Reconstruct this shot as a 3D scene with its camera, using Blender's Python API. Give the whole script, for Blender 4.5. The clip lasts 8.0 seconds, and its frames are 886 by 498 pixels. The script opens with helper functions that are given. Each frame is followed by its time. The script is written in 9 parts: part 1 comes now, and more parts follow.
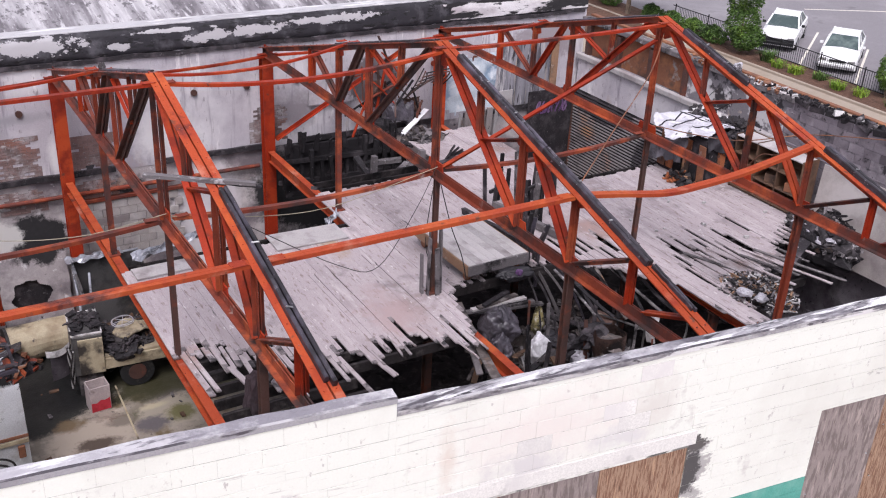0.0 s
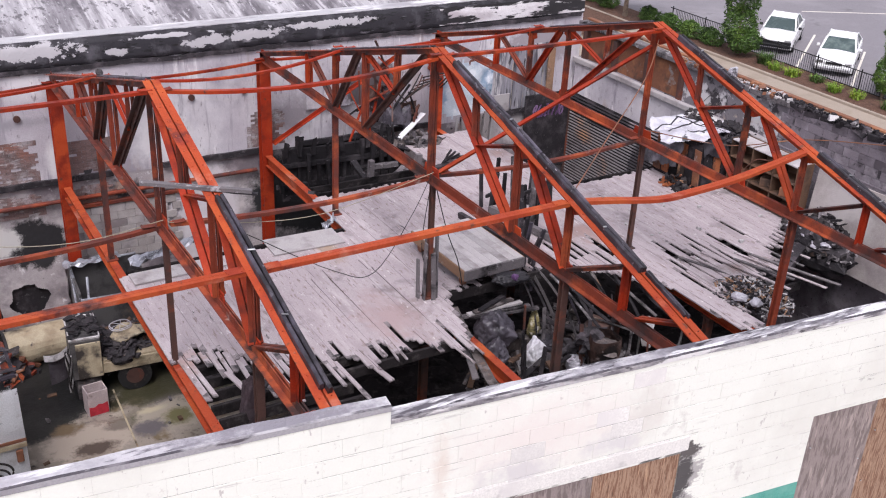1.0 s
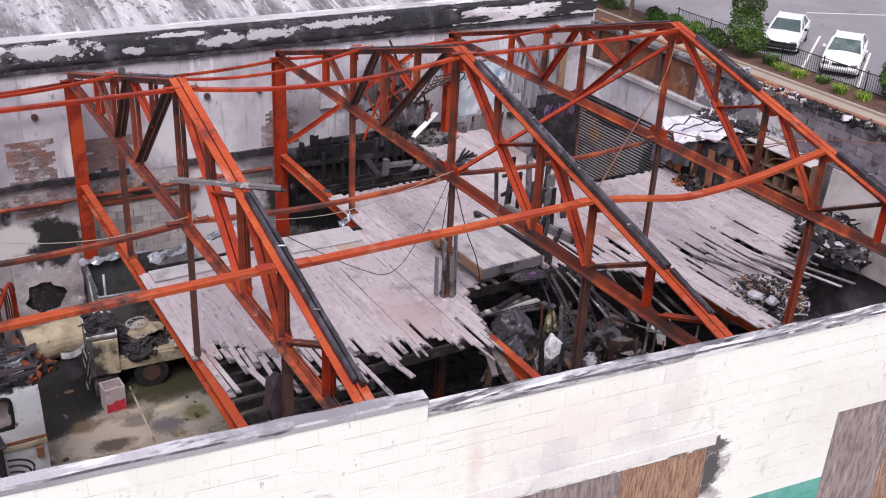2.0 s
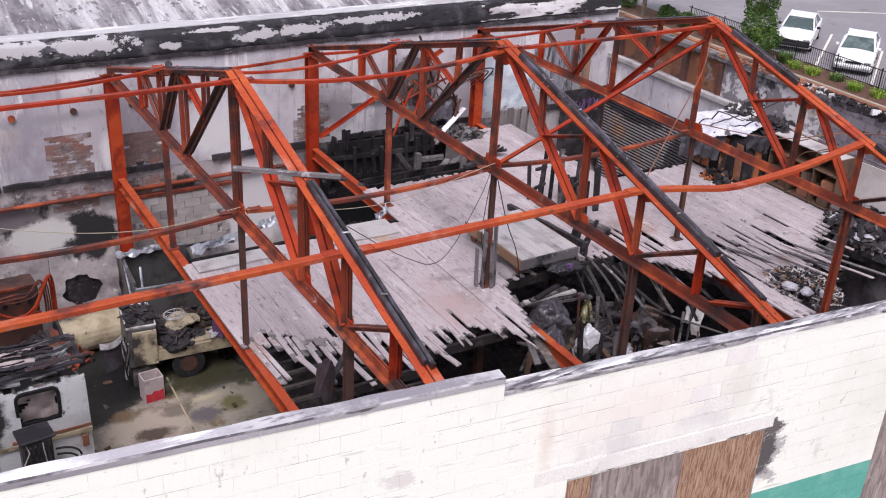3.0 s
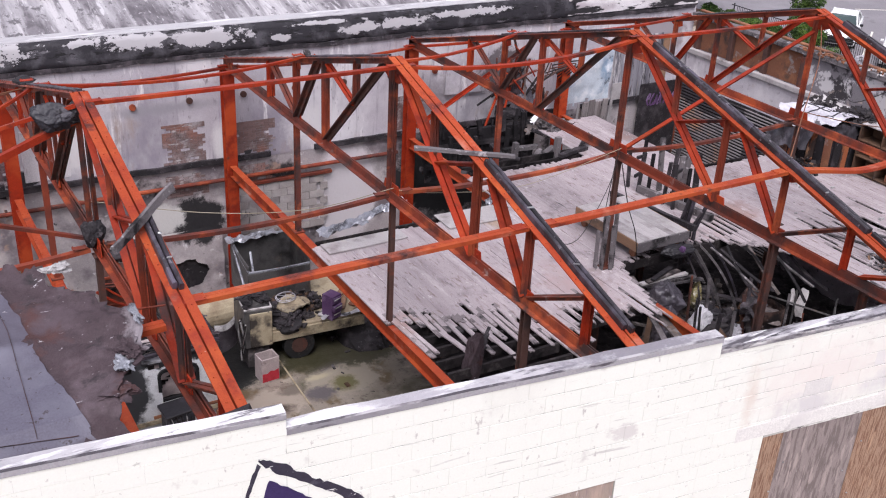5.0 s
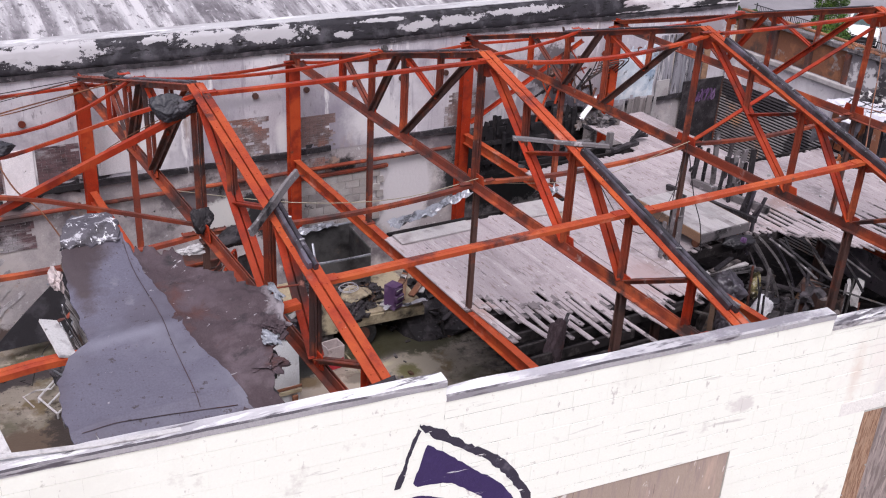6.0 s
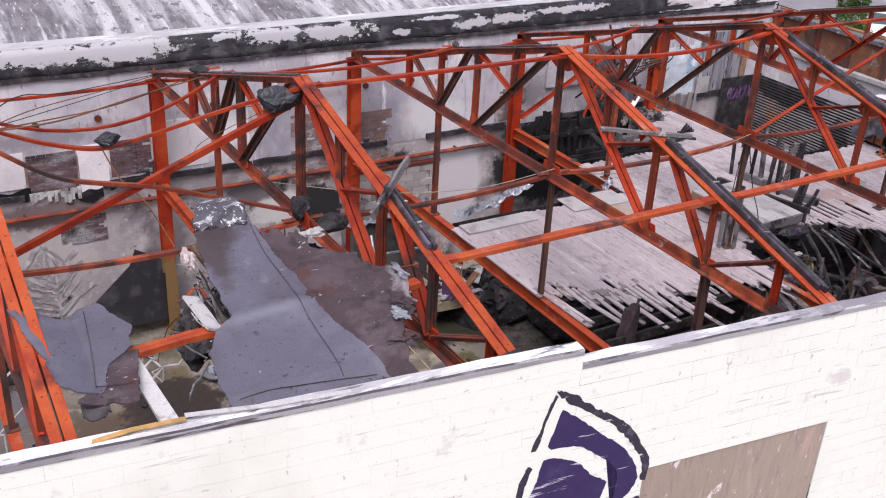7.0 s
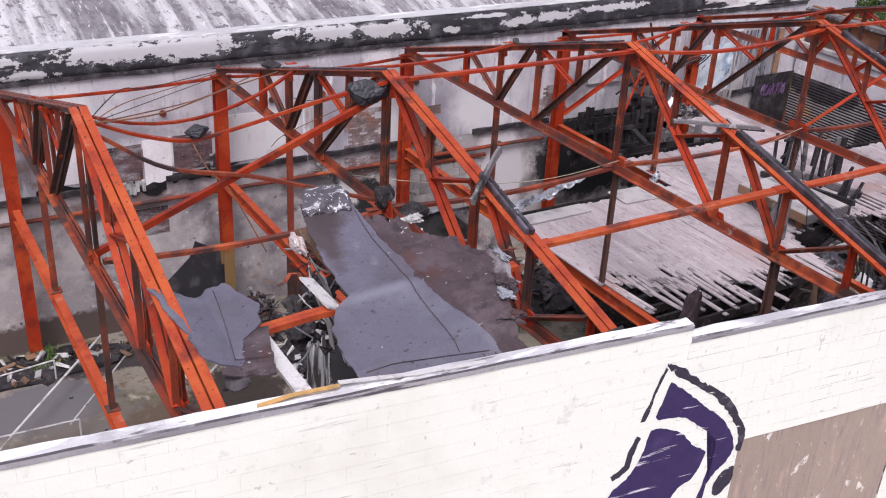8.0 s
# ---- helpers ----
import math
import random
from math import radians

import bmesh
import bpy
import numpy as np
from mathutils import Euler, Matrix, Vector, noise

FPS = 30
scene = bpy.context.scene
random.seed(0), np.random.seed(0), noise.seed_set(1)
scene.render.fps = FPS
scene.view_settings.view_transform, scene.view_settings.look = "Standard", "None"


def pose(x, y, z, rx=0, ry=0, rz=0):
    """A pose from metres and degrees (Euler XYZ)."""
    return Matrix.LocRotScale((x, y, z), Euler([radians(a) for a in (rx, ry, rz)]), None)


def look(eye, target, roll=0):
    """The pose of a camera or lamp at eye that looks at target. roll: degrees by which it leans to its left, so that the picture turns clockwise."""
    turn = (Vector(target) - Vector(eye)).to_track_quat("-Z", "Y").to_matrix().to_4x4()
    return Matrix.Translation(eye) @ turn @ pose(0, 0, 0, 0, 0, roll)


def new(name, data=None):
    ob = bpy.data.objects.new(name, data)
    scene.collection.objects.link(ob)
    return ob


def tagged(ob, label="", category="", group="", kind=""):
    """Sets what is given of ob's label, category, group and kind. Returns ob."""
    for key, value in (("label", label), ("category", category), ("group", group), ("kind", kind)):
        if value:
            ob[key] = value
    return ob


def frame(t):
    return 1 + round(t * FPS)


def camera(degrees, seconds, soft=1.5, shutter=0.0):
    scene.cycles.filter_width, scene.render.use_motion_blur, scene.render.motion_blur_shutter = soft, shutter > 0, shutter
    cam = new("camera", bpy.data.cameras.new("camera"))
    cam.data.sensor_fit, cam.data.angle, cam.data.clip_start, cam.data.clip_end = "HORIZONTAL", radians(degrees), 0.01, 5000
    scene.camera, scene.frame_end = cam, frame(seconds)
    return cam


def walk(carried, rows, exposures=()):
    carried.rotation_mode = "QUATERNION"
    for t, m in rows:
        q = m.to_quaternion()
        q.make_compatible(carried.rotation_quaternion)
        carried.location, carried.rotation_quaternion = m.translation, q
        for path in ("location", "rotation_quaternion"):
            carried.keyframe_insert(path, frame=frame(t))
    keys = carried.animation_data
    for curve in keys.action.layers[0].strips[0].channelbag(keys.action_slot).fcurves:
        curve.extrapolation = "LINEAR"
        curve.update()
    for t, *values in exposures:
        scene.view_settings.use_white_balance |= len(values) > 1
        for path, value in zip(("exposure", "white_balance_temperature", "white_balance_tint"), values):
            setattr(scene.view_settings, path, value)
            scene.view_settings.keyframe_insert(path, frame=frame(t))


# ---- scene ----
cam = camera(46.8, 8.0, soft=1.1)
PATH = [
    (0, (-3.704, -6.659, 12.93), (-2.768, -5.135, 12.033), 2.9),
    (0.5, (-3.658, -6.715, 12.976), (-2.722, -5.191, 12.081), 2.9),
    (1, (-3.687, -6.718, 13.045), (-2.749, -5.195, 12.149), 2.9),
    (1.5, (-3.808, -6.693, 13.043), (-2.869, -5.17, 12.148), 3.0),
    (3, (-4.864, -6.549, 12.98), (-3.924, -5.028, 12.086), 3.1),
    (3.5, (-5.362, -6.484, 12.937), (-4.422, -4.962, 12.044), 3.1),
    (4, (-5.932, -6.352, 12.93), (-4.993, -4.829, 12.036), 3.1),
    (4.5, (-6.56, -6.221, 12.91), (-5.623, -4.697, 12.015), 3.1),
    (6, (-8.763, -5.927, 12.893), (-7.825, -4.402, 12.001), 3.2),
    (6.5, (-9.538, -5.891, 12.906), (-8.6, -4.367, 12.014), 3.2),
    (7, (-10.294, -5.867, 12.926), (-9.356, -4.342, 12.036), 3.2),
    (7.5, (-11.021, -5.831, 12.949), (-10.083, -4.306, 12.059), 3.2),
    (8, (-11.694, -5.808, 12.97), (-10.755, -4.283, 12.08), 3.2),
]
STOPS = 0.51
walk(cam, [(t, look(eye, target, roll)) for t, eye, target, roll in PATH], [(0, STOPS, 6200, 19), (8, STOPS, 6200, 19)])

# ---- daylight: bright overcast ----
SUN_EL, SUN_AZ = radians(58), radians(215)
world = bpy.data.worlds.new("overcast_sky")
scene.world = world
world.use_nodes = True
wn, wl = world.node_tree.nodes, world.node_tree.links
sky = wn.new("ShaderNodeTexSky")
sky.sky_type, sky.sun_disc = "NISHITA", False
sky.sun_elevation, sky.sun_rotation = SUN_EL, SUN_AZ
sky.air_density, sky.dust_density, sky.ozone_density = 1.0, 4.0, 1.0
grey = wn.new("ShaderNodeHueSaturation")
grey.inputs["Saturation"].default_value = 0.25
wl.new(sky.outputs["Color"], grey.inputs["Color"])
wl.new(grey.outputs["Color"], wn["Background"].inputs["Color"])
wn["Background"].inputs["Strength"].default_value = 0.14
sun = new("sun", bpy.data.lights.new("sun", "SUN"))
sun.data.energy, sun.data.angle, sun.data.color = 1.3, radians(25), (1.0, 0.97, 0.93)
sun_way = Vector((math.sin(SUN_AZ) * math.cos(SUN_EL), math.cos(SUN_AZ) * math.cos(SUN_EL), math.sin(SUN_EL)))
sun.matrix_world = look(sun_way * 60, (0, 0, 0))
# ---- materials ----
def ramp(n, l, fac, stops):
    r = n.new("ShaderNodeValToRGB")
    els = r.color_ramp.elements
    while len(els) < len(stops):
        els.new(0.5)
    for e, (p, c) in zip(els, stops):
        e.position, e.color = p, (*c, 1) if len(c) == 3 else c
    l.new(fac, r.inputs["Fac"])
    return r.outputs["Color"]


def tex(n, l, vec, scale, detail=4.0, rough=0.55, stretch=None, kind="noise"):
    if stretch:
        m = n.new("ShaderNodeMapping")
        m.inputs["Scale"].default_value = stretch
        l.new(vec, m.inputs["Vector"])
        vec = m.outputs["Vector"]
    t = n.new("ShaderNodeTexNoise" if kind == "noise" else "ShaderNodeTexVoronoi")
    t.inputs["Scale"].default_value = scale
    if kind == "noise":
        t.inputs["Detail"].default_value, t.inputs["Roughness"].default_value = detail, rough
        l.new(vec, t.inputs["Vector"])
        return t.outputs["Fac"]
    l.new(vec, t.inputs["Vector"])
    return t.outputs["Distance"]


def blend(n, l, a, b, fac, mode="MIX"):
    m = n.new("ShaderNodeMix")
    m.data_type, m.blend_type = "RGBA", mode
    for key, v in (("A", a), ("B", b), ("Factor", fac)):
        sock = next(s for s in m.inputs if s.name == key and s.type == ("VALUE" if key == "Factor" else "RGBA"))
        if isinstance(v, (int, float)):
            sock.default_value = v
        elif isinstance(v, tuple):
            sock.default_value = (*v, 1)
        else:
            l.new(v, sock)
    return next(s for s in m.outputs if s.type == "RGBA")


def surface(name, base, layers=(), rough=0.8, metal=0.0, bump=0.0, bump_scale=30.0, rand=0.0, island=0.0, spec=0.3, stretch=None, spots=(), grain=(0.86, 1.1)):
    """base: colour; layers: (colour, scale, low, high[, stretch]) each laid over where a noise lies between low and high."""
    m = bpy.data.materials.new(name)
    m.use_nodes = True
    n, l = m.node_tree.nodes, m.node_tree.links
    b = n["Principled BSDF"]
    geo = n.new("ShaderNodeNewGeometry")
    vec = geo.outputs["Position"]
    if rand:
        info = n.new("ShaderNodeObjectInfo")
        shift = n.new("ShaderNodeVectorMath")
        shift.operation = "MULTIPLY_ADD"
        shift.inputs[1].default_value = (37.0, 53.0, 29.0)
        cmb = n.new("ShaderNodeCombineXYZ")
        for k in range(3):
            l.new(info.outputs["Random"], cmb.inputs[k])
        l.new(cmb.outputs[0], shift.inputs[0])
        l.new(vec, shift.inputs[2])
        vec = shift.outputs[0]
    fine = tex(n, l, vec, 45.0, 3.0, 0.6, stretch)
    col = ramp(n, l, fine, [(0.3, tuple(c * grain[0] for c in base)), (0.7, tuple(min(1, c * grain[1]) for c in base))])
    for lay in layers:
        c, sc, lo, hi = lay[:4]
        f = tex(n, l, vec, sc, 6.0, 0.62, lay[4] if len(lay) > 4 else None)
        k = ramp(n, l, f, [(lo, (0, 0, 0)), (hi, (1, 1, 1))])
        col = blend(n, l, col, c, k)
    for c0, r0, colour, ragged, *soft in spots:
        d = n.new("ShaderNodeVectorMath")
        d.operation = "SUBTRACT"
        l.new(geo.outputs["Position"], d.inputs[0])
        d.inputs[1].default_value = c0
        e = n.new("ShaderNodeVectorMath")
        e.operation = "DIVIDE"
        l.new(d.outputs[0], e.inputs[0])
        e.inputs[1].default_value = r0
        g = n.new("ShaderNodeVectorMath")
        g.operation = "LENGTH"
        l.new(e.outputs[0], g.inputs[0])
        f = tex(n, l, geo.outputs["Position"], 3.5, 9.0, 0.72, (1, 1, 1.6) if ragged > 1.5 else None)
        h = n.new("ShaderNodeMath")
        h.operation = "MULTIPLY_ADD"
        l.new(f, h.inputs[0])
        h.inputs[1].default_value = -2.4 * ragged
        l.new(g.outputs["Value"], h.inputs[2])
        i = n.new("ShaderNodeMath")
        i.operation = "ADD"
        l.new(h.outputs[0], i.inputs[0])
        i.inputs[1].default_value = 1.2 * ragged
        k = ramp(n, l, i.outputs[0], [(soft[0] if soft else 0.8, (1, 1, 1)), (1.0, (0, 0, 0))])
        col = blend(n, l, col, colour, k)
    if rand:
        v = ramp(n, l, info.outputs["Random"], [(0, (1 - rand,) * 3), (1, (1 + rand,) * 3)])
        col = blend(n, l, col, v, 1.0, "MULTIPLY")
    if island:
        v = ramp(n, l, geo.outputs["Random Per Island"], [(0, (1 - island,) * 3), (1, (1 + island * 0.6,) * 3)])
        col = blend(n, l, col, v, 1.0, "MULTIPLY")
    l.new(col, b.inputs["Base Color"])
    b.inputs["Metallic"].default_value = metal
    b.inputs["Specular IOR Level"].default_value = spec
    rr = ramp(n, l, tex(n, l, vec, 6.0), [(0.3, (max(0.05, rough - 0.12),) * 3), (0.7, (min(1, rough + 0.1),) * 3)])
    l.new(rr, b.inputs["Roughness"])
    if bump:
        bp = n.new("ShaderNodeBump")
        bp.inputs["Strength"].default_value, bp.inputs["Distance"].default_value = bump, 0.02
        l.new(tex(n, l, vec, bump_scale, 5.0, 0.6, stretch), bp.inputs["Height"])
        l.new(bp.outputs["Normal"], b.inputs["Normal"])
    return m


SOOT = (0.012, 0.011, 0.012)
STEEL = surface("primed_steel", (0.31, 0.030, 0.010), [((0.39, 0.058, 0.017), 0.8, 0.48, 0.62), ((0.19, 0.022, 0.011), 2.0, 0.50, 0.64), ((0.055, 0.024, 0.022), 0.75, 0.57, 0.68), ((0.12, 0.040, 0.028), 5.0, 0.62, 0.70), ((0.40, 0.18, 0.14), 3.0, 0.70, 0.78), ((0.48, 0.30, 0.25), 16.0, 0.72, 0.77)], 0.5, 0.0, 0.3, 40, spec=0.2, rand=0.14, spots=[((-4.75, 15.3, 0.7), (0.5, 0.5, 1.5), (0.23, 0.14, 0.06), 0.3)])
STEEL_TOP = surface("weathered_primer", (0.365, 0.060, 0.021), [((0.44, 0.092, 0.027), 0.7, 0.50, 0.64), ((0.27, 0.036, 0.018), 1.8, 0.50, 0.64), ((0.44, 0.17, 0.115), 1.1, 0.60, 0.70), ((0.06, 0.027, 0.025), 0.9, 0.60, 0.69), ((0.15, 0.055, 0.036), 6.0, 0.62, 0.70), ((0.55, 0.38, 0.33), 14.0, 0.70, 0.76)], 0.58, 0.0, 0.3, 40, spec=0.2, rand=0.10)
STEEL_SOOT = surface("sooty_steel", (0.21, 0.042, 0.022), [((0.055, 0.032, 0.030), 0.9, 0.44, 0.62), ((0.38, 0.085, 0.032), 1.6, 0.53, 0.66), ((0.30, 0.22, 0.20), 2.6, 0.66, 0.74)], 0.58, 0.0, 0.25, 40, rand=0.15)
STEEL_DARK = surface("burnt_steel", (0.085, 0.042, 0.034), [((0.25, 0.055, 0.025), 1.5, 0.53, 0.68), ((0.028, 0.022, 0.022), 2.0, 0.5, 0.7)], 0.62, 0.0, 0.3, 40, spec=0.4)
CHAR = surface("charred_wood", (0.026, 0.023, 0.026), [((0.14, 0.125, 0.135), 9.0, 0.60, 0.70), ((0.085, 0.072, 0.080), 2.5, 0.48, 0.66)], 0.7, 0, 0.8, 22, rand=0.25)
ASH = surface("ashy_timber", (0.15, 0.135, 0.14), [(SOOT, 2.2, 0.5, 0.64), ((0.42, 0.40, 0.41), 7.0, 0.6, 0.7)], 0.85, 0, 0.6, 30, rand=0.25)
PLANK = surface("weathered_plank", (0.425, 0.367, 0.38), [((0.30, 0.255, 0.265), 1.0, 0.5, 0.72, (3, 0.5, 1)), ((0.52, 0.47, 0.48), 1.6, 0.54, 0.72, (3, 0.4, 1)), ((0.19, 0.165, 0.17), 0.9, 0.57, 0.70), ((0.36, 0.25, 0.23), 0.45, 0.58, 0.72), ((0.10, 0.09, 0.095), 4.0, 0.66, 0.71, (2.6, 0.35, 1)), ((0.06, 0.055, 0.06), 8.0, 0.66, 0.71, (2, 0.6, 1)), ((0.25, 0.195, 0.185), 7.0, 0.56, 0.66, (2.2, 0.5, 1)), ((0.60, 0.56, 0.56), 11.0, 0.63, 0.69, (1.6, 0.5, 1))], 0.85, 0, 0.35, 25, stretch=(6, 0.6, 1), grain=(0.78, 1.16), spots=[((3.7, 6.9, 3.85), (0.55, 1.3, 1), (0.38, 0.29, 0.29), 0.9, 0.12), ((3.9, 10.2, 3.85), (0.35, 1.2, 1), (0.36, 0.27, 0.20), 0.7, 0.3)])
PLANK_BURNT = surface("burnt_plank_end", (0.22, 0.19, 0.195), [((0.40, 0.35, 0.36), 2.0, 0.48, 0.60), ((0.05, 0.045, 0.048), 3.0, 0.50, 0.62), ((0.03, 0.028, 0.03), 8.0, 0.60, 0.68)], 0.9, 0, 0.4, 25)
BOARD = surface("grey_board", (0.46, 0.43, 0.43), [((0.25, 0.22, 0.22), 1.6, 0.5, 0.7), ((0.10, 0.09, 0.09), 0.9, 0.64, 0.72)], 0.85, 0, 0.3, 30, rand=0.15)
WOOD = surface("brown_timber", (0.27, 0.16, 0.10), [((0.10, 0.07, 0.055), 2.0, 0.5, 0.68), ((0.40, 0.30, 0.24), 4.0, 0.6, 0.7)], 0.8, 0, 0.4, 30, rand=0.2)
WHITE = surface("white_painted_block", (0.772, 0.785, 0.732), [((0.69, 0.69, 0.64), 0.45, 0.52, 0.68), ((0.50, 0.495, 0.465), 4.2, 0.675, 0.71, (0.7, 1, 1.4)), ((0.56, 0.555, 0.53), 5.0, 0.635, 0.69, (0.22, 1, 3.2)), ((0.60, 0.585, 0.555), 2.6, 0.625, 0.72), ((0.52, 0.50, 0.48), 7.0, 0.655, 0.70, (1.6, 1, 0.8)), ((0.46, 0.455, 0.42), 8.0, 0.695, 0.75), ((0.62, 0.60, 0.56), 18.0, 0.64, 0.72)], 0.75, 0, 0.15, 55, grain=(0.975, 1.015), spots=[((1.75, 0.0, 6.7), (1.7, 3, 0.6), (0.735, 0.69, 0.655), 0.75, 0.1), ((0.62, 0.0, 6.65), (0.14, 3, 0.6), (0.68, 0.62, 0.56), 0.9, 0.1), ((3.0, 0.0, 6.7), (0.35, 3, 0.5), (0.66, 0.64, 0.60), 0.9, 0.1), ((3.7, -0.2, 5.62), (0.24, 3, 0.42), (0.40, 0.385, 0.38), 1.9, 0.7), ((3.63, -0.2, 5.62), (0.15, 3, 0.44), (0.085, 0.08, 0.082), 1.5, 0.7), ((3.62, -0.2, 6.0), (0.18, 3, 0.12), (0.11, 0.10, 0.10), 1.8, 0.8), ((1.5, -0.1, 6.3), (0.5, 3, 0.2), (0.62, 0.60, 0.60), 1.2, 0.3), ((2.6, -0.1, 6.35), (0.4, 3, 0.18), (0.64, 0.625, 0.62), 1.2, 0.3), ((-1.0, 0.2, 6.55), (0.22, 3, 0.10), (0.62, 0.60, 0.58), 1.6, 0.5)])
WHITE_GREY = surface("grey_stained_block", (0.74, 0.725, 0.70), [((0.66, 0.64, 0.63), 1.6, 0.48, 0.62), ((0.56, 0.545, 0.535), 5.0, 0.62, 0.72)], 0.8, 0, 0.2, 55, rand=0.06)
MORTAR = surface("painted_mortar", (0.50, 0.495, 0.465), [((0.22, 0.215, 0.20), 1.6, 0.48, 0.54, (0.5, 1, 1)), ((0.10, 0.095, 0.09), 3.0, 0.56, 0.60, (0.6, 1, 1)), ((0.76, 0.76, 0.72), 1.7, 0.53, 0.57, (0.6, 1, 1))], 0.9)
COPING = surface("flaking_sooty_coping", (0.50, 0.485, 0.505), [((0.13, 0.12, 0.14), 0.55, 0.47, 0.55, (0.7, 1, 1)), ((0.10, 0.092, 0.105), 2.2, 0.50, 0.58, (0.35, 1.8, 1.6)), ((0.74, 0.73, 0.74), 3.4, 0.53, 0.60, (0.35, 2.0, 2.0)), ((0.05, 0.046, 0.052), 9.0, 0.60, 0.66, (0.3, 1.6, 1.6))], 0.85, 0, 0.9, 34)
COPING_PALE = surface("flaking_white_coping", (0.76, 0.75, 0.76), [((0.40, 0.385, 0.41), 0.6, 0.52, 0.62, (0.7, 1, 1)), ((0.52, 0.50, 0.52), 2.4, 0.50, 0.60, (0.4, 1.6, 1.6)), ((0.80, 0.79, 0.80), 3.4, 0.53, 0.60, (0.35, 2.0, 2.0)), ((0.16, 0.15, 0.165), 6.0, 0.60, 0.66, (0.3, 1.8, 1.6))], 0.85, 0, 0.9, 34, spots=[((-0.9, 0.2, 7.45), (1.5, 3, 1), (0.25, 0.235, 0.26), 0.9, 0.3), ((-3.4, 0.5, 7.45), (0.5, 3, 1), (0.42, 0.40, 0.43), 0.9, 0.3)])
COPING_LIP = surface("grey_edge_metal", (0.36, 0.35, 0.375), [((0.25, 0.24, 0.265), 1.2, 0.5, 0.62, (0.4, 1, 1)), ((0.62, 0.61, 0.62), 3.0, 0.60, 0.68, (0.3, 1, 1.5)), ((0.09, 0.08, 0.095), 4.0, 0.60, 0.66, (0.25, 1, 2))], 0.75, 0, 0.4, 30)
# Dark broken tone for the bevel along the coping's front edge.
COPING_EDGE = surface("dark_coping_edge", (0.075, 0.068, 0.078), [((0.42, 0.405, 0.42), 1.5, 0.50, 0.57, (0.5, 1, 1)), ((0.20, 0.185, 0.20), 4.0, 0.52, 0.62, (0.4, 1, 1)), ((0.66, 0.65, 0.66), 6.0, 0.62, 0.68, (0.4, 1, 1))], 0.85, 0, 0.8, 34)
CAP_WHITE = surface("weathered_white_cap", (0.46, 0.45, 0.465), [((0.36, 0.345, 0.36), 1.4, 0.48, 0.62, (0.4, 1, 1)), ((0.68, 0.67, 0.68), 3.0, 0.54, 0.64, (0.3, 1, 1)), ((0.16, 0.15, 0.16), 5.0, 0.62, 0.70, (0.3, 1.5, 1.5))], 0.85, 0, 0.5, 25)
TEAL = surface("teal_paint", (0.10, 0.36, 0.30), [((0.17, 0.42, 0.36), 2.5, 0.5, 0.7), ((0.7, 0.7, 0.68), 8.0, 0.72, 0.76)], 0.7, 0, 0.3, 55, rand=0.04)
PLY = surface("weathered_plywood", (0.33, 0.262, 0.222), [((0.66, 0.62, 0.60), 4.0, 0.655, 0.68, (1, 1, 0.7)), ((0.27, 0.21, 0.20), 3.0, 0.5, 0.66, (7, 7, 0.6)), ((0.42, 0.31, 0.26), 1.4, 0.56, 0.66, (3, 3, 0.5)), ((0.6, 0.54, 0.52), 5.0, 0.64, 0.70, (3, 3, 1)), ((0.16, 0.12, 0.11), 9.0, 0.62, 0.72, (3, 3, 0.25))], 0.85, 0, 0.4, 30, rand=0.22, stretch=(5, 5, 0.6))
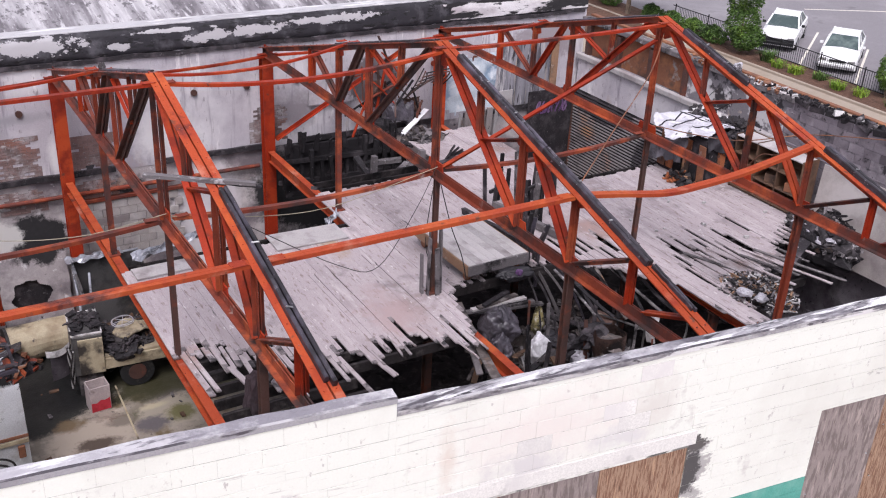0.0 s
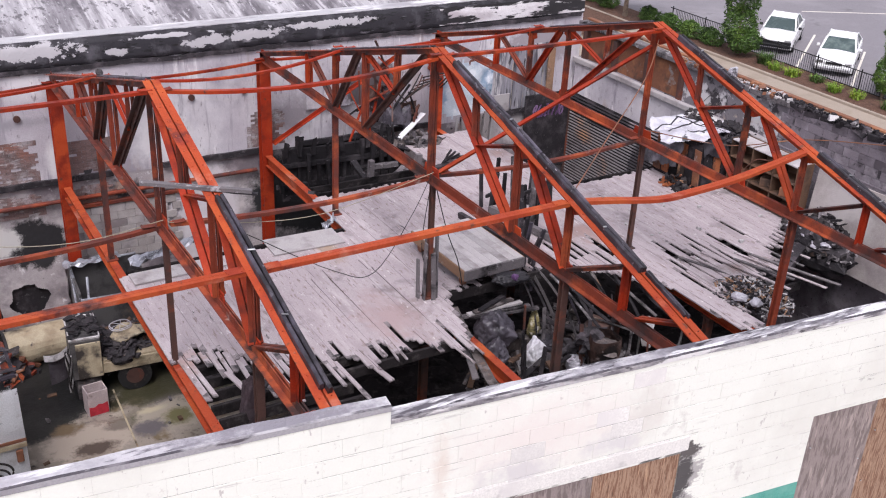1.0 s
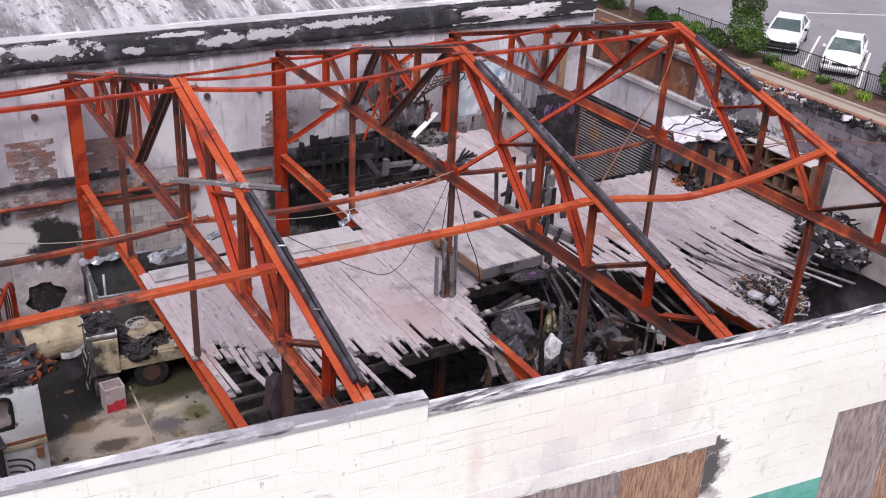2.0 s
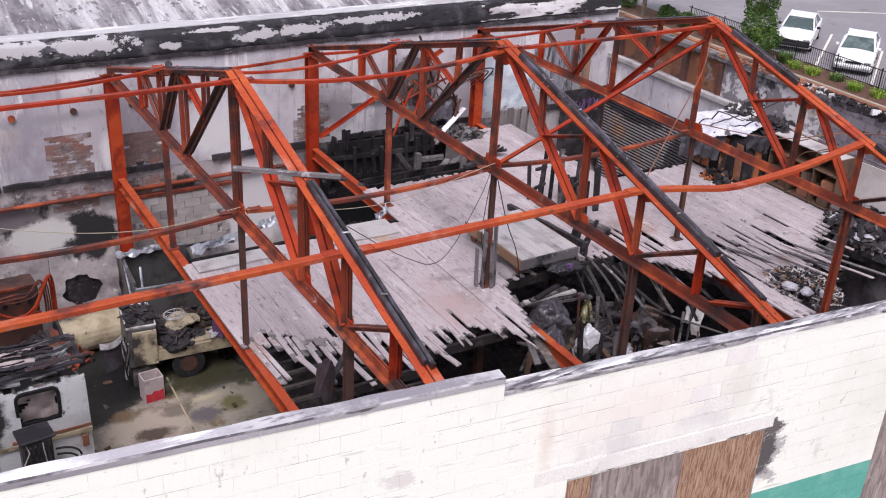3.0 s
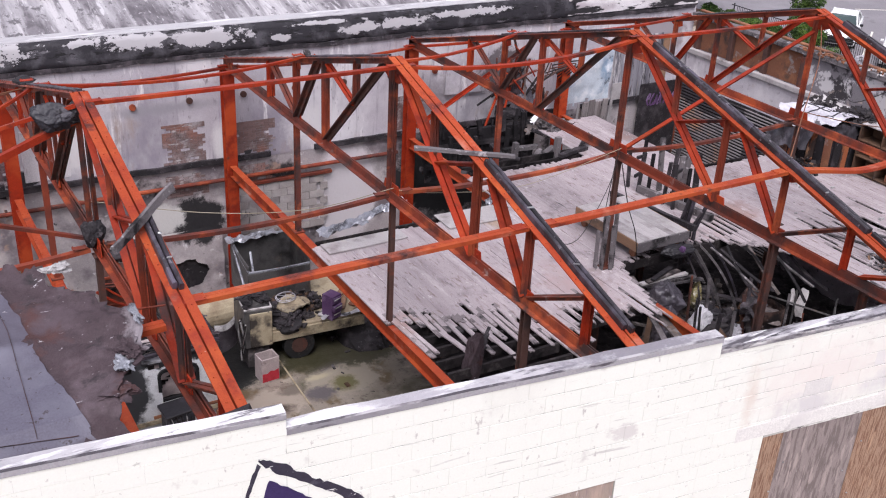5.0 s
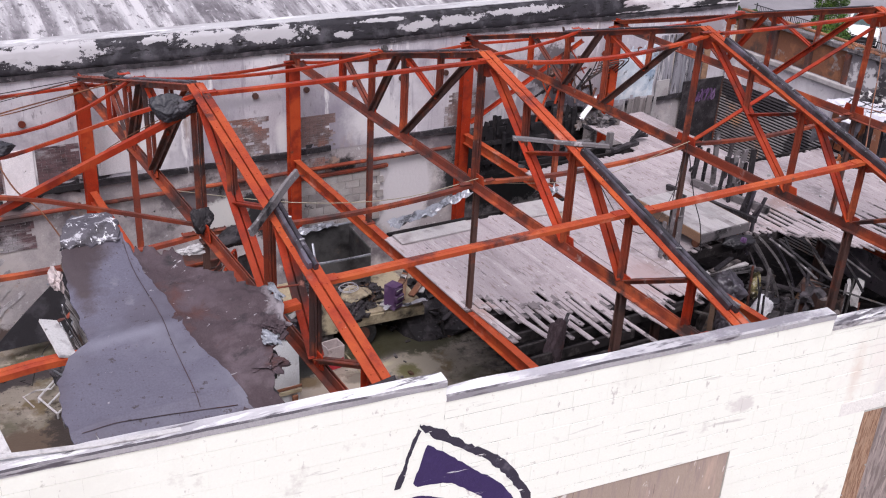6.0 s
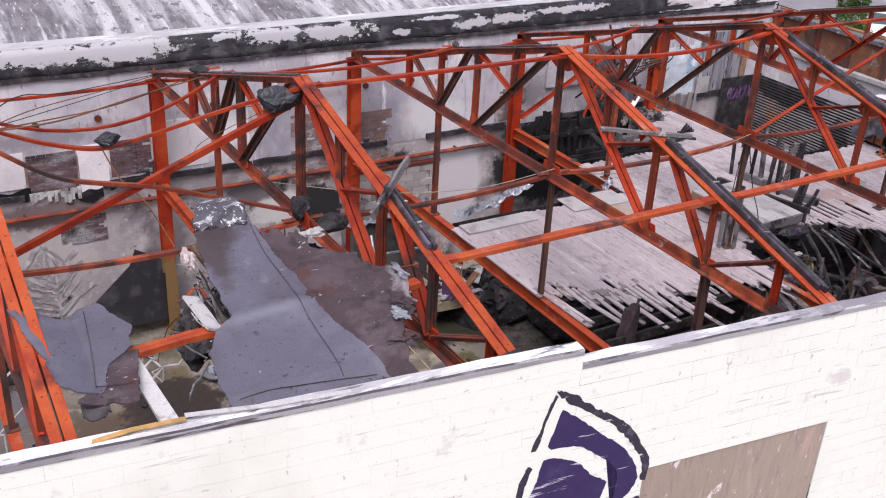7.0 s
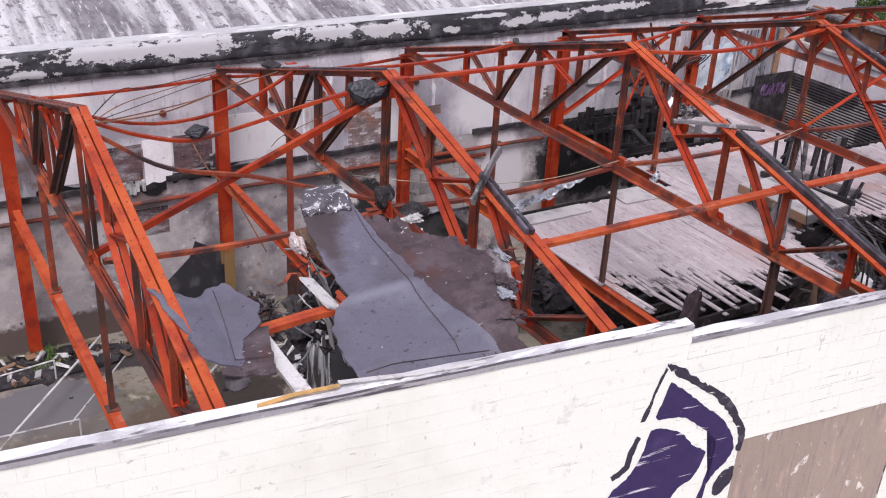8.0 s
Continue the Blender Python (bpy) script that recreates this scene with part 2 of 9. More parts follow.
PLASTER = surface("sooted_plaster", (0.50, 0.465, 0.505), [((0.70, 0.67, 0.69), 0.42, 0.44, 0.62), ((0.32, 0.29, 0.335), 0.55, 0.50, 0.68, (1.2, 1, 0.7)), ((0.26, 0.23, 0.27), 1.7, 0.58, 0.72, (3, 1, 0.25)), ((0.40, 0.32, 0.29), 1.1, 0.60, 0.74, (1.4, 1, 0.6)), ((0.76, 0.73, 0.74), 1.3, 0.60, 0.66, (2.2, 1, 0.4)), ((0.12, 0.10, 0.115), 0.9, 0.68, 0.76, (1.6, 1, 0.6)), ((0.30, 0.27, 0.29), 6.0, 0.60, 0.70, (2, 1, 0.6)), ((0.07, 0.06, 0.065), 5.0, 0.69, 0.74, (2, 1, 0.5))], 0.85, 0, 0.4, 18, spots=[((-3.4, 15.8, 4.5), (0.9, 3, 0.7), (0.74, 0.71, 0.71), 0.4, 0.6), ((2.3, 15.8, 4.3), (0.9, 3, 0.7), (0.68, 0.65, 0.66), 0.5, 0.4), ((-0.05, 15.8, 4.2), (0.25, 3, 0.6), (0.70, 0.68, 0.68), 0.4, 0.5), ((7.8, 15.8, 5.0), (0.9, 3, 0.7), (0.16, 0.14, 0.15), 0.7), ((5.6, 15.8, 4.5), (0.8, 3, 0.7), (0.30, 0.27, 0.29), 0.6, 0.3), ((-4.5, 15.8, 3.95), (0.45, 3, 0.22), (0.05, 0.045, 0.05), 0.5), ((13.0, 15.8, 5.5), (1.2, 3, 0.6), (0.34, 0.30, 0.32), 0.6), ((-6.9, 15.8, 4.2), (1.9, 3, 0.45), (0.24, 0.165, 0.155), 0.75, 0.5), ((-9.6, 15.8, 4.4), (1.4, 3, 0.5), (0.27, 0.20, 0.19), 0.75, 0.5), ((-1.3, 15.8, 5.15), (1.6, 3, 0.16), (0.36, 0.34, 0.37), 0.6, 0.2), ((-7.2, 15.8, 4.95), (2.6, 3, 0.4), (0.33, 0.30, 0.335), 0.7, 0.3), ((-5.75, 15.8, 4.3), (0.3, 3, 0.35), (0.70, 0.67, 0.68), 0.3, 0.6), ((0.6, 15.8, 4.0), (0.12, 3, 0.35), (0.05, 0.045, 0.05), 0.6)])
PLASTER_LOW = surface("scorched_plaster", (0.40, 0.36, 0.365), [((0.60, 0.55, 0.55), 0.9, 0.50, 0.64), ((0.19, 0.165, 0.18), 0.7, 0.50, 0.62), ((0.045, 0.04, 0.042), 0.55, 0.60, 0.66), ((0.38, 0.27, 0.22), 1.8, 0.62, 0.70), ((0.62, 0.60, 0.61), 4.0, 0.62, 0.68), ((0.05, 0.045, 0.05), 3.0, 0.66, 0.71)], 0.88, 0, 0.4, 18, spots=[((-0.75, 15.8, 2.3), (0.75, 3, 0.6), (0.03, 0.028, 0.03), 0.5), ((-1.7, 15.8, 2.4), (0.8, 3, 0.45), (0.62, 0.60, 0.58), 0.5), ((6.5, 15.8, 2.5), (2.3, 3, 1.6), (0.03, 0.03, 0.032), 0.3), ((3.2, 15.8, 2.3), (1.0, 3, 1.5), (0.64, 0.60, 0.62), 0.25), ((-7.2, 15.8, 2.2), (1.6, 3, 1.0), (0.52, 0.47, 0.46), 0.7, 0.4), ((-8.5, 15.8, 0.3), (2.6, 3, 0.5), (0.12, 0.09, 0.08), 0.4), ((-5.2, 15.8, 0.8), (0.6, 3, 0.9), (0.06, 0.045, 0.045), 0.4), ((-7.0, 15.8, 3.2), (1.6, 3, 0.35), (0.20, 0.15, 0.15), 0.75, 0.65), ((-2.4, 15.8, 3.0), (0.8, 3, 0.35), (0.18, 0.155, 0.165), 0.8, 0.65)])
TAR = surface("burnt_flashing", (0.026, 0.024, 0.029), [((0.085, 0.08, 0.09), 2.0, 0.50, 0.66), ((0.16, 0.15, 0.165), 3.6, 0.62, 0.68, (0.4, 1, 1.8)), (SOOT, 5.0, 0.56, 0.60, (0.5, 1, 1.6))], 0.6, 0, 0.9, 9, spots=[((x, 15.8, z), (a, 3, b), (0.42, 0.405, 0.42), 1.7, 0.92) for x, z, a, b in ((-6.9, 6.72, 1.15, 0.2), (-5.2, 6.70, 1.1, 0.25), (-8.5, 6.42, 0.5, 0.1), (-1.8, 6.72, 0.75, 0.17), (-0.2, 6.67, 0.9, 0.17), (1.5, 6.53, 0.25, 0.09), (3.5, 6.56, 0.5, 0.11), (4.6, 6.6, 0.85, 0.11), (6.7, 6.68, 1.1, 0.09), (-9.4, 6.70, 0.6, 0.14), (-2.9, 6.78, 0.4, 0.07), (2.6, 6.76, 0.8, 0.05))])
ROOF_FAR = surface("streaked_metal_roof", (0.20, 0.185, 0.20), [((0.12, 0.108, 0.12), 4.0, 0.46, 0.60, (1, 0.45, 0.45)), ((0.40, 0.385, 0.40), 1.7, 0.48, 0.62, (1, 0.12, 0.12)), ((0.50, 0.48, 0.495), 2.5, 0.54, 0.62, (1, 0.10, 0.10)), ((0.52, 0.505, 0.52), 6.0, 0.59, 0.67, (1, 0.16, 0.16)), ((0.13, 0.12, 0.13), 7.0, 0.57, 0.64, (0.8, 0.5, 0.5)), ((0.50, 0.485, 0.50), 14.0, 0.62, 0.68, (0.8, 0.35, 0.35)), ((0.10, 0.09, 0.10), 18.0, 0.62, 0.69, (0.8, 0.7, 0.7))], 0.75, 0, 0.4, 20)
BRICK = surface("old_brick", (0.235, 0.155, 0.145), [((0.42, 0.38, 0.385), 1.3, 0.50, 0.60), ((0.16, 0.12, 0.115), 2.0, 0.52, 0.64), ((0.30, 0.15, 0.12), 0.8, 0.56, 0.66), ((0.52, 0.49, 0.49), 4.0, 0.60, 0.68, (0.6, 1, 2))], 0.9, 0, 0.4, 60, island=0.12)
CREAM = surface("pale_plaster", (0.80, 0.75, 0.765), [((0.66, 0.61, 0.63), 0.9, 0.5, 0.64), ((0.44, 0.38, 0.38), 2.4, 0.60, 0.70, (2, 1, 0.5)), ((0.12, 0.10, 0.11), 6.0, 0.69, 0.73)], 0.85, 0, 0.2, 30, rand=0.06)
LIME = surface("streaked_lime", (0.54, 0.51, 0.52), [((0.34, 0.31, 0.32), 3.0, 0.42, 0.54), ((0.62, 0.60, 0.61), 4.0, 0.56, 0.66)], 0.9, 0, 0.4, 30, rand=0.15)
CRINKLE = surface("crinkled_scorched_felt", (0.075, 0.068, 0.082), [((0.12, 0.11, 0.13), 2.0, 0.5, 0.64), ((0.035, 0.03, 0.034), 3.0, 0.52, 0.62), ((0.40, 0.39, 0.42), 5.0, 0.56, 0.62, (1, 2.2, 1)), ((0.66, 0.65, 0.68), 10.0, 0.59, 0.63, (1.8, 1, 1))], 0.6, 0, 0.8, 12)
BRICK_DARK = surface("sooty_purple_brick", (0.15, 0.092, 0.098), [((0.36, 0.33, 0.345), 1.6, 0.47, 0.58, (0.5, 1, 2)), ((0.06, 0.045, 0.05), 2.0, 0.50, 0.62), ((0.20, 0.075, 0.06), 1.3, 0.56, 0.64), ((0.44, 0.41, 0.42), 5.0, 0.62, 0.69, (0.4, 1, 2.5))], 0.9, 0, 0.4, 60, island=0.2)
BRICK_BED = surface("sooty_brick_bed", (0.12, 0.10, 0.10), [((0.36, 0.33, 0.33), 2.0, 0.5, 0.62), ((0.08, 0.07, 0.072), 3.0, 0.56, 0.66)], 0.95, 0, 0.5, 40)
# The two large near-black spots east paint shade under the deck; others are stains.
CONCRETE = surface("stained_shaded_concrete", (0.31, 0.27, 0.225), [((0.22, 0.195, 0.155), 0.5, 0.46, 0.6), ((0.11, 0.10, 0.065), 0.42, 0.50, 0.60), ((0.045, 0.042, 0.038), 0.7, 0.57, 0.64), ((0.42, 0.37, 0.30), 1.8, 0.58, 0.68), ((0.13, 0.11, 0.09), 3.5, 0.56, 0.66), ((0.16, 0.12, 0.07), 1.3, 0.55, 0.64), ((0.05, 0.045, 0.035), 9.0, 0.62, 0.68)], 0.45, 0, 0.3, 25, spots=[((-1.2, 13.4, 0), (2.2, 1.7, 9), (0.028, 0.027, 0.025), 0.45), ((1.6, 12.6, 0), (1.9, 1.2, 9), (0.075, 0.07, 0.045), 0.5), ((-0.4, 11.3, 0), (0.5, 0.35, 9), (0.11, 0.07, 0.055), 0.8, 0.4), ((0.9, 11.6, 0), (0.5, 0.4, 9), (0.17, 0.145, 0.15), 0.8, 0.3), ((-1.7, 12.3, 0), (1.0, 0.9, 9), (0.028, 0.028, 0.026), 0.5), ((0.9, 11.2, 0), (1.0, 0.6, 9), (0.34, 0.30, 0.24), 0.7), ((-0.9, 11.0, 0), (1.0, 0.6, 9), (0.40, 0.34, 0.28), 0.7), ((-1.0, 12.9, 0), (1.3, 0.95, 9), (0.013, 0.013, 0.013), 0.4, 0.6), ((0.55, 12.2, 0), (0.9, 0.55, 9), (0.05, 0.047, 0.025), 0.6, 0.3), ((0.32, 10.95, 0), (0.42, 0.33, 9), (0.13, 0.115, 0.12), 0.85, 0.55), ((-0.85, 10.75, 0), (0.5, 0.3, 9), (0.10, 0.075, 0.06), 0.85, 0.55), ((-1.2, 11.6, 0), (0.35, 0.25, 9), (0.17, 0.12, 0.07), 0.85, 0.55), ((0.95, 11.1, 0), (0.35, 0.35, 9), (0.15, 0.14, 0.065), 0.85, 0.55), ((-0.2, 11.3, 0), (0.4, 0.2, 9), (0.20, 0.17, 0.14), 0.9, 0.55), ((0.5, 11.55, 0), (0.4, 0.12, 9), (0.46, 0.40, 0.28), 0.8, 0.3), ((7.4, 9, 0), (5.2, 9, 9), (0.022, 0.020, 0.019), 0.2), ((12.0, 4.5, 0), (3.2, 4.5, 9), (0.012, 0.011, 0.012), 0.1), ((-9.4, 13.4, 0), (1.6, 1.1, 9), (0.14, 0.132, 0.14), 0.4), ((-8.6, 11.0, 0), (2.6, 2.0, 9), (0.15, 0.13, 0.115), 0.6), ((-7.0, 11.5, 0), (1.6, 1.2, 9), (0.13, 0.095, 0.07), 0.6), ((-5.6, 12.2, 0), (1.2, 1.2, 9), (0.05, 0.04, 0.035), 0.7), ((-7.4, 14.6, 0), (2.2, 0.5, 9), (0.06, 0.05, 0.05), 0.6)])
BLOCK = surface("grey_block", (0.215, 0.188, 0.212), [((0.33, 0.30, 0.325), 0.9, 0.54, 0.66), ((0.10, 0.086, 0.098), 0.8, 0.47, 0.62), ((0.045, 0.04, 0.045), 1.5, 0.58, 0.66), ((0.42, 0.39, 0.41), 5.0, 0.64, 0.70, (1, 0.5, 2)), ((0.05, 0.045, 0.05), 7.0, 0.62, 0.68)], 0.9, 0, 0.5, 40, rand=0.02)
BLOCK_PALE = surface("pale_block", (0.40, 0.36, 0.345), [((0.50, 0.46, 0.45), 0.9, 0.5, 0.64), ((0.26, 0.225, 0.225), 0.8, 0.52, 0.66), ((0.10, 0.09, 0.09), 2.4, 0.66, 0.71)], 0.9, 0, 0.4, 50, rand=0.05)
# The last spot paints the light caught along the fold over the purlin.
MEMBRANE = surface("grey_roofing_felt", (0.110, 0.103, 0.138), [((0.142, 0.137, 0.172), 0.9, 0.5, 0.64), ((0.09, 0.08, 0.104), 0.7, 0.52, 0.66), ((0.055, 0.045, 0.05), 9.0, 0.64, 0.67), ((0.05, 0.04, 0.046), 18.0, 0.64, 0.67), ((0.19, 0.18, 0.21), 2.2, 0.62, 0.74), ((0.34, 0.32, 0.34), 12.0, 0.69, 0.73)], 0.6, 0, 0.2, 40, spec=0.35, spots=[((-6.95, 5.15, 7.3), (0.30, 1.0, 1), (0.052, 0.038, 0.043), 0.5, 0.5), ((-6.75, 2.12, 6.8), (1.3, 0.16, 1), (0.062, 0.05, 0.06), 0.3, 0.6), ((-6.75, 5.2, 7.5), (0.36, 0.5, 1), (0.045, 0.032, 0.036), 0.6, 0.4), ((-7.0, 4.5, 7.3), (0.16, 0.5, 1), (0.06, 0.045, 0.05), 0.8, 0.4), ((-6.75, 3.55, 7.1), (0.8, 0.10, 1), (0.155, 0.15, 0.19), 0.5, 0.2)])
MEMBRANE_BACK = surface("torn_roofing_felt", (0.058, 0.040, 0.046), [((0.10, 0.075, 0.085), 2.4, 0.5, 0.66), ((0.02, 0.018, 0.02), 3.2, 0.55, 0.66), ((0.075, 0.036, 0.034), 1.7, 0.54, 0.64), ((0.40, 0.38, 0.40), 8.0, 0.66, 0.70, (1, 2, 1)), ((0.085, 0.062, 0.072), 1.1, 0.55, 0.66)], 0.8, 0, 0.9, 12, spots=[((-5.1, 3.3, 7.0), (0.2, 0.45, 1), (0.22, 0.195, 0.21), 0.95, 0.6)])
FOIL = surface("bent_sheet_metal", (0.40, 0.41, 0.45), [((0.10, 0.10, 0.11), 3.0, 0.5, 0.62), ((0.65, 0.65, 0.68), 6.0, 0.58, 0.68)], 0.4, 0.6, 0.4, 12)
VANPAINT = surface("scorched_white_paint", (0.70, 0.71, 0.73), [((0.10, 0.10, 0.105), 0.9, 0.58, 0.66), ((0.40, 0.38, 0.38), 1.6, 0.55, 0.7), ((0.35, 0.20, 0.12), 3.0, 0.66, 0.72), ((0.14, 0.13, 0.13), 4.0, 0.64, 0.69)], 0.4, 0, 0.15, 20, spots=[((-3.1, 9.9, 2.5), (1.4, 2, 0.26), (0.02, 0.02, 0.021), 0.7), ((-4.1, 9.9, 1.9), (0.6, 2, 0.9), (0.05, 0.05, 0.055), 0.4)])
BEIGE = surface("beige_paint", (0.46, 0.39, 0.27), [((0.30, 0.235, 0.155), 1.5, 0.5, 0.64), ((0.05, 0.042, 0.038), 1.0, 0.54, 0.64), ((0.10, 0.08, 0.07), 5.0, 0.62, 0.7)], 0.6, 0, 0.2, 25)
RUBBER = surface("rubber", (0.02, 0.02, 0.021), [((0.06, 0.055, 0.05), 5.0, 0.55, 0.7)], 0.8)
EMBER = surface("fire_reddened_board", (0.34, 0.11, 0.045), [((0.05, 0.035, 0.03), 3.0, 0.46, 0.54, (1, 1, 0.5)), ((0.42, 0.24, 0.14), 4.0, 0.58, 0.66, (1, 1, 0.5))], 0.8, 0, 0.3, 30, rand=0.15)
DRAPE = surface("white_tarpaulin", (0.60, 0.59, 0.64), [((0.42, 0.40, 0.45), 2.0, 0.48, 0.62), ((0.74, 0.73, 0.77), 3.0, 0.54, 0.64), ((0.07, 0.065, 0.07), 2.6, 0.62, 0.66)], 0.4, 0, 0.5, 8, spec=0.5)
DRUM = surface("burnt_brown_steel", (0.10, 0.058, 0.048), [((0.26, 0.17, 0.15), 2.4, 0.52, 0.62), ((0.03, 0.025, 0.025), 2.0, 0.48, 0.60), ((0.34, 0.27, 0.25), 5.0, 0.62, 0.70)], 0.8, 0, 0.4, 30)
RUBBLE = surface("grey_brown_rubble", (0.13, 0.108, 0.102), [((0.26, 0.23, 0.225), 5.0, 0.52, 0.64), ((0.04, 0.035, 0.036), 2.0, 0.5, 0.62), ((0.24, 0.15, 0.10), 2.6, 0.6, 0.7)], 0.9, 0, 0.6, 26, rand=0.2, island=0.4)
JUNK = surface("burnt_debris", (0.042, 0.037, 0.038), [((0.12, 0.105, 0.105), 4.0, 0.55, 0.68), ((0.12, 0.07, 0.05), 3.0, 0.6, 0.7)], 0.85, 0, 0.5, 30, rand=0.3, island=0.4)
PALE = surface("pale_debris", (0.55, 0.53, 0.53), [((0.25, 0.23, 0.23), 4.0, 0.52, 0.66), (SOOT, 3.0, 0.62, 0.7)], 0.8, 0, 0.3, 30, rand=0.15, island=0.25)
PLASTIC = surface("white_plastic_sheet", (0.46, 0.45, 0.49), [((0.32, 0.30, 0.34), 2.5, 0.48, 0.62), ((0.06, 0.055, 0.06), 2.2, 0.59, 0.63), ((0.16, 0.15, 0.16), 6.0, 0.66, 0.70)], 0.35, 0, 0.5, 8, spec=0.5)
BLACKPLASTIC = surface("black_plastic_sheet", (0.022, 0.020, 0.024), [((0.06, 0.055, 0.064), 2.2, 0.52, 0.66)], 0.5, 0, 0.5, 8, spec=0.5)
SHUTTER = surface("burnt_shutter", (0.13, 0.125, 0.125), [((0.035, 0.033, 0.035), 0.9, 0.5, 0.64), ((0.24, 0.17, 0.12), 1.2, 0.58, 0.7)], 0.5, 0.4, 0.2, 30)
WOOD_DARK = surface("dark_timber", (0.12, 0.07, 0.045), [((0.05, 0.035, 0.03), 2.0, 0.5, 0.66), ((0.24, 0.15, 0.10), 4.0, 0.6, 0.7)], 0.8, 0, 0.4, 30, rand=0.25)
SLATS = surface("burnt_slats", (0.25, 0.235, 0.24), [((0.10, 0.09, 0.095), 0.8, 0.54, 0.66), ((0.40, 0.24, 0.15), 0.9, 0.57, 0.68)], 0.5, 0.1, 0.1, 30, spots=[((14.1, 14.4, 3.9), (1, 1.6, 0.5), (0.05, 0.045, 0.05), 0.4), ((14.1, 12.4, 2.6), (1, 0.5, 1.2), (0.06, 0.055, 0.06), 0.4)])
VANSIDE = surface("burnt_van_skin", (0.44, 0.44, 0.47), [((0.05, 0.048, 0.05), 1.6, 0.46, 0.54, (1, 2.5, 0.5)), ((0.75, 0.77, 0.80), 2.2, 0.56, 0.62, (1, 2.5, 0.5)), ((0.30, 0.20, 0.10), 3.0, 0.66, 0.7)], 0.45, 0, 0.3, 14)
PINK = surface("pale_pink_plastic", (0.46, 0.385, 0.38), [((0.58, 0.50, 0.49), 3.0, 0.5, 0.66), ((0.25, 0.2, 0.2), 4.0, 0.62, 0.7)], 0.6)
RED = surface("red_paint", (0.55, 0.04, 0.06), [((0.40, 0.03, 0.04), 4.0, 0.5, 0.66)], 0.5)
PURPLE = surface("purple_plastic", (0.12, 0.06, 0.15), [((0.24, 0.16, 0.28), 4.0, 0.5, 0.66)], 0.5)
MURAL = surface("purple_wall_paint", (0.036, 0.021, 0.090), [((0.06, 0.04, 0.13), 3.0, 0.55, 0.7), ((0.62, 0.60, 0.66), 3.2, 0.625, 0.65, (0.3, 1, 5)), ((0.70, 0.69, 0.70), 9.0, 0.69, 0.71, (0.5, 1, 2))], 0.7, 0, 0.3, 55)
MURAL_EDGE = surface("dark_wall_paint", (0.035, 0.03, 0.05), [((0.10, 0.09, 0.12), 5.0, 0.55, 0.7), ((0.70, 0.69, 0.69), 9.0, 0.64, 0.67, (0.6, 1, 2))], 0.7, 0, 0.3, 55)
MURAL_WHITE = surface("white_wall_paint", (0.80, 0.79, 0.80), [], 0.7)
ASPHALT = surface("asphalt", (0.225, 0.21, 0.225), [((0.26, 0.245, 0.26), 0.3, 0.5, 0.66), ((0.16, 0.15, 0.16), 0.6, 0.6, 0.7)], 0.9, 0, 0.3, 60)
PAVING = surface("sidewalk_concrete", (0.345, 0.29, 0.235), [((0.28, 0.23, 0.18), 0.5, 0.5, 0.66), ((0.24, 0.19, 0.16), 2.0, 0.62, 0.72)], 0.9, 0, 0.2, 40)
MULCH = surface("bark_mulch", (0.12, 0.065, 0.045), [((0.07, 0.04, 0.03), 4.0, 0.5, 0.66), ((0.20, 0.13, 0.09), 9.0, 0.6, 0.7)], 0.95, 0, 0.9, 40)
PAINTLINE = surface("road_paint", (0.72, 0.68, 0.60), [((0.4, 0.38, 0.35), 5.0, 0.6, 0.7)], 0.8)
LEAF = surface("leaf", (0.085, 0.16, 0.034), [((0.17, 0.28, 0.05), 0.9, 0.5, 0.64), ((0.025, 0.05, 0.014), 1.6, 0.5, 0.64)], 0.6, island=0.45)
LEAF_BRIGHT = surface("spring_leaf", (0.17, 0.30, 0.03), [((0.28, 0.36, 0.04), 0.9, 0.48, 0.62), ((0.07, 0.14, 0.02), 1.6, 0.55, 0.66)], 0.6, island=0.4)
BARK = surface("bark", (0.16, 0.12, 0.09), [((0.07, 0.05, 0.04), 6.0, 0.5, 0.66)], 0.9, 0, 0.8, 30)
CARWHITE = surface("white_car_paint", (0.80, 0.80, 0.80), [], 0.25, 0, 0, spec=0.5)
CARGLASS = surface("car_glass", (0.06, 0.085, 0.085), [((0.14, 0.18, 0.17), 1.5, 0.5, 0.7)], 0.15, 0, 0, spec=0.35)
BLACK = surface("black_trim", (0.018, 0.018, 0.02), [], 0.5)
FENCE = surface("black_iron", (0.02, 0.02, 0.022), [], 0.5, 0.3)
CHROME = surface("dull_metal", (0.45, 0.45, 0.46), [((0.2, 0.19, 0.19), 4.0, 0.5, 0.66)], 0.35, 0.8)
ROPE = surface("pale_cable", (0.36, 0.32, 0.24), [], 0.8)
CABLE = surface("dark_cable", (0.03, 0.026, 0.026), [], 0.8)
RUSTY = surface("rusty_sheet", (0.22, 0.095, 0.055), [((0.36, 0.16, 0.08), 1.5, 0.52, 0.66), ((0.07, 0.05, 0.045), 1.2, 0.54, 0.66), ((0.3, 0.27, 0.26), 2.2, 0.62, 0.7)], 0.8, 0, 0.3, 30, rand=0.15)
MOTTLED = surface("peeling_render", (0.20, 0.185, 0.20), [((0.55, 0.53, 0.54), 1.6, 0.50, 0.54), ((0.05, 0.045, 0.05), 2.2, 0.50, 0.56), ((0.40, 0.33, 0.29), 1.2, 0.60, 0.64)], 0.9, 0, 0.4, 40)
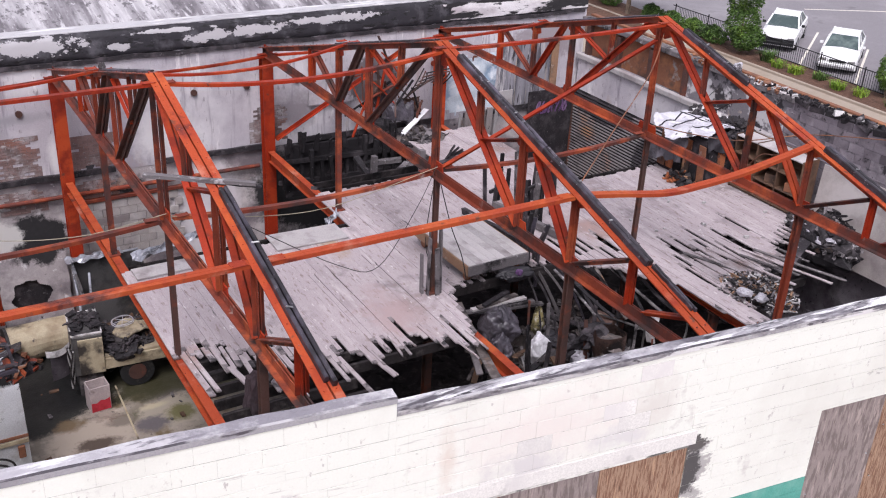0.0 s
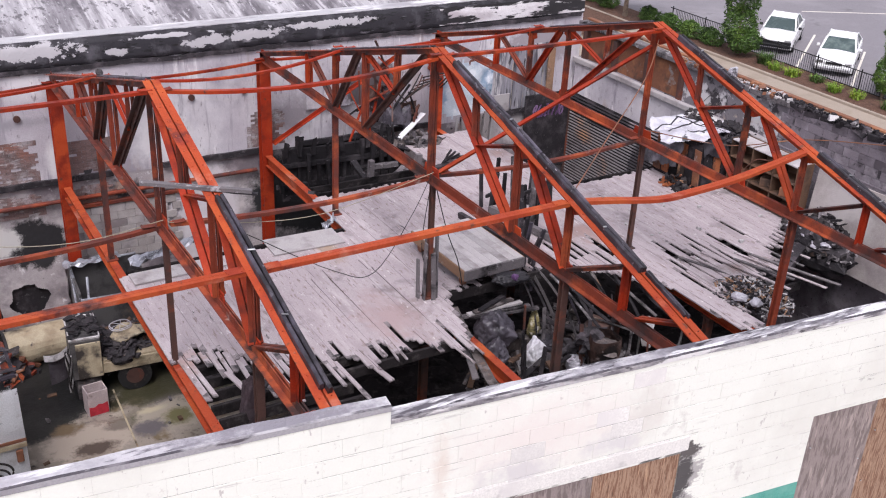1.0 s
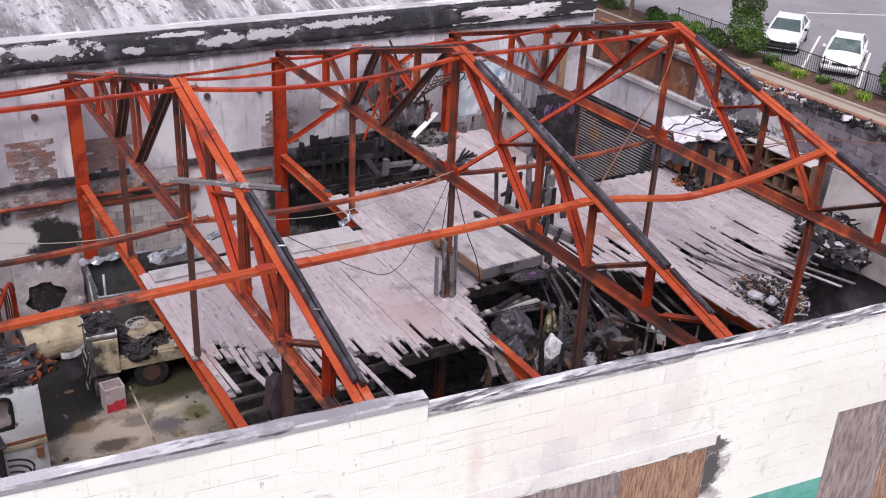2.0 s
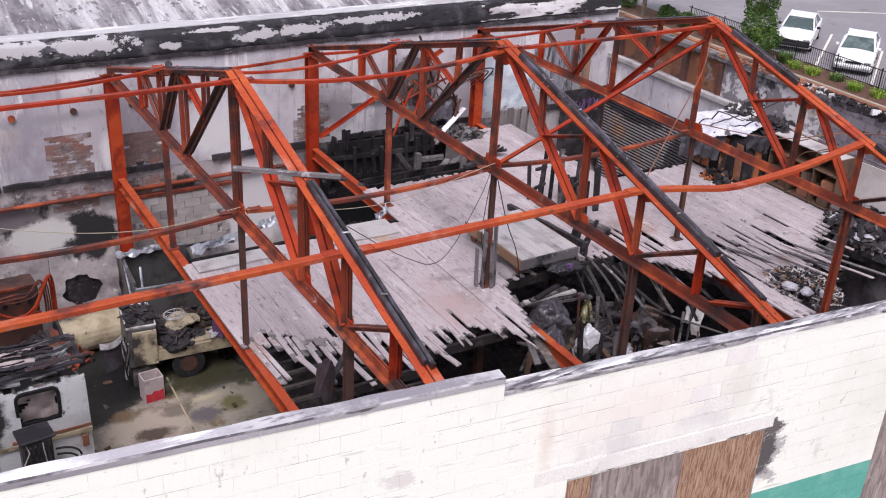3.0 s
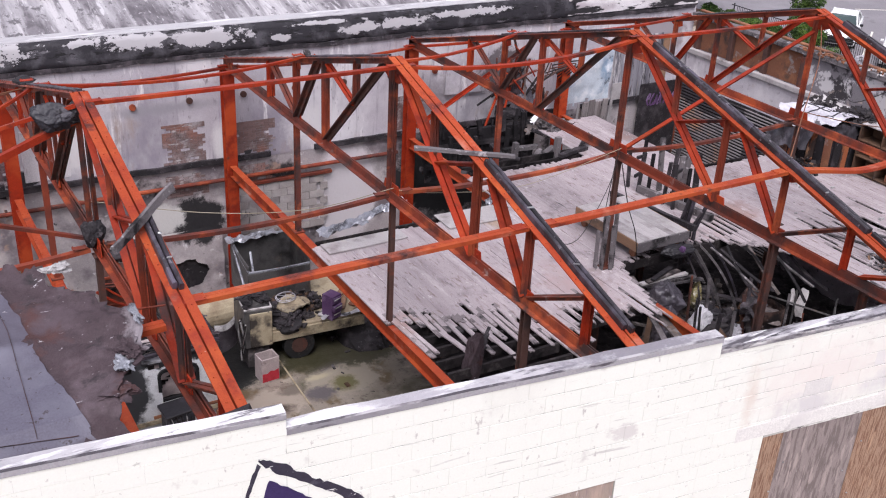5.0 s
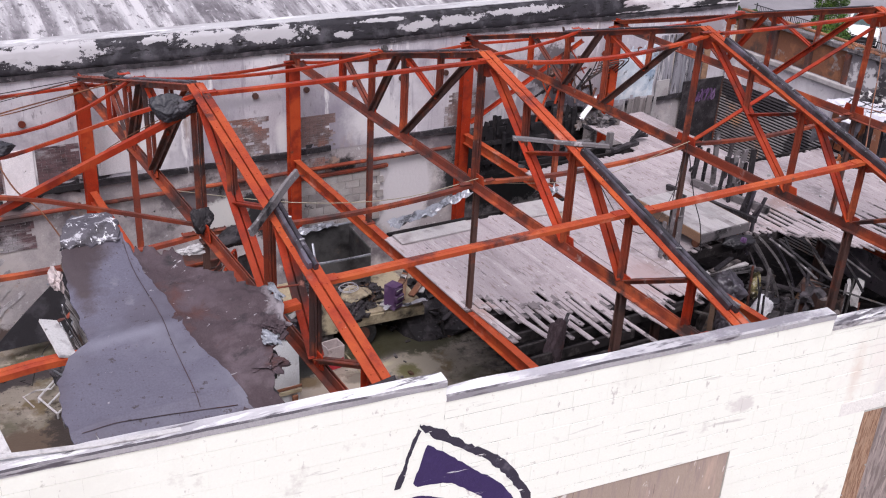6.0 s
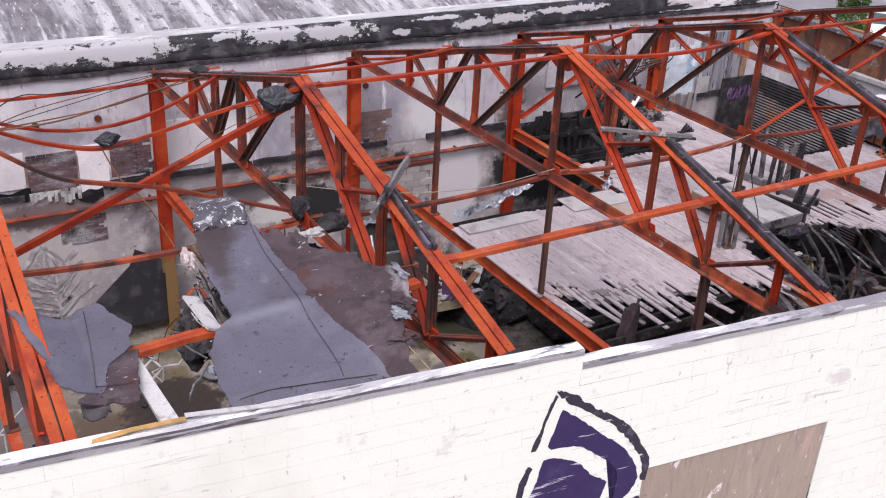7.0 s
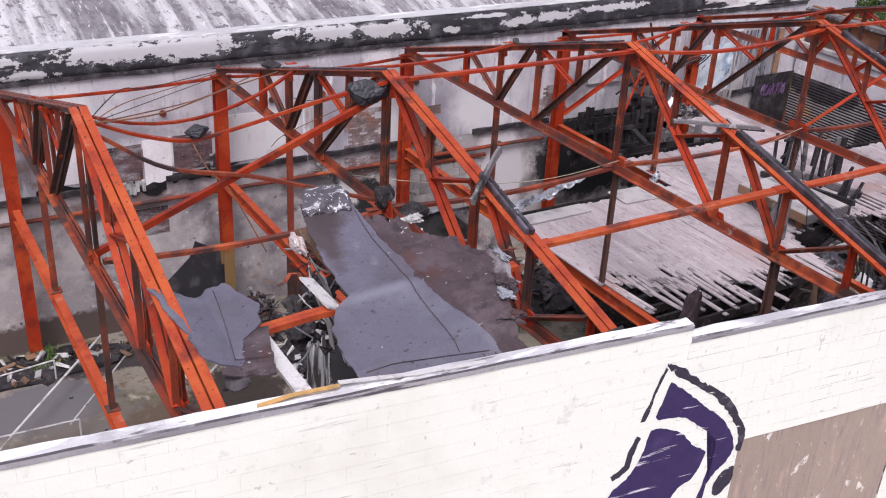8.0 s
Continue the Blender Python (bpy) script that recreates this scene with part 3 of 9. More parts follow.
PARAPET = surface("tarred_parapet", (0.72, 0.69, 0.70), [((0.45, 0.40, 0.42), 0.8, 0.5, 0.62, (0.6, 1, 1.2)), ((0.03, 0.028, 0.03), 1.1, 0.48, 0.505, (0.45, 1, 2.2)), ((0.06, 0.055, 0.06), 3.0, 0.62, 0.64, (0.5, 1, 1.5))], 0.85, 0, 0.3, 20)
PLY_BROWN = surface("brown_plywood", (0.33, 0.215, 0.15), [((0.19, 0.10, 0.065), 7.0, 0.48, 0.56, (7, 7, 0.7)), ((0.43, 0.275, 0.18), 5.0, 0.58, 0.66, (6, 6, 0.6)), ((0.12, 0.07, 0.05), 14.0, 0.60, 0.66, (5, 5, 0.4))], 0.85, 0, 0.4, 30, rand=0.08, stretch=(5, 5, 0.6))
PLY_GREY = surface("grey_plywood", (0.295, 0.245, 0.235), [((0.185, 0.15, 0.145), 4.0, 0.49, 0.56, (5, 5, 0.8)), ((0.40, 0.33, 0.31), 3.0, 0.56, 0.64, (4, 4, 0.7)), ((0.66, 0.63, 0.62), 5.0, 0.70, 0.72, (1, 1, 0.7)), ((0.14, 0.11, 0.10), 11.0, 0.62, 0.68, (4, 4, 0.4))], 0.85, 0, 0.4, 30, rand=0.10, stretch=(5, 5, 0.6))
PALE_BLUE = surface("bluish_peeling_paint", (0.52, 0.53, 0.56), [((0.70, 0.71, 0.73), 3.0, 0.5, 0.6, (1, 2, 0.5)), ((0.10, 0.095, 0.10), 4.0, 0.56, 0.62, (1, 3, 0.6)), ((0.33, 0.30, 0.29), 8.0, 0.6, 0.68)], 0.75, 0, 0.4, 20, rand=0.15)
PEEL = surface("peeling_lath", (0.50, 0.48, 0.49), [((0.08, 0.07, 0.075), 2.5, 0.46, 0.54, (1, 5, 0.5)), ((0.70, 0.68, 0.68), 3.5, 0.56, 0.62, (1, 5, 0.5)), ((0.25, 0.17, 0.13), 3.0, 0.62, 0.68)], 0.85, 0, 0.5, 20)
NAIL = surface("burnt_nailer", (0.036, 0.031, 0.038), [((0.018, 0.016, 0.019), 1.6, 0.5, 0.6), ((0.24, 0.22, 0.25), 8.0, 0.62, 0.68), ((0.085, 0.074, 0.09), 2.5, 0.55, 0.66), ((0.44, 0.41, 0.45), 14.0, 0.67, 0.71), ((0.095, 0.082, 0.108), 1.4, 0.52, 0.64)], 0.5, 0, 0.35, 22, rand=0.3, spec=0.4)
YELLOWISH = surface("yellowed_wrapping", (0.34, 0.29, 0.13), [((0.08, 0.07, 0.045), 5.0, 0.48, 0.58), ((0.60, 0.57, 0.48), 7.0, 0.58, 0.66)], 0.5, 0, 0.6, 12)
# Near-black for joists and floor sheet, painting in the shade under the deck.
SOOT_SHADE = surface("soot_and_deck_shade", (0.030, 0.026, 0.027), [((0.065, 0.057, 0.056), 5.0, 0.54, 0.66), ((0.008, 0.0075, 0.008), 1.5, 0.5, 0.62)], 0.97, 0, 0.8, 20, spec=0.08)
BAGBLACK = surface("black_bag_plastic", (0.075, 0.066, 0.08), [((0.12, 0.108, 0.13), 1.6, 0.48, 0.62), ((0.03, 0.027, 0.032), 3.0, 0.54, 0.64), ((0.22, 0.205, 0.225), 7.0, 0.64, 0.70)], 0.42, 0, 0.4, 9, spec=0.6)
BAGWHITE = surface("white_bag_plastic", (0.74, 0.73, 0.76), [((0.58, 0.56, 0.60), 3.0, 0.5, 0.62), ((0.08, 0.075, 0.08), 12.0, 0.66, 0.69)], 0.45, 0, 0.3, 12, spec=0.5)
BLACKENED = surface("sooted_black_boards", (0.022, 0.020, 0.022), [((0.055, 0.048, 0.052), 3.0, 0.52, 0.66), ((0.16, 0.145, 0.15), 9.0, 0.66, 0.71)], 0.9, 0, 0.6, 20, rand=0.3, spec=0.1)
GREYSHEET = surface("grey_plastic_film", (0.085, 0.082, 0.095), [((0.20, 0.19, 0.215), 2.4, 0.5, 0.62), ((0.05, 0.045, 0.05), 2.0, 0.54, 0.62)], 0.4, 0, 0.5, 9, spec=0.5)
MELT = surface("melted_roofing", (0.028, 0.027, 0.034), [((0.075, 0.07, 0.085), 3.0, 0.52, 0.66), ((0.012, 0.011, 0.013), 6.0, 0.55, 0.66)], 0.55, 0, 0.6, 14, spec=0.45)
YELLOW = surface("yellow_paint", (0.52, 0.30, 0.11), [((0.3, 0.2, 0.08), 3.0, 0.55, 0.68)], 0.7)


# ---- mesh helpers ----
def thing(name, loc, label, category, group="", rz=0.0, kind=""):
    ob = new(name)
    ob.empty_display_size = 0.2
    ob.matrix_basis = pose(*loc, 0, 0, rz)
    return tagged(ob, label, category, group, kind)


def part(name, bm, material, parent=None, label="", smooth=False):
    me = bpy.data.meshes.new(name)
    bm.normal_update()
    bm.to_mesh(me)
    bm.free()
    for m in (material if isinstance(material, (list, tuple)) else [material]):
        me.materials.append(m)
    if smooth:
        for p in me.polygons:
            p.use_smooth = True
    ob = new(name, me)
    if parent is not None:
        ob.parent = parent
    if label:
        ob["label"] = label
    return ob


def solo(name, bm, material, label, category, group="", kind="", smooth=False):
    return tagged(part(name, bm, material, None, "", smooth), label, category, group, kind)


def share(name, mesh, parent, m):
    ob = new(name, mesh)
    ob.parent = parent
    ob.matrix_basis = m
    return ob


def box(bm, c, s, rot=None, bevel=0.0, jitter=0.0, slot=0):
    """A box of size s round c; rot: Euler degrees."""
    R = Euler([radians(a) for a in rot]).to_matrix() if rot else Matrix.Identity(3)
    vs = []
    for dz in (-0.5, 0.5):
        for dx, dy in ((-0.5, -0.5), (0.5, -0.5), (0.5, 0.5), (-0.5, 0.5)):
            v = Vector((dx * s[0], dy * s[1], dz * s[2]))
            if jitter:
                v += Vector([random.uniform(-jitter, jitter) for _ in range(3)])
            vs.append(bm.verts.new(R @ v + Vector(c)))
    fs = []
    for q in ((3, 2, 1, 0), (4, 5, 6, 7), (0, 1, 5, 4), (1, 2, 6, 5), (2, 3, 7, 6), (3, 0, 4, 7)):
        f = bm.faces.new([vs[i] for i in q])
        f.material_index = slot
        fs.append(f)
    if bevel:
        es = list({e for f in fs for e in f.edges})
        bmesh.ops.bevel(bm, geom=es, offset=bevel, segments=1, affect="EDGES")
    return vs


def sweep(bm, pts, prof, up=(0, 0, 1), caps=True):
    """Sweeps a closed profile of (side, up) pairs along the points."""
    pts = [Vector(p) for p in pts]
    rings = []
    for i, p in enumerate(pts):
        d = (pts[min(i + 1, len(pts) - 1)] - pts[max(i - 1, 0)]).normalized()
        side = d.cross(Vector(up))
        if side.length < 1e-4:
            side = d.cross(Vector((0, 1, 0)))
        side.normalize()
        u = side.cross(d).normalized()
        rings.append([bm.verts.new(p + side * a + u * b) for a, b in prof])
    k = len(prof)
    for r0, r1 in zip(rings, rings[1:]):
        for i in range(k):
            bm.faces.new((r0[i], r0[(i + 1) % k], r1[(i + 1) % k], r1[i]))
    if caps:
        bm.faces.new(rings[0][::-1])
        bm.faces.new(rings[-1])


def rect(w, h):
    return [(-w / 2, -h / 2), (w / 2, -h / 2), (w / 2, h / 2), (-w / 2, h / 2)]


def ring(r, n=8):
    return [(r * math.cos(2 * math.pi * i / n), r * math.sin(2 * math.pi * i / n)) for i in range(n)]


def angle_bar(w, h, t, flip=1):
    """An L: flat leg w on top, upright leg h below."""
    p = [(0, 0), (w * flip, 0), (w * flip, -t), (t * flip, -t), (t * flip, -h), (0, -h)]
    return p if flip < 0 else p[::-1]


def shift2(p, a, b):
    return [(x + a, y + b) for x, y in p]


def channel(w, h, t):
    """A channel with its web on top, w wide, flanges h deep."""
    return [(-w / 2, -h), (-w / 2, 0), (w / 2, 0), (w / 2, -h), (w / 2 - t, -h), (w / 2 - t, -t), (-w / 2 + t, -t), (-w / 2 + t, -h)][::-1]


def wide_flange(w, h, t):
    a, b, c = w / 2, h / 2, t / 2
    return [(-a, -b), (a, -b), (a, -b + t), (c, -b + t), (c, b - t), (a, b - t), (a, b), (-a, b), (-a, b - t), (-c, b - t), (-c, -b + t), (-a, -b + t)]


def double_angle(bm, pts, w, h, t, gap, up=(0, 0, 1)):
    sweep(bm, pts, shift2(angle_bar(w, h, t, 1), gap / 2, 0), up)
    sweep(bm, pts, shift2(angle_bar(w, h, t, -1), -gap / 2, 0), up)


def curve(p, q, sag=0.0, n=9, side=(0, 0, -1), power=1.0):
    p, q = Vector(p), Vector(q)
    out = []
    for i in range(n):
        a = i / (n - 1)
        out.append(p.lerp(q, a) + Vector(side) * sag * 4 * a * (1 - a))
    return out


def studs(bm, pts, r=0.014, h=0.012):
    for p in pts:
        vs = bmesh.ops.create_cone(bm, cap_ends=True, segments=6, radius1=r, radius2=r * 0.6, depth=h, matrix=Matrix.Translation(p))


def sheet(bm, xs, ys, zfun, thick=0.0, keep=None):
    """A grid sheet with height zfun(x, y); keep(x, y) says which cells are there."""
    V = {}

    def vert(i, j, k):
        key = (i, j, k)
        if key not in V:
            p = zfun(xs[i], ys[j])
            V[key] = bm.verts.new((p[0], p[1], p[2] - k * thick))
        return V[key]

    cells = {(i, j) for i in range(len(xs) - 1) for j in range(len(ys) - 1) if keep is None or keep((xs[i] + xs[i + 1]) / 2, (ys[j] + ys[j + 1]) / 2)}
    for i, j in cells:
        bm.faces.new((vert(i, j, 0), vert(i + 1, j, 0), vert(i + 1, j + 1, 0), vert(i, j + 1, 0)))
        if thick:
            bm.faces.new((vert(i, j, 1), vert(i, j + 1, 1), vert(i + 1, j + 1, 1), vert(i + 1, j, 1)))
            for di, dj, a, b in ((-1, 0, (i, j + 1), (i, j)), (1, 0, (i + 1, j), (i + 1, j + 1)), (0, -1, (i, j), (i + 1, j)), (0, 1, (i + 1, j + 1), (i, j + 1))):
                if (i + di, j + dj) not in cells:
                    bm.faces.new((vert(*a, 0), vert(*a, 1), vert(*b, 1), vert(*b, 0)))


def lump(bm, c, s, seed=0, sub=2, rough=0.35):
    """A crumpled lump."""
    m = Matrix.Translation(c)
    r = bmesh.ops.create_icosphere(bm, subdivisions=sub, radius=1.0)
    for v in r["verts"]:
        k = 1 + rough * noise.noise(v.co * 1.7 + Vector((seed * 3.1, seed * 1.7, 0))) + rough * 0.5 * noise.noise(v.co * 4.3 + Vector((seed, 0, seed)))
        v.co = m @ Vector((v.co.x * s[0] * k, v.co.y * s[1] * k, v.co.z * s[2] * k))


def bag(bm, s, seed):
    """A slumped bag: flat facets meeting in soft creases, with fine wrinkles."""
    rng = random.Random(seed)
    planes = [(Vector((rng.gauss(0, 1), rng.gauss(0, 1), rng.gauss(0, 0.8))).normalized(), rng.uniform(0.66, 0.98)) for _ in range(30)]
    planes += [(Vector((rng.uniform(-0.2, 0.2), rng.uniform(-0.2, 0.2), -1)).normalized(), 0.6)]
    r = bmesh.ops.create_icosphere(bm, subdivisions=5, radius=1.0)
    for v in r["verts"]:
        d = v.co.normalized()
        k = min([1.25] + [h / d.dot(n) for n, h in planes if d.dot(n) > 0.15])
        q = d * 2.1 + Vector((seed * 2.3, seed * 1.1, 0))
        k *= 1.0 - 0.5 * max(0.0, 0.2 - abs(noise.noise(q))) - 0.14 * abs(noise.noise(q * 2.6)) - 0.05 * abs(noise.noise(q * 6.0))
        v.co = Vector((d.x * s[0] * k, d.y * s[1] * k, d.z * s[2] * k))


def linspace(a, b, n):
    return [a + (b - a) * i / (n - 1) for i in range(n)]
# ---- plan ----
TX = [9.42, 4.7, 0.0, -4.7, -9.22]         # trusses, along x
YC, APEX = 7.4, 8.5                         # ridge line and its height
SLOPE_N, SLOPE_F = 0.29, 0.275
CHORD = 6.2                                 # middle of the bottom chords
DECK = 3.85
FARCOL = 15.3
WALL0 = 0.18
NW_TURN = -6.617                            # the street wall runs askew


def wall_y(x):
    return WALL0 - 0.116 * x


def top_z(y):
    return APEX - (SLOPE_N * (YC - y) if y < YC else SLOPE_F * (y - YC))


# ---- ground ----
bm = bmesh.new()
o = [(-19, wall_y(-19)), (14.5, wall_y(14.5)), (14.5, 16.1), (-19, 16.1)]
O = [(-400, -400), (34.4, -400), (34.4, 400), (-400, 400)]
for i in range(4):
    j = (i + 1) % 4
    bm.faces.new([bm.verts.new((*p, -0.02)) for p in (O[i], O[j], o[j], o[i])])
solo("ground", bm, PAVING, "worn grey concrete paving round the building", "ground", kind="structure")
bm = bmesh.new()
bm.faces.new([bm.verts.new(p) for p in ((34.4, -400, -0.1), (600, -400, -0.1), (600, 400, -0.1), (34.4, 400, -0.1))])
bm.faces.new([bm.verts.new(p) for p in ((34.4, 400, -0.1), (34.4, 400, -0.02), (34.4, -400, -0.02), (34.4, -400, -0.1))])
solo("parking_lot", bm, ASPHALT, "grey asphalt parking lot with painted bays", "road", kind="structure")
bm = bmesh.new()
sheet(bm, linspace(-19, 14.5, 40), linspace(-1.5, 16.1, 24), lambda x, y: (x, max(y, wall_y(x) + 0.1), 0.015 * noise.noise(Vector((x * 0.6, y * 0.6, 0)))))
solo("floor", bm, CONCRETE, "stained concrete ground floor with damp patches and deck shade painted in", "floor", kind="structure")

bm = bmesh.new()
sweep(bm, [(-0.02, 12.6, 0.02), (-0.06, 11.4, 0.02), (-0.1, 10.2, 0.02)], rect(0.035, 0.012))
solo("floor_joint", bm, BEIGE, "yellowed joint between two floor slabs", "joint", kind="structure")

# ---- street wall ----
TOPS = [(-19.2, -4.593, 7.58), (-4.593, 0.075, 7.413), (0.075, 14.9, 7.267)]
WINS = [(-3.618, -1.02, 3.2, 5.905), (0.935, 3.6, 3.2, 5.96), (5.51, 7.6, 3.2, 5.99)]
wall_s = thing("wall_south", (0, WALL0, 0), "white painted concrete block street wall with scorched top", "wall", rz=NW_TURN, kind="structure")
bm = bmesh.new()
cuts = sorted({a for w in WINS for a in w[:2]} | {-19.2, 14.9})
box(bm, (-2.15, 0.0735, 1.6), (34.1, 0.163, 3.2))
for a, b in zip(cuts, cuts[1:]):
    if not any(abs(w[0] - a) < 1e-6 for w in WINS):
        box(bm, ((a + b) / 2, 0.0735, 4.65), (b - a, 0.163, 2.9))
for a, b, c, d in WINS:
    box(bm, ((a + b) / 2, 0.0735, (d + 6.1) / 2), (b - a, 0.163, 6.1 - d))
for a, b, t in TOPS:
    box(bm, ((a + b) / 2, 0.0735, (6.1 + t) / 2), (b - a, 0.163, t - 6.1))
part("core", bm, MORTAR, wall_s)
for k, (a, b, t) in enumerate(TOPS):
    bm = bmesh.new()
    n = int((b - a) / 0.18)
    xs = linspace(a - 0.0, b + 0.0, n)
    rows = []
    for i, x in enumerate(xs):
        w1, w2, h = [noise.noise(Vector((x * 2.3, q * 7.7, k))) for q in range(3)]
        rows.append([bm.verts.new(p) for p in ((x, -0.022 + 0.006 * w1, t + 0.002), (x, -0.024 + 0.008 * w1, t + 0.058 + 0.008 * h), (x, -0.004 + 0.014 * w1, t + 0.072 + 0.01 * h), (x, 0.135 + 0.012 * w2, t + 0.075 + 0.014 * w2), (x, 0.158 + 0.012 * w2, t + 0.05), (x, 0.15, t + 0.002))])
    for r0, r1 in zip(rows, rows[1:]):
        for i in range(6):
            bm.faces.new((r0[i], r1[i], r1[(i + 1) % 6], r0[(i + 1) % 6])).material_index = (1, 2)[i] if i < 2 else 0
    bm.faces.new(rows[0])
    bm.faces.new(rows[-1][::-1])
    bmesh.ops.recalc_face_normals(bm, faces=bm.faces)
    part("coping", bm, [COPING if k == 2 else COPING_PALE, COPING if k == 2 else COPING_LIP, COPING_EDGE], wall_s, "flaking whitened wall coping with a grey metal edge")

# ---- far wall, shared with the neighbour ----
bm = bmesh.new()
box(bm, (-2.3, 15.95, 5.0), (33.4, 0.3, 2.7))
solo("wall_north", bm, PLASTER, "tall plastered party wall, sooty and peeling", "wall", kind="structure")
bm = bmesh.new()
box(bm, (-2.3, 15.96, 1.825), (33.4, 0.3, 3.65))
solo("wall_north_lower", bm, PLASTER_LOW, "scorched lower storey of the plastered party wall", "wall", kind="structure")
bm = bmesh.new()
xs = linspace(-19, 14.4, 240)
rows = []
for x in xs:
    a, b, c = noise.noise(Vector((x * 1.1, 0, 3))), noise.noise(Vector((x * 3.1, 5, 3))), noise.noise(Vector((x * 5.3, 9, 3)))
    rows.append([bm.verts.new(p) for p in ((x, 15.80, 6.30 + 0.04 * a + 0.03 * b), (x, 15.755 + 0.02 * b, 6.34 + 0.05 * a), (x, 15.775 + 0.03 * b, 6.45), (x, 15.80 + 0.035 * c, 6.6), (x, 15.83 + 0.03 * b, 6.74), (x, 15.87 + 0.03 * a, 6.84 + 0.03 * b), (x, 16.1, 6.87))])
for r0, r1 in zip(rows, rows[1:]):
    for i in range(6):
        bm.faces.new((r0[i], r1[i], r1[i + 1], r0[i + 1]))
solo("wall_flashing", bm, TAR, "blistered black tar flashing along the party wall", "flashing", kind="structure", smooth=True)
bm = bmesh.new()
sweep(bm, [(x, 15.77 + 0.02 * noise.noise(Vector((x * 2.7, 0, 0))), 6.27 + 0.05 * noise.noise(Vector((x * 0.9, 2, 0))) + 0.03 * noise.noise(Vector((x * 4, 2, 0)))) for x in linspace(-19, 14.3, 260)], [(-0.03, -0.05), (0.03, -0.05), (0.03, 0.05), (-0.03, 0.05)])
solo("tar_edge", bm, CHAR, "ragged black edge of burnt tar on the party wall", "flashing", kind="structure")
bm = bmesh.new()
box(bm, (-2.3, 16.2, 6.83), (33.5, 0.42, 0.12), bevel=0.02)
solo("wall_cap", bm, CAP_WHITE, "grey and white parapet cap of the party wall", "coping", kind="structure")
bm = bmesh.new()
sheet(bm, linspace(9.7, 14.38, 60), linspace(6.36, 6.8, 8), lambda x, y: (x, 15.745 + 0.10 * max(0, y - 6.6) + 0.012 * noise.noise(Vector((x * 2, y * 6, 1))), y), 0.0, lambda x, y: x > 9.9 + 0.6 * noise.noise(Vector((0, y * 6, 4))))
solo("parapet_face", bm, PARAPET, "white rendered parapet with ragged black tar", "parapet", kind="structure")
# neighbour's roof, in overlapping sheets
nroof = thing("neighbour_roof", (0, 16.4, 6.7), "streaked grey and white metal roof of the neighbouring building", "roof", kind="structure")
for k in range(4):
    bm = bmesh.new()
    y0, z0 = k * 3.15, k * 0.81
    xs = linspace(-19, 14.3, 60)
    lo = [bm.verts.new((x, y0, z0 + 0.03 + 0.01 * noise.noise(Vector((x, k, 0))))) for x in xs]
    hi = [bm.verts.new((x, y0 + 3.16, z0 + 0.825)) for x in xs]
    ft = [bm.verts.new((x, y0 + 0.01, z0 + 0.005)) for x in xs]
    for i in range(len(xs) - 1):
        bm.faces.new((lo[i], lo[i + 1], hi[i + 1], hi[i]))
        bm.faces.new((ft[i], ft[i + 1], lo[i + 1], lo[i]))
    part("roof_sheet", bm, ROOF_FAR, nroof)
bm = bmesh.new()
box(bm, (-2.3, 24.0, 3.3), (33.3, 15.0, 6.6))
solo("neighbour_building", bm, PLASTER, "plastered neighbouring building behind the party wall", "building", kind="structure")

# ---- end walls ----
bm = bmesh.new()
box(bm, (-19.1, 8.9, 3.2), (0.3, 13.8, 6.4))
solo("wall_west", bm, PLASTER_LOW, "sooty plastered end wall", "wall", kind="structure")
wall_e = thing("wall_east", (14.2, 0, 0), "block end wall with boarded bays and charred coping", "wall", kind="structure")
bm = bmesh.new()
box(bm, (0.12, 7.2, 2.55), (0.24, 17.0, 5.1))
box(bm, (0.15, 3.4, 5.55), (0.18, 9.3, 0.95))
part("core", bm, BLOCK, wall_e)
bm = bmesh.new()
box(bm, (0.2, 13.6, 5.5), (0.08, 4.1, 0.9))
part("infill", bm, RUSTY, wall_e, "brown boarding between the piers")
bm = bmesh.new()
box(bm, (0.17, 9.8, 5.5), (0.1, 3.6, 0.9))
part("render_panel", bm, MOTTLED, wall_e, "sooty rendered panel")
for i in range(4):
    bm = bmesh.new()
    box(bm, (0.1, 11.5 + i * 1.3, 5.5), (0.16, 0.14, 0.86), bevel=0.01)
    part("pier", bm, STEEL_DARK, wall_e)
bm = bmesh.new()
box(bm, (-0.03, 11.9, 5.05), (0.16, 7.6, 0.14), bevel=0.015)
part("ledge", bm, BOARD, wall_e, "pale concrete ledge")
bm = bmesh.new()
box(bm, (-0.01, 12.2, 4.52), (0.03, 6.9, 0.98))
part("render_band", bm, PLASTER, wall_e, "pale rendered band above the shutter")
for y0, y1, m in ((-1.2, 8.0, CHAR), (8.0, 15.7, ASH)):
    bm = bmesh.new()
    wild = 1.0 if y0 < 5 else 0.15
    for i, y in enumerate(linspace(y0, y1 - 0.39, int((y1 - y0) / 0.4))):
        box(bm, (0.14 + random.uniform(-0.02, 0.02) * wild, y + 0.2, 6.06 + random.uniform(-0.03, 0.03) * wild), (0.27, 0.385 if y0 < 5 else 0.4, 0.13), (random.uniform(-6, 6) * wild, random.uniform(-9, 9) * wild, random.uniform(-9, 9) * wild), bevel=0.015, jitter=0.03 * wild)
    part("coping", bm, m, wall_e)
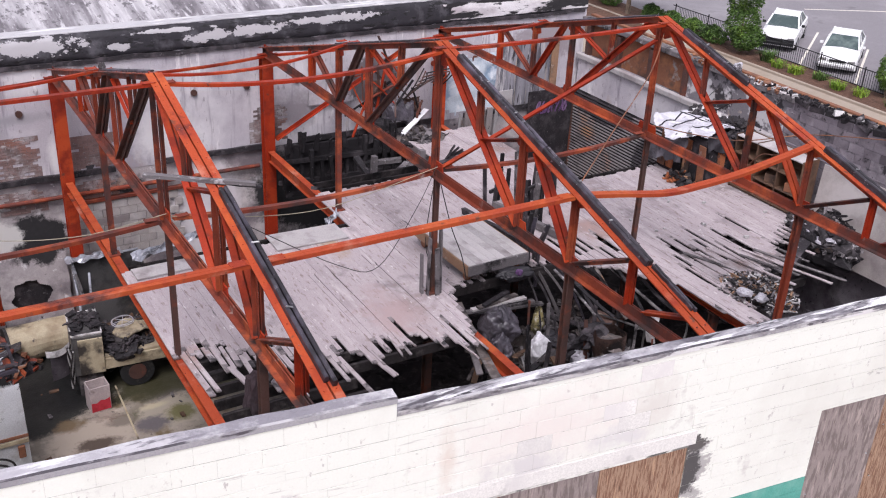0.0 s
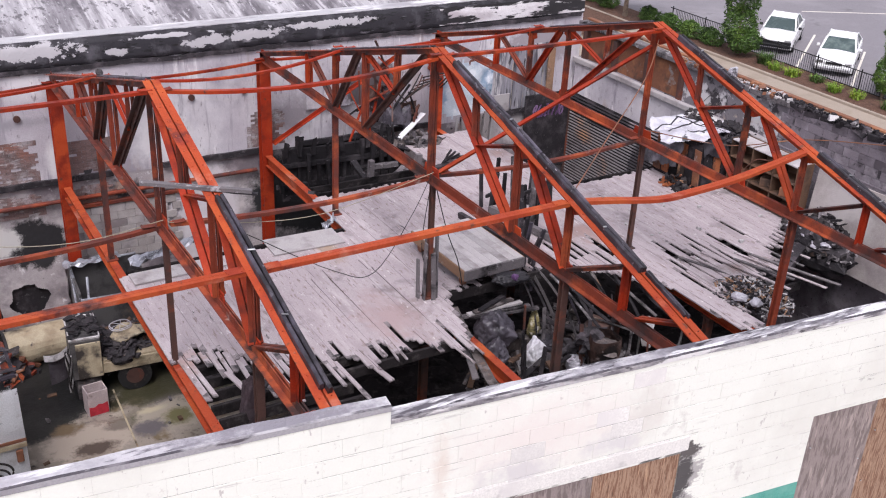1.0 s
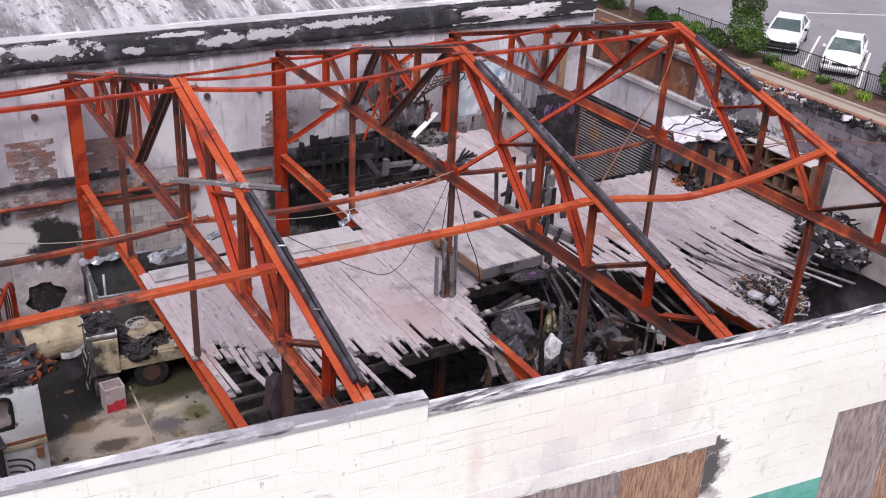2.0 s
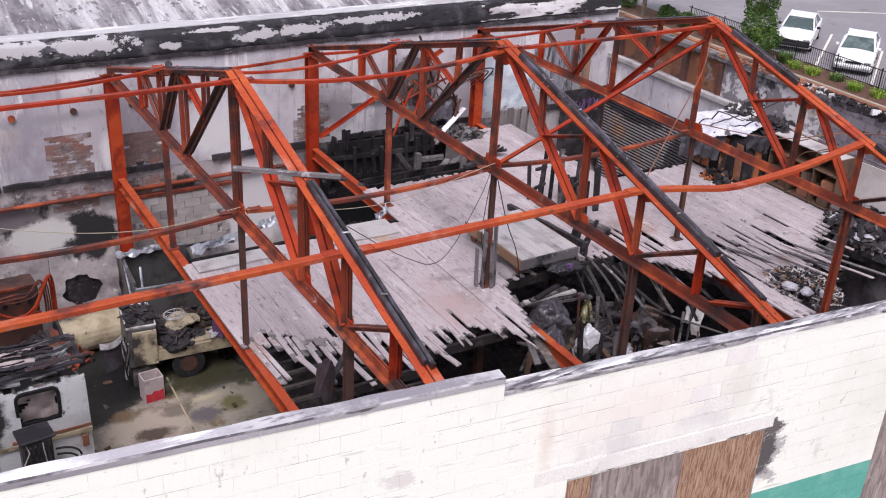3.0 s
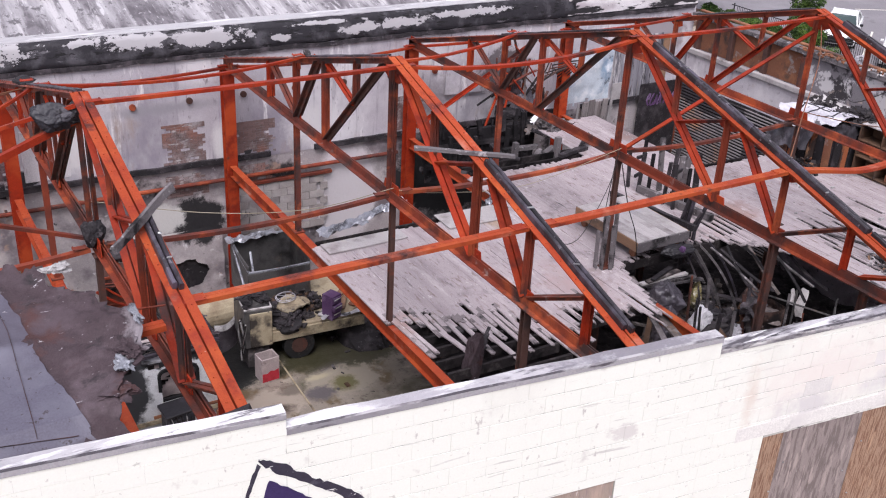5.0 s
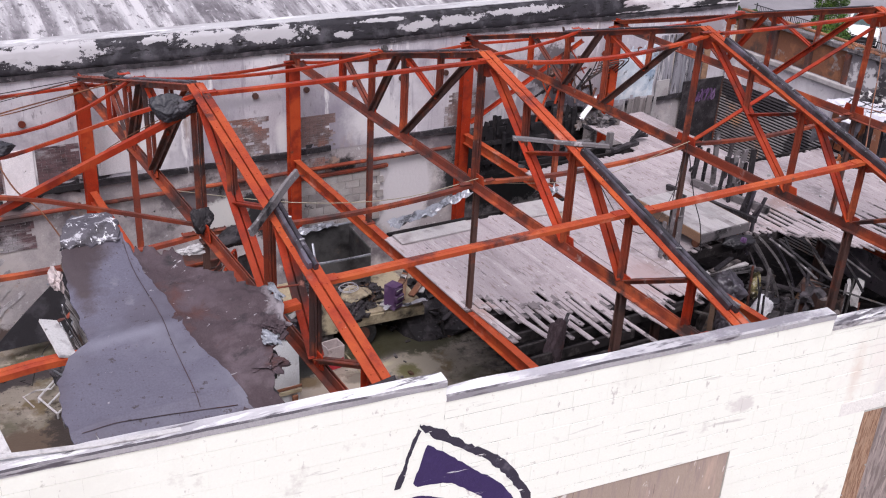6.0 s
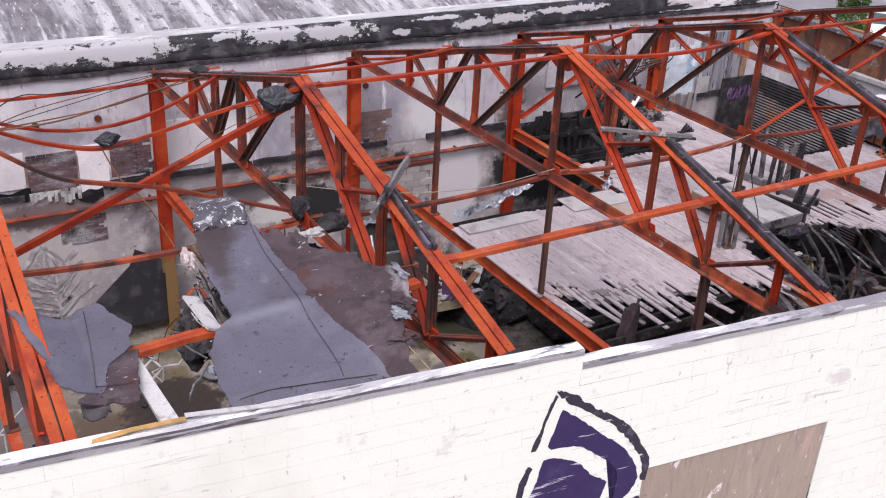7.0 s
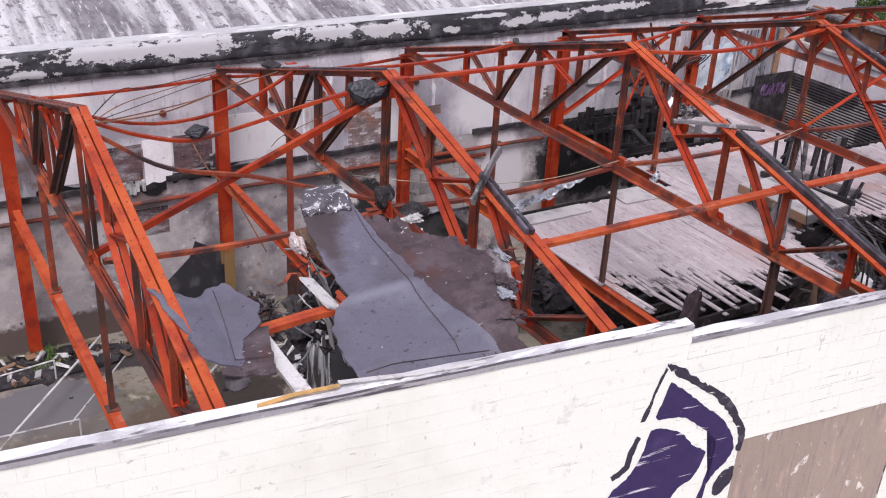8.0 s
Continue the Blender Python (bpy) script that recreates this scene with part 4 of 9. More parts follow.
for y0, y1, n, m, l in ((1.5, 9.2, 260, BLACKENED, "charred crust on the coping"), (8.4, 11.8, 90, RUSTY, "rusty flakes on the coping"), (8.2, 9.8, 60, BOARD, "pale flaked render on the coping")):
    bm = bmesh.new()
    for k in range(n):
        q = random.uniform(0.02, 0.085)
        box(bm, (random.uniform(0.0, 0.27), random.uniform(y0, y1), 6.13 + random.uniform(-0.03, 0.04)), (q, q * random.uniform(0.6, 2.0), random.uniform(0.02, 0.07)), (random.uniform(-25, 25), random.uniform(-25, 25), random.uniform(0, 180)), jitter=q * 0.2)
    tagged(part("crust", bm, m, wall_e, l), kind="stuff")
bm = bmesh.new()
box(bm, (0.36, 7.2, 6.15), (0.16, 17.0, 0.05), (0, 4, 0), bevel=0.01)
part("flashing", bm, RUSTY, wall_e, "rusty metal flashing strip")

# ---- steel frame ----
def truss(x):
    """One riveted double-angle roof truss, from the street wall to the far column."""
    y0 = wall_y(x) + 0.3 - YC
    y1 = FARCOL - YC + 0.12
    t = thing("roof_truss", (x, YC, 0), "rust red riveted steel roof truss, sooty and bare", "truss", "roof trusses")
    U = (1, 0, 0)

    def tz(d):
        return top_z(YC + d) - 0.005

    for a, b in ((y0, 0.0), (0.0, y1)):
        bm = bmesh.new()
        double_angle(bm, [(0, a, tz(a)), (0, b, tz(b))], 0.105, 0.11, 0.014, 0.024)
        part("top_chord", bm, STEEL_TOP if b <= 0.01 else STEEL_SOOT, t)
        bm = bmesh.new()
        n = int(abs(b - a) / 0.32)
        for i in range(n + 1):
            d = a + (b - a) * i / n
            studs(bm, [Vector((s * 0.07, d, tz(d) + 0.004)) for s in (-1, 1)])
        tagged(part("rivet_row", bm, STEEL_TOP if b <= 0.01 else STEEL_SOOT, t), kind="stuff")
    bm = bmesh.new()
    for s in (1, -1):
        pr = [(0.012 * s, 0.07), (0.012 * s, -0.07), (0.105 * s, -0.07), (0.105 * s, -0.056), (0.026 * s, -0.056), (0.026 * s, 0.07)]
        sweep(bm, [(0, y0, CHORD), (0, y1, CHORD)], pr if s > 0 else pr[::-1])
    bmesh.ops.recalc_face_normals(bm, faces=bm.faces)
    part("bottom_chord", bm, STEEL_SOOT, t)

    def web(p, q, name, w=0.065, mat=STEEL):
        bm = bmesh.new()
        for s in (1, -1):
            pr = [(0.012 * s, w / 2), (0.012 * s + w * s, w / 2), (0.012 * s + w * s, w / 2 - 0.012), (0.024 * s, w / 2 - 0.012), (0.024 * s, -w / 2), (0.012 * s, -w / 2)]
            sweep(bm, [(0, *p), (0, *q)], pr, up=(0, 1, 0) if abs(p[0] - q[0]) < 0.3 else (0, 0, 1))
        bmesh.ops.recalc_face_normals(bm, faces=bm.faces)
        return part(name, bm, mat, t)

    def gusset(c, s):
        bm = bmesh.new()
        k = [(-0.5, -0.3), (-0.25, -0.5), (0.25, -0.5), (0.5, -0.3), (0.4, 0.5), (-0.4, 0.5)]
        f = [bm.verts.new((-0.01, c[0] + a * s[0], c[1] + b * s[1])) for a, b in k]
        g = [bm.verts.new((0.01, c[0] + a * s[0], c[1] + b * s[1])) for a, b in k]
        bm.faces.new(f)
        bm.faces.new(g[::-1])
        for i in range(6):
            bm.faces.new((f[i], g[i], g[(i + 1) % 6], f[(i + 1) % 6]))
        studs(bm, [Vector((sx * 0.014, c[0] + random.uniform(-0.3, 0.3) * s[0], c[1] + random.uniform(-0.3, 0.3) * s[1])) for sx in (-1, 1) for _ in range(4)], 0.016, 0.02)
        bmesh.ops.recalc_face_normals(bm, faces=bm.faces)
        part("gusset_plate", bm, STEEL, t)

    web((0, CHORD), (0, tz(0) - 0.1), "king_post", 0.07, STEEL_SOOT)
    gusset((0, tz(0) - 0.22), (0.62, 0.34))
    gusset((0, CHORD + 0.06), (0.55, 0.3))
    for s in (-1, 1):
        d1, d2, d3 = 1.3 * s, 2.55 * s, 3.88 * s
        web((0.3 * s, tz(0.3 * s) - 0.14), (d2 * 0.98, CHORD + 0.05), "diagonal", 0.09, STEEL if s < 0 or x > 9 else STEEL_DARK)
        m = ((0.2 * s + d2) / 2, (tz(0.2 * s) - 0.12 + CHORD) / 2)
        web((d1, tz(d1) - 0.08), (d1 * 1.02, m[1] + 0.06), "vertical", 0.06, STEEL_SOOT)
        web(m, (d2 * 0.97, tz(d2) - 0.12), "strut", 0.055)
        web((d2, CHORD + 0.05), (d2, tz(d2) - 0.08), "vertical", 0.07, STEEL_SOOT)
        web((d2 + 0.3 * s, tz(d2 + 0.3 * s) - 0.1), (d3 * 0.99, CHORD + 0.05), "diagonal", 0.09, STEEL if s < 0 or x > 9 else STEEL_DARK)
        web((d3, CHORD + 0.05), (d3, tz(d3) - 0.08), "vertical", 0.065, STEEL_SOOT)
        gusset((d2, CHORD + 0.07), (0.42, 0.24))
        gusset((d3, CHORD + 0.07), (0.38, 0.22))
        gusset((d2, tz(d2) - 0.14), (0.4, 0.22))
        gusset((d3, tz(d3) - 0.12), (0.36, 0.2))
        d4 = 5.2 * s
        if abs(d4) < abs(y0 if s < 0 else y1) - 0.5:
            web((d4, CHORD + 0.05), (d4, tz(d4) - 0.07), "vertical", 0.075, STEEL)
            web((d3 + 0.08 * s, CHORD + 0.08), (d4 - 0.1 * s, tz(d4) - 0.12), "strut", 0.065, STEEL_SOOT)
            if s < 0:
                web((d4 - 0.3, CHORD + 0.08), (d4 - 1.05, tz(d4 - 1.05) - 0.09), "strut", 0.06, STEEL)
    gusset((y1 - 0.3, CHORD + 0.02), (0.6, 0.3))
    gusset((y0 + 0.4, CHORD + 0.05), (0.7, 0.4))
    if x == -4.7:                               # this one is pushed askew towards the street
        for ob in t.children:
            for v in ob.data.vertices:
                v.co.x += 0.021 * max(0.0, -v.co.y)
    return t


trusses = [truss(x) for x in TX]


def column(x, y, z0, z1, w, d, mat, label, base=True, name="column"):
    t = thing(name, (x, y, z0), label, "column", "steel columns")
    bm = bmesh.new()
    sweep(bm, [(0, 0, 0), (0, 0, z1 - z0)], wide_flange(w, d, 0.02), up=(0, 1, 0))
    bmesh.ops.recalc_face_normals(bm, faces=bm.faces)
    part("shaft", bm, mat, t)
    if base:
        bm = bmesh.new()
        box(bm, (0, 0, 0.012), (w + 0.12, d + 0.12, 0.024), bevel=0.004)
        part("base_plate", bm, mat, t)
        bm = bmesh.new()
        box(bm, (0, 0, z1 - z0 - 0.012), (w + 0.06, d + 0.08, 0.024), bevel=0.004)
        part("cap_plate", bm, mat, t)
    return t


for x in TX:
    column(x, FARCOL, 0.0, CHORD - 0.08, 0.26, 0.24, STEEL, "rust red steel column standing on the ground floor before the party wall")
for x in TX:
    column(x, YC - 0.06, DECK if x > 4 else 3.80, CHORD - 0.075, 0.085, 0.085, STEEL_DARK, "slim sooty steel post under the middle of a truss", base=True, name="post")
for x in TX[1:]:
    column(x, YC + 3.93, DECK if x > 4 else 3.80, CHORD - 0.075, 0.1, 0.1, STEEL_SOOT, "slim rust red steel post under a truss", name="post")
for x, yy in ((0.0, 3.48), (4.7, 3.5), (9.42, 3.5)):
    column(x, yy, 0.0 if x < 5 else 3.0, CHORD - 0.075, 0.11, 0.11, STEEL_DARK if x < 9 else STEEL_SOOT, "burnt steel post under the street end of a truss", name="post")
for x in TX:
    t = thing("floor_beam", (x, 0, 3.67), "rust red steel floor beam with sooty flanges", "beam", "floor beams")
    bm = bmesh.new()
    sweep(bm, [(0, wall_y(x) + 0.22, 0), (0, FARCOL - 0.15, 0)], wide_flange(0.15, 0.26, 0.018))
    bmesh.ops.recalc_face_normals(bm, faces=bm.faces)
    part("rolled_section", bm, STEEL_TOP, t)
    bm = bmesh.new()
    for y in linspace(wall_y(x) + 0.5, 15.0, 22):
        studs(bm, [Vector((s * 0.05, y, 0.132)) for s in (-1, 1)], 0.013, 0.012)
    tagged(part("bolt_row", bm, STEEL, t), kind="stuff")
for x in (4.7, 9.42):
    for yy in (4.9, YC, 11.28):
        column(x, yy, 0.0, 3.52, 0.14, 0.14, STEEL_DARK, "sooty steel post under a floor beam", name="post")


def purlin(p, q, label="rust red steel channel purlin spanning between trusses", sag=0.0, w=0.13, mat=None, side=(0, 0, -1), h=0.07):
    t = thing("purlin", p, label, "purlin", "purlins")
    a, b = Vector(p), Vector(q)
    pts = [v - a for v in curve(a, b, sag, 13, side)]
    bm = bmesh.new()
    sweep(bm, pts, shift2(channel(w * 0.48, h, 0.008), -w * 0.26, 0))
    sweep(bm, pts, shift2(channel(w * 0.48, h, 0.008), w * 0.26, 0))
    bmesh.ops.recalc_face_normals(bm, faces=bm.faces)
    part("channel", bm, mat or STEEL, t)
    for k in (0, -1):
        bm = bmesh.new()
        c = pts[k] + (pts[1] - pts[0]).normalized() * (0.14 if k == 0 else -0.14)
        box(bm, c + Vector((0, 0, 0.006)), (0.2, w + 0.02, 0.012), (0, 0, math.degrees(math.atan2(b.y - a.y, b.x - a.x))), bevel=0.003)
        studs(bm, [c + Vector((dx, dy, 0.016)) for dx in (-0.08, 0.08) for dy in (-0.05, 0.05)])
        part("splice_plate", bm, mat or STEEL, t)
    return t


def bent_purlin(pts, label, w=0.11, mat=None, h=0.07):
    """A twin channel bent by the heat through the points."""
    P = [Vector(p) for p in pts]
    t = thing("purlin", pts[0], label, "purlin", "purlins")
    line = []
    for i in range(len(P) - 1):
        q, b, c, d = P[max(i - 1, 0)], P[i], P[i + 1], P[min(i + 2, len(P) - 1)]
        for k in range(5):
            v = k / 5
            line.append(0.5 * (2 * b + (c - q) * v + (2 * q - 5 * b + 4 * c - d) * v * v + (3 * b - 3 * c + d - q) * v ** 3) - P[0])
    line.append(P[-1] - P[0])
    bm = bmesh.new()
    for k in (-1, 1):
        sweep(bm, line, shift2(channel(w * 0.48, h, 0.008), k * w * 0.26, 0))
    bmesh.ops.recalc_face_normals(bm, faces=bm.faces)
    part("channel", bm, mat or STEEL, t)
    return t


YJ = 3.5
for i in range(3):
    a, b = TX[i + 1], TX[i]
    if i == 0:
        bent_purlin([(a + 0.1, YJ, 7.33), (5.4, YJ, 7.24), (6.3, YJ - 0.02, 7.10), (7.0, YJ, 7.09), (7.8, YJ, 7.14), (8.6, YJ, 7.25), (b - 0.1, YJ, 7.36)], "rust red steel purlin bowed by the heat", 0.135, STEEL_TOP, 0.055)
    else:
        purlin((a + 0.1, YJ, 7.32), (b - 0.1, YJ, 7.345), w=0.135, mat=STEEL_TOP, h=0.055)
YR, ZR = YC - 0.2, 8.42
for i, sag in enumerate((0.03, 0.2, 0.01)):
    a, b = TX[i + 1], TX[i]
    purlin((a, YR, ZR), (b, YR, ZR), "rust red steel ridge purlin, sagging from the fire" if sag > 0.1 else "rust red steel ridge purlin", sag, 0.085, h=0.05)
bent_purlin([(-9.4, 9.2, 7.95), (-8.7, 9.35, 7.60), (-7.95, 9.5, 7.23), (-7.15, 9.5, 7.03), (-6.5, 8.9, 7.37), (-5.6, 8.0, 7.95), (-4.75, 7.3, 8.38)], "rust red steel purlin hanging in a deep bow", 0.10, STEEL, 0.05)
YF = YC + 3.5
for i, sag in enumerate((0.12, 0.30, 0.17, 0.72)):
    a, b = TX[i + 1], TX[i]
    purlin((a, YF, top_z(YF) + 0.03), (b, YF, top_z(YF) + 0.03), "sagging rust red steel purlin on the far roof slope", sag, 0.065, h=0.045)
YE = FARCOL - 0.15
for i, sag in enumerate((0.05, 0.12, 0.10, 0.06)):
    a, b = TX[i + 1], TX[i]
    purlin((a, YE, 6.18), (b, YE, 6.18), "rust red steel eaves purlin along the party wall", sag, 0.08, h=0.05)
for i in range(4):
    a, b = TX[i + 1], TX[i]
    purlin((a + 0.1, YC - 0.05, CHORD + 0.07), (b - 0.1, YC - 0.05, CHORD + 0.05), "rust red steel tie between bottom chords", 0.12, 0.09, STEEL_SOOT, h=0.06)
bent_purlin([(-9.3, 7.4, 8.32), (-8.82, 7.4, 7.96), (-8.09, 7.4, 7.48), (-6.95, 7.4, 7.18), (-6.02, 7.4, 6.85), (-4.8, 7.4, 6.4)], "dark rusty brace sagging between two trusses", 0.07, STEEL_SOOT, 0.05)
for x0, x1, z0, z1 in ((4.8, 9.3, CHORD + 0.1, APEX - 0.42), (-4.8, -9.3, APEX - 0.36, CHORD + 0.14)):
    t = thing("sway_brace", (x0, YC, z0), "rust red angle brace running slantwise between trusses", "brace", "sway braces")
    bm = bmesh.new()
    sweep(bm, [(0, 0, 0), (x1 - x0, 0, z1 - z0)], angle_bar(0.09, 0.09, 0.012))
    bmesh.ops.recalc_face_normals(bm, faces=bm.faces)
    part("angle_bar", bm, STEEL, t)
# pipe rail along the party wall under the old ledger
for a, b in ((-14.0, 4.6),):
    t = thing("wall_pipe", (a, 15.7, 3.25), "rusty red pipe run along the party wall", "pipe")
    bm = bmesh.new()
    sweep(bm, [(0, 0, 0), (b - a, 0, 0)], ring(0.05, 10))
    part("pipe", bm, STEEL_SOOT, t)
    for k in range(7):
        bm = bmesh.new()
        box(bm, (1 + k * 2.7, 0.06, 0), (0.05, 0.14, 0.13), bevel=0.005)
        part("bracket", bm, STEEL_DARK, t)
t = thing("wall_ledger", (-2.3, 15.74, 3.66), "charred timber ledger on the party wall", "ledger", kind="structure")
for k in range(8):
    bm = bmesh.new()
    x0 = -16.5 + k * 4.1
    pts = [(x, 0.0 + 0.02 * noise.noise(Vector((x, 1, 1))), 0.06 + 0.03 * noise.noise(Vector((x * 2, 0, 0)))) for x in linspace(x0 + 0.6 * (k % 2), x0 + 4.05 - 0.5 * (k % 3), 14)]
    sweep(bm, pts, rect(0.07, 0.13))
    part("ledger_board", bm, CHAR, t)
# ---- outside: pavement edge, planting, fence, cars ----
bm = bmesh.new()
for k in range(24):
    box(bm, (32.2, -12.5 + k * 2.5, 0.03), (0.16, 2.48, 0.12), bevel=0.015)
solo("kerb", bm, PAVING, "pale concrete kerb beside the planting strip", "kerb", kind="structure")
bm = bmesh.new()
sheet(bm, linspace(32.29, 34.35, 9), linspace(-14, 48, 120), lambda x, y: (x, y, 0.03 + 0.05 * noise.noise(Vector((x * 2, y * 2, 0)))))
solo("planting_strip", bm, MULCH, "strip of brown bark mulch between pavement and lot", "soil", kind="structure")
bm = bmesh.new()
sheet(bm, linspace(17, 32.1, 16), linspace(33.0, 60, 26), lambda x, y: (x, y, 0.05 + 0.05 * noise.noise(Vector((x, y, 2)))))
solo("soil_bank", bm, MULCH, "bare brown soil behind the neighbouring building", "soil", kind="structure")


def blades(bm, c, n, h, spread, rng):
    for _ in range(n):
        a = rng.uniform(0, 6.283)
        l = h * rng.uniform(0.6, 1.1)
        p = Vector(c) + Vector((rng.uniform(-spread, spread), rng.uniform(-spread, spread), 0))
        d = Vector((math.cos(a), math.sin(a), 0))
        s = Vector((-d.y, d.x, 0)) * 0.014
        q = p + d * l * 0.35 + Vector((0, 0, l * 0.75))
        r = p + d * l * 0.8 + Vector((0, 0, l * 0.7))
        v = [bm.verts.new(k) for k in (p - s, p + s, q + s, q - s, r)]
        bm.faces.new(v[:4])
        bm.faces.new((v[3], v[2], v[4]))


grng = random.Random(3)
for k, y in enumerate((18.6, 20.2, 21.3, 22.6, 23.7, 24.7, 25.6)):
    bm = bmesh.new()
    blades(bm, (0, 0, 0), 90 if k % 2 else 130, 0.42 if k != 6 else 0.7, 0.26, grng)
    ob = solo("grass_clump", bm, LEAF_BRIGHT if k % 3 else LEAF, "clump of strappy green leaves in bark mulch", "plant", "clumps in the planting strip")
    ob.matrix_basis = pose(33.2 + grng.uniform(-0.25, 0.25), y, 0.04)


def crown(bm, c, s, n, rng, leaf=0.09, seed=0):
    for _ in range(n):
        d = Vector((rng.gauss(0, 1), rng.gauss(0, 1), rng.gauss(0, 1))).normalized()
        r = rng.uniform(0.55, 1.0) ** 0.5 * (1 + 0.35 * noise.noise(d * 2.2 + Vector((seed, 0, 0))))
        p = Vector(c) + Vector((d.x * s[0], d.y * s[1], d.z * s[2])) * r
        u = Vector((rng.gauss(0, 1), rng.gauss(0, 1), rng.gauss(0, 0.6))).normalized() * leaf * rng.uniform(0.6, 1.3)
        w = u.cross(Vector((rng.gauss(0, 1), rng.gauss(0, 1), rng.gauss(0, 1)))).normalized() * leaf * 0.45
        v = [bm.verts.new(k) for k in (p - u, p + w, p + u, p - w)]
        bm.faces.new(v)


def tree(name, loc, trunk_h, clumps, mat, label, n, rng, r=0.1, leaf=0.09):
    t = thing(name, loc, label, "tree" if name == "tree" else "shrub")
    bm = bmesh.new()
    for k in range(5):
        a = k * 1.3
        end = Vector(clumps[k % len(clumps)][0]) * 0.8 if k else Vector((0.05, 0.03, trunk_h * 1.3))
        mid = Vector((0, 0, trunk_h)) if k else Vector((0, 0, trunk_h * 0.6))
        pts = [Vector((0, 0, 0)), mid * 0.6, mid, mid.lerp(end, 0.6), end]
        rings = []
        for i, p in enumerate(pts):
            rr = r * (1 - 0.2 * i) * (1 if k == 0 else 0.6)
            rings.append([bm.verts.new(p + Vector((rr * math.cos(q), rr * math.sin(q), 0))) for q in linspace(0, 5.24, 6)])
        for r0, r1 in zip(rings, rings[1:]):
            for i in range(6):
                bm.faces.new((r0[i], r0[(i + 1) % 6], r1[(i + 1) % 6], r1[i]))
    part("trunk", bm, BARK, t)
    bm = bmesh.new()
    for k, (c, s) in enumerate(clumps):
        crown(bm, c, s, n, rng, leaf, k * 3.3)
    part("crown", bm, mat, t)
    return t


tree("tree", (33.2, 27.4, 0.0), 0.8, [((0, 0, 1.5), (0.85, 0.8, 0.9)), ((0.2, 0.3, 2.5), (0.9, 0.85, 0.9)), ((-0.2, -0.2, 3.4), (0.7, 0.7, 0.8)), ((0.1, -0.3, 0.8), (0.8, 0.8, 0.6)), ((0.3, 0.2, 4.2), (0.5, 0.5, 0.6))], LEAF, "green upright tree with gaps at the lot's edge", 2600, grng, 0.1, 0.07)
tree("tree", (34.0, 19.6, 0.0), 0.7, [((0, 0, 1.2), (0.55, 0.5, 0.8)), ((0.1, -0.2, 2.2), (0.6, 0.55, 0.8)), ((0, 0.1, 3.0), (0.4, 0.4, 0.6))], LEAF, "narrow dark green tree by the iron fence", 5000, grng, 0.1, 0.05)
tree("tree", (32.9, 35.3, 0.0), 1.9, [((0.4, -1.5, 2.4), (1.3, 1.2, 0.7)), ((-0.3, 1.0, 2.8), (1.4, 1.3, 0.8)), ((1.2, 0.2, 2.9), (1.2, 1.2, 0.8)), ((0, -2.4, 2.2), (0.7, 0.8, 0.5))], LEAF_BRIGHT, "young street tree with fresh yellow green leaves", 4500, grng, 0.16, 0.06)
for k, y in enumerate((29.2, 30.6, 32.2, 33.8, 37.4, 39.0)):
    tree("shrub", (33.4, y, 0.0), 0.3, [((0, 0, 0.35), (0.55, 0.75, 0.36)), ((0.1, 0.3, 0.5), (0.4, 0.45, 0.3))], LEAF, "low green hedge shrub in bark mulch", 1500, grng, 0.05, 0.055)

fence = thing("iron_fence", (33.95, 16.0, 0.0), "low black iron railing along the parking lot", "fence")
for z in (0.18, 0.95):
    bm = bmesh.new()
    box(bm, (0, 8.5, z), (0.035, 17.0, 0.035))
    part("rail", bm, FENCE, fence)
bm = bmesh.new()
box(bm, (0, 0, 0.53), (0.05, 0.05, 1.06), bevel=0.008)
post_me = part("post", bm, FENCE, fence).data
for k in range(1, 8):
    share("post", post_me, fence, pose(0, k * 2.4, 0))
bm = bmesh.new()
box(bm, (0, 0.12, 0.55), (0.016, 0.016, 0.82))
pick = part("picket", bm, FENCE, fence).data
for k in range(1, 138):
    share("picket", pick, fence, pose(0, k * 0.12, 0))
for k, (p, q) in enumerate((((34.71, 24.93), (40.48, 28.91)), ((34.43, 21.53), (40.29, 25.55)), ((35.0, 28.3), (40.8, 32.2)), ((34.2, 18.1), (40.1, 22.1)), ((44.0, 33.0), (52.0, 29.0)))):
    bm = bmesh.new()
    sweep(bm, [(*p, -0.094), (*q, -0.094)], rect(0.11, 0.008))
    solo("bay_line", bm, PAINTLINE, "worn white painted parking line", "road marking", "painted bay lines", kind="structure")


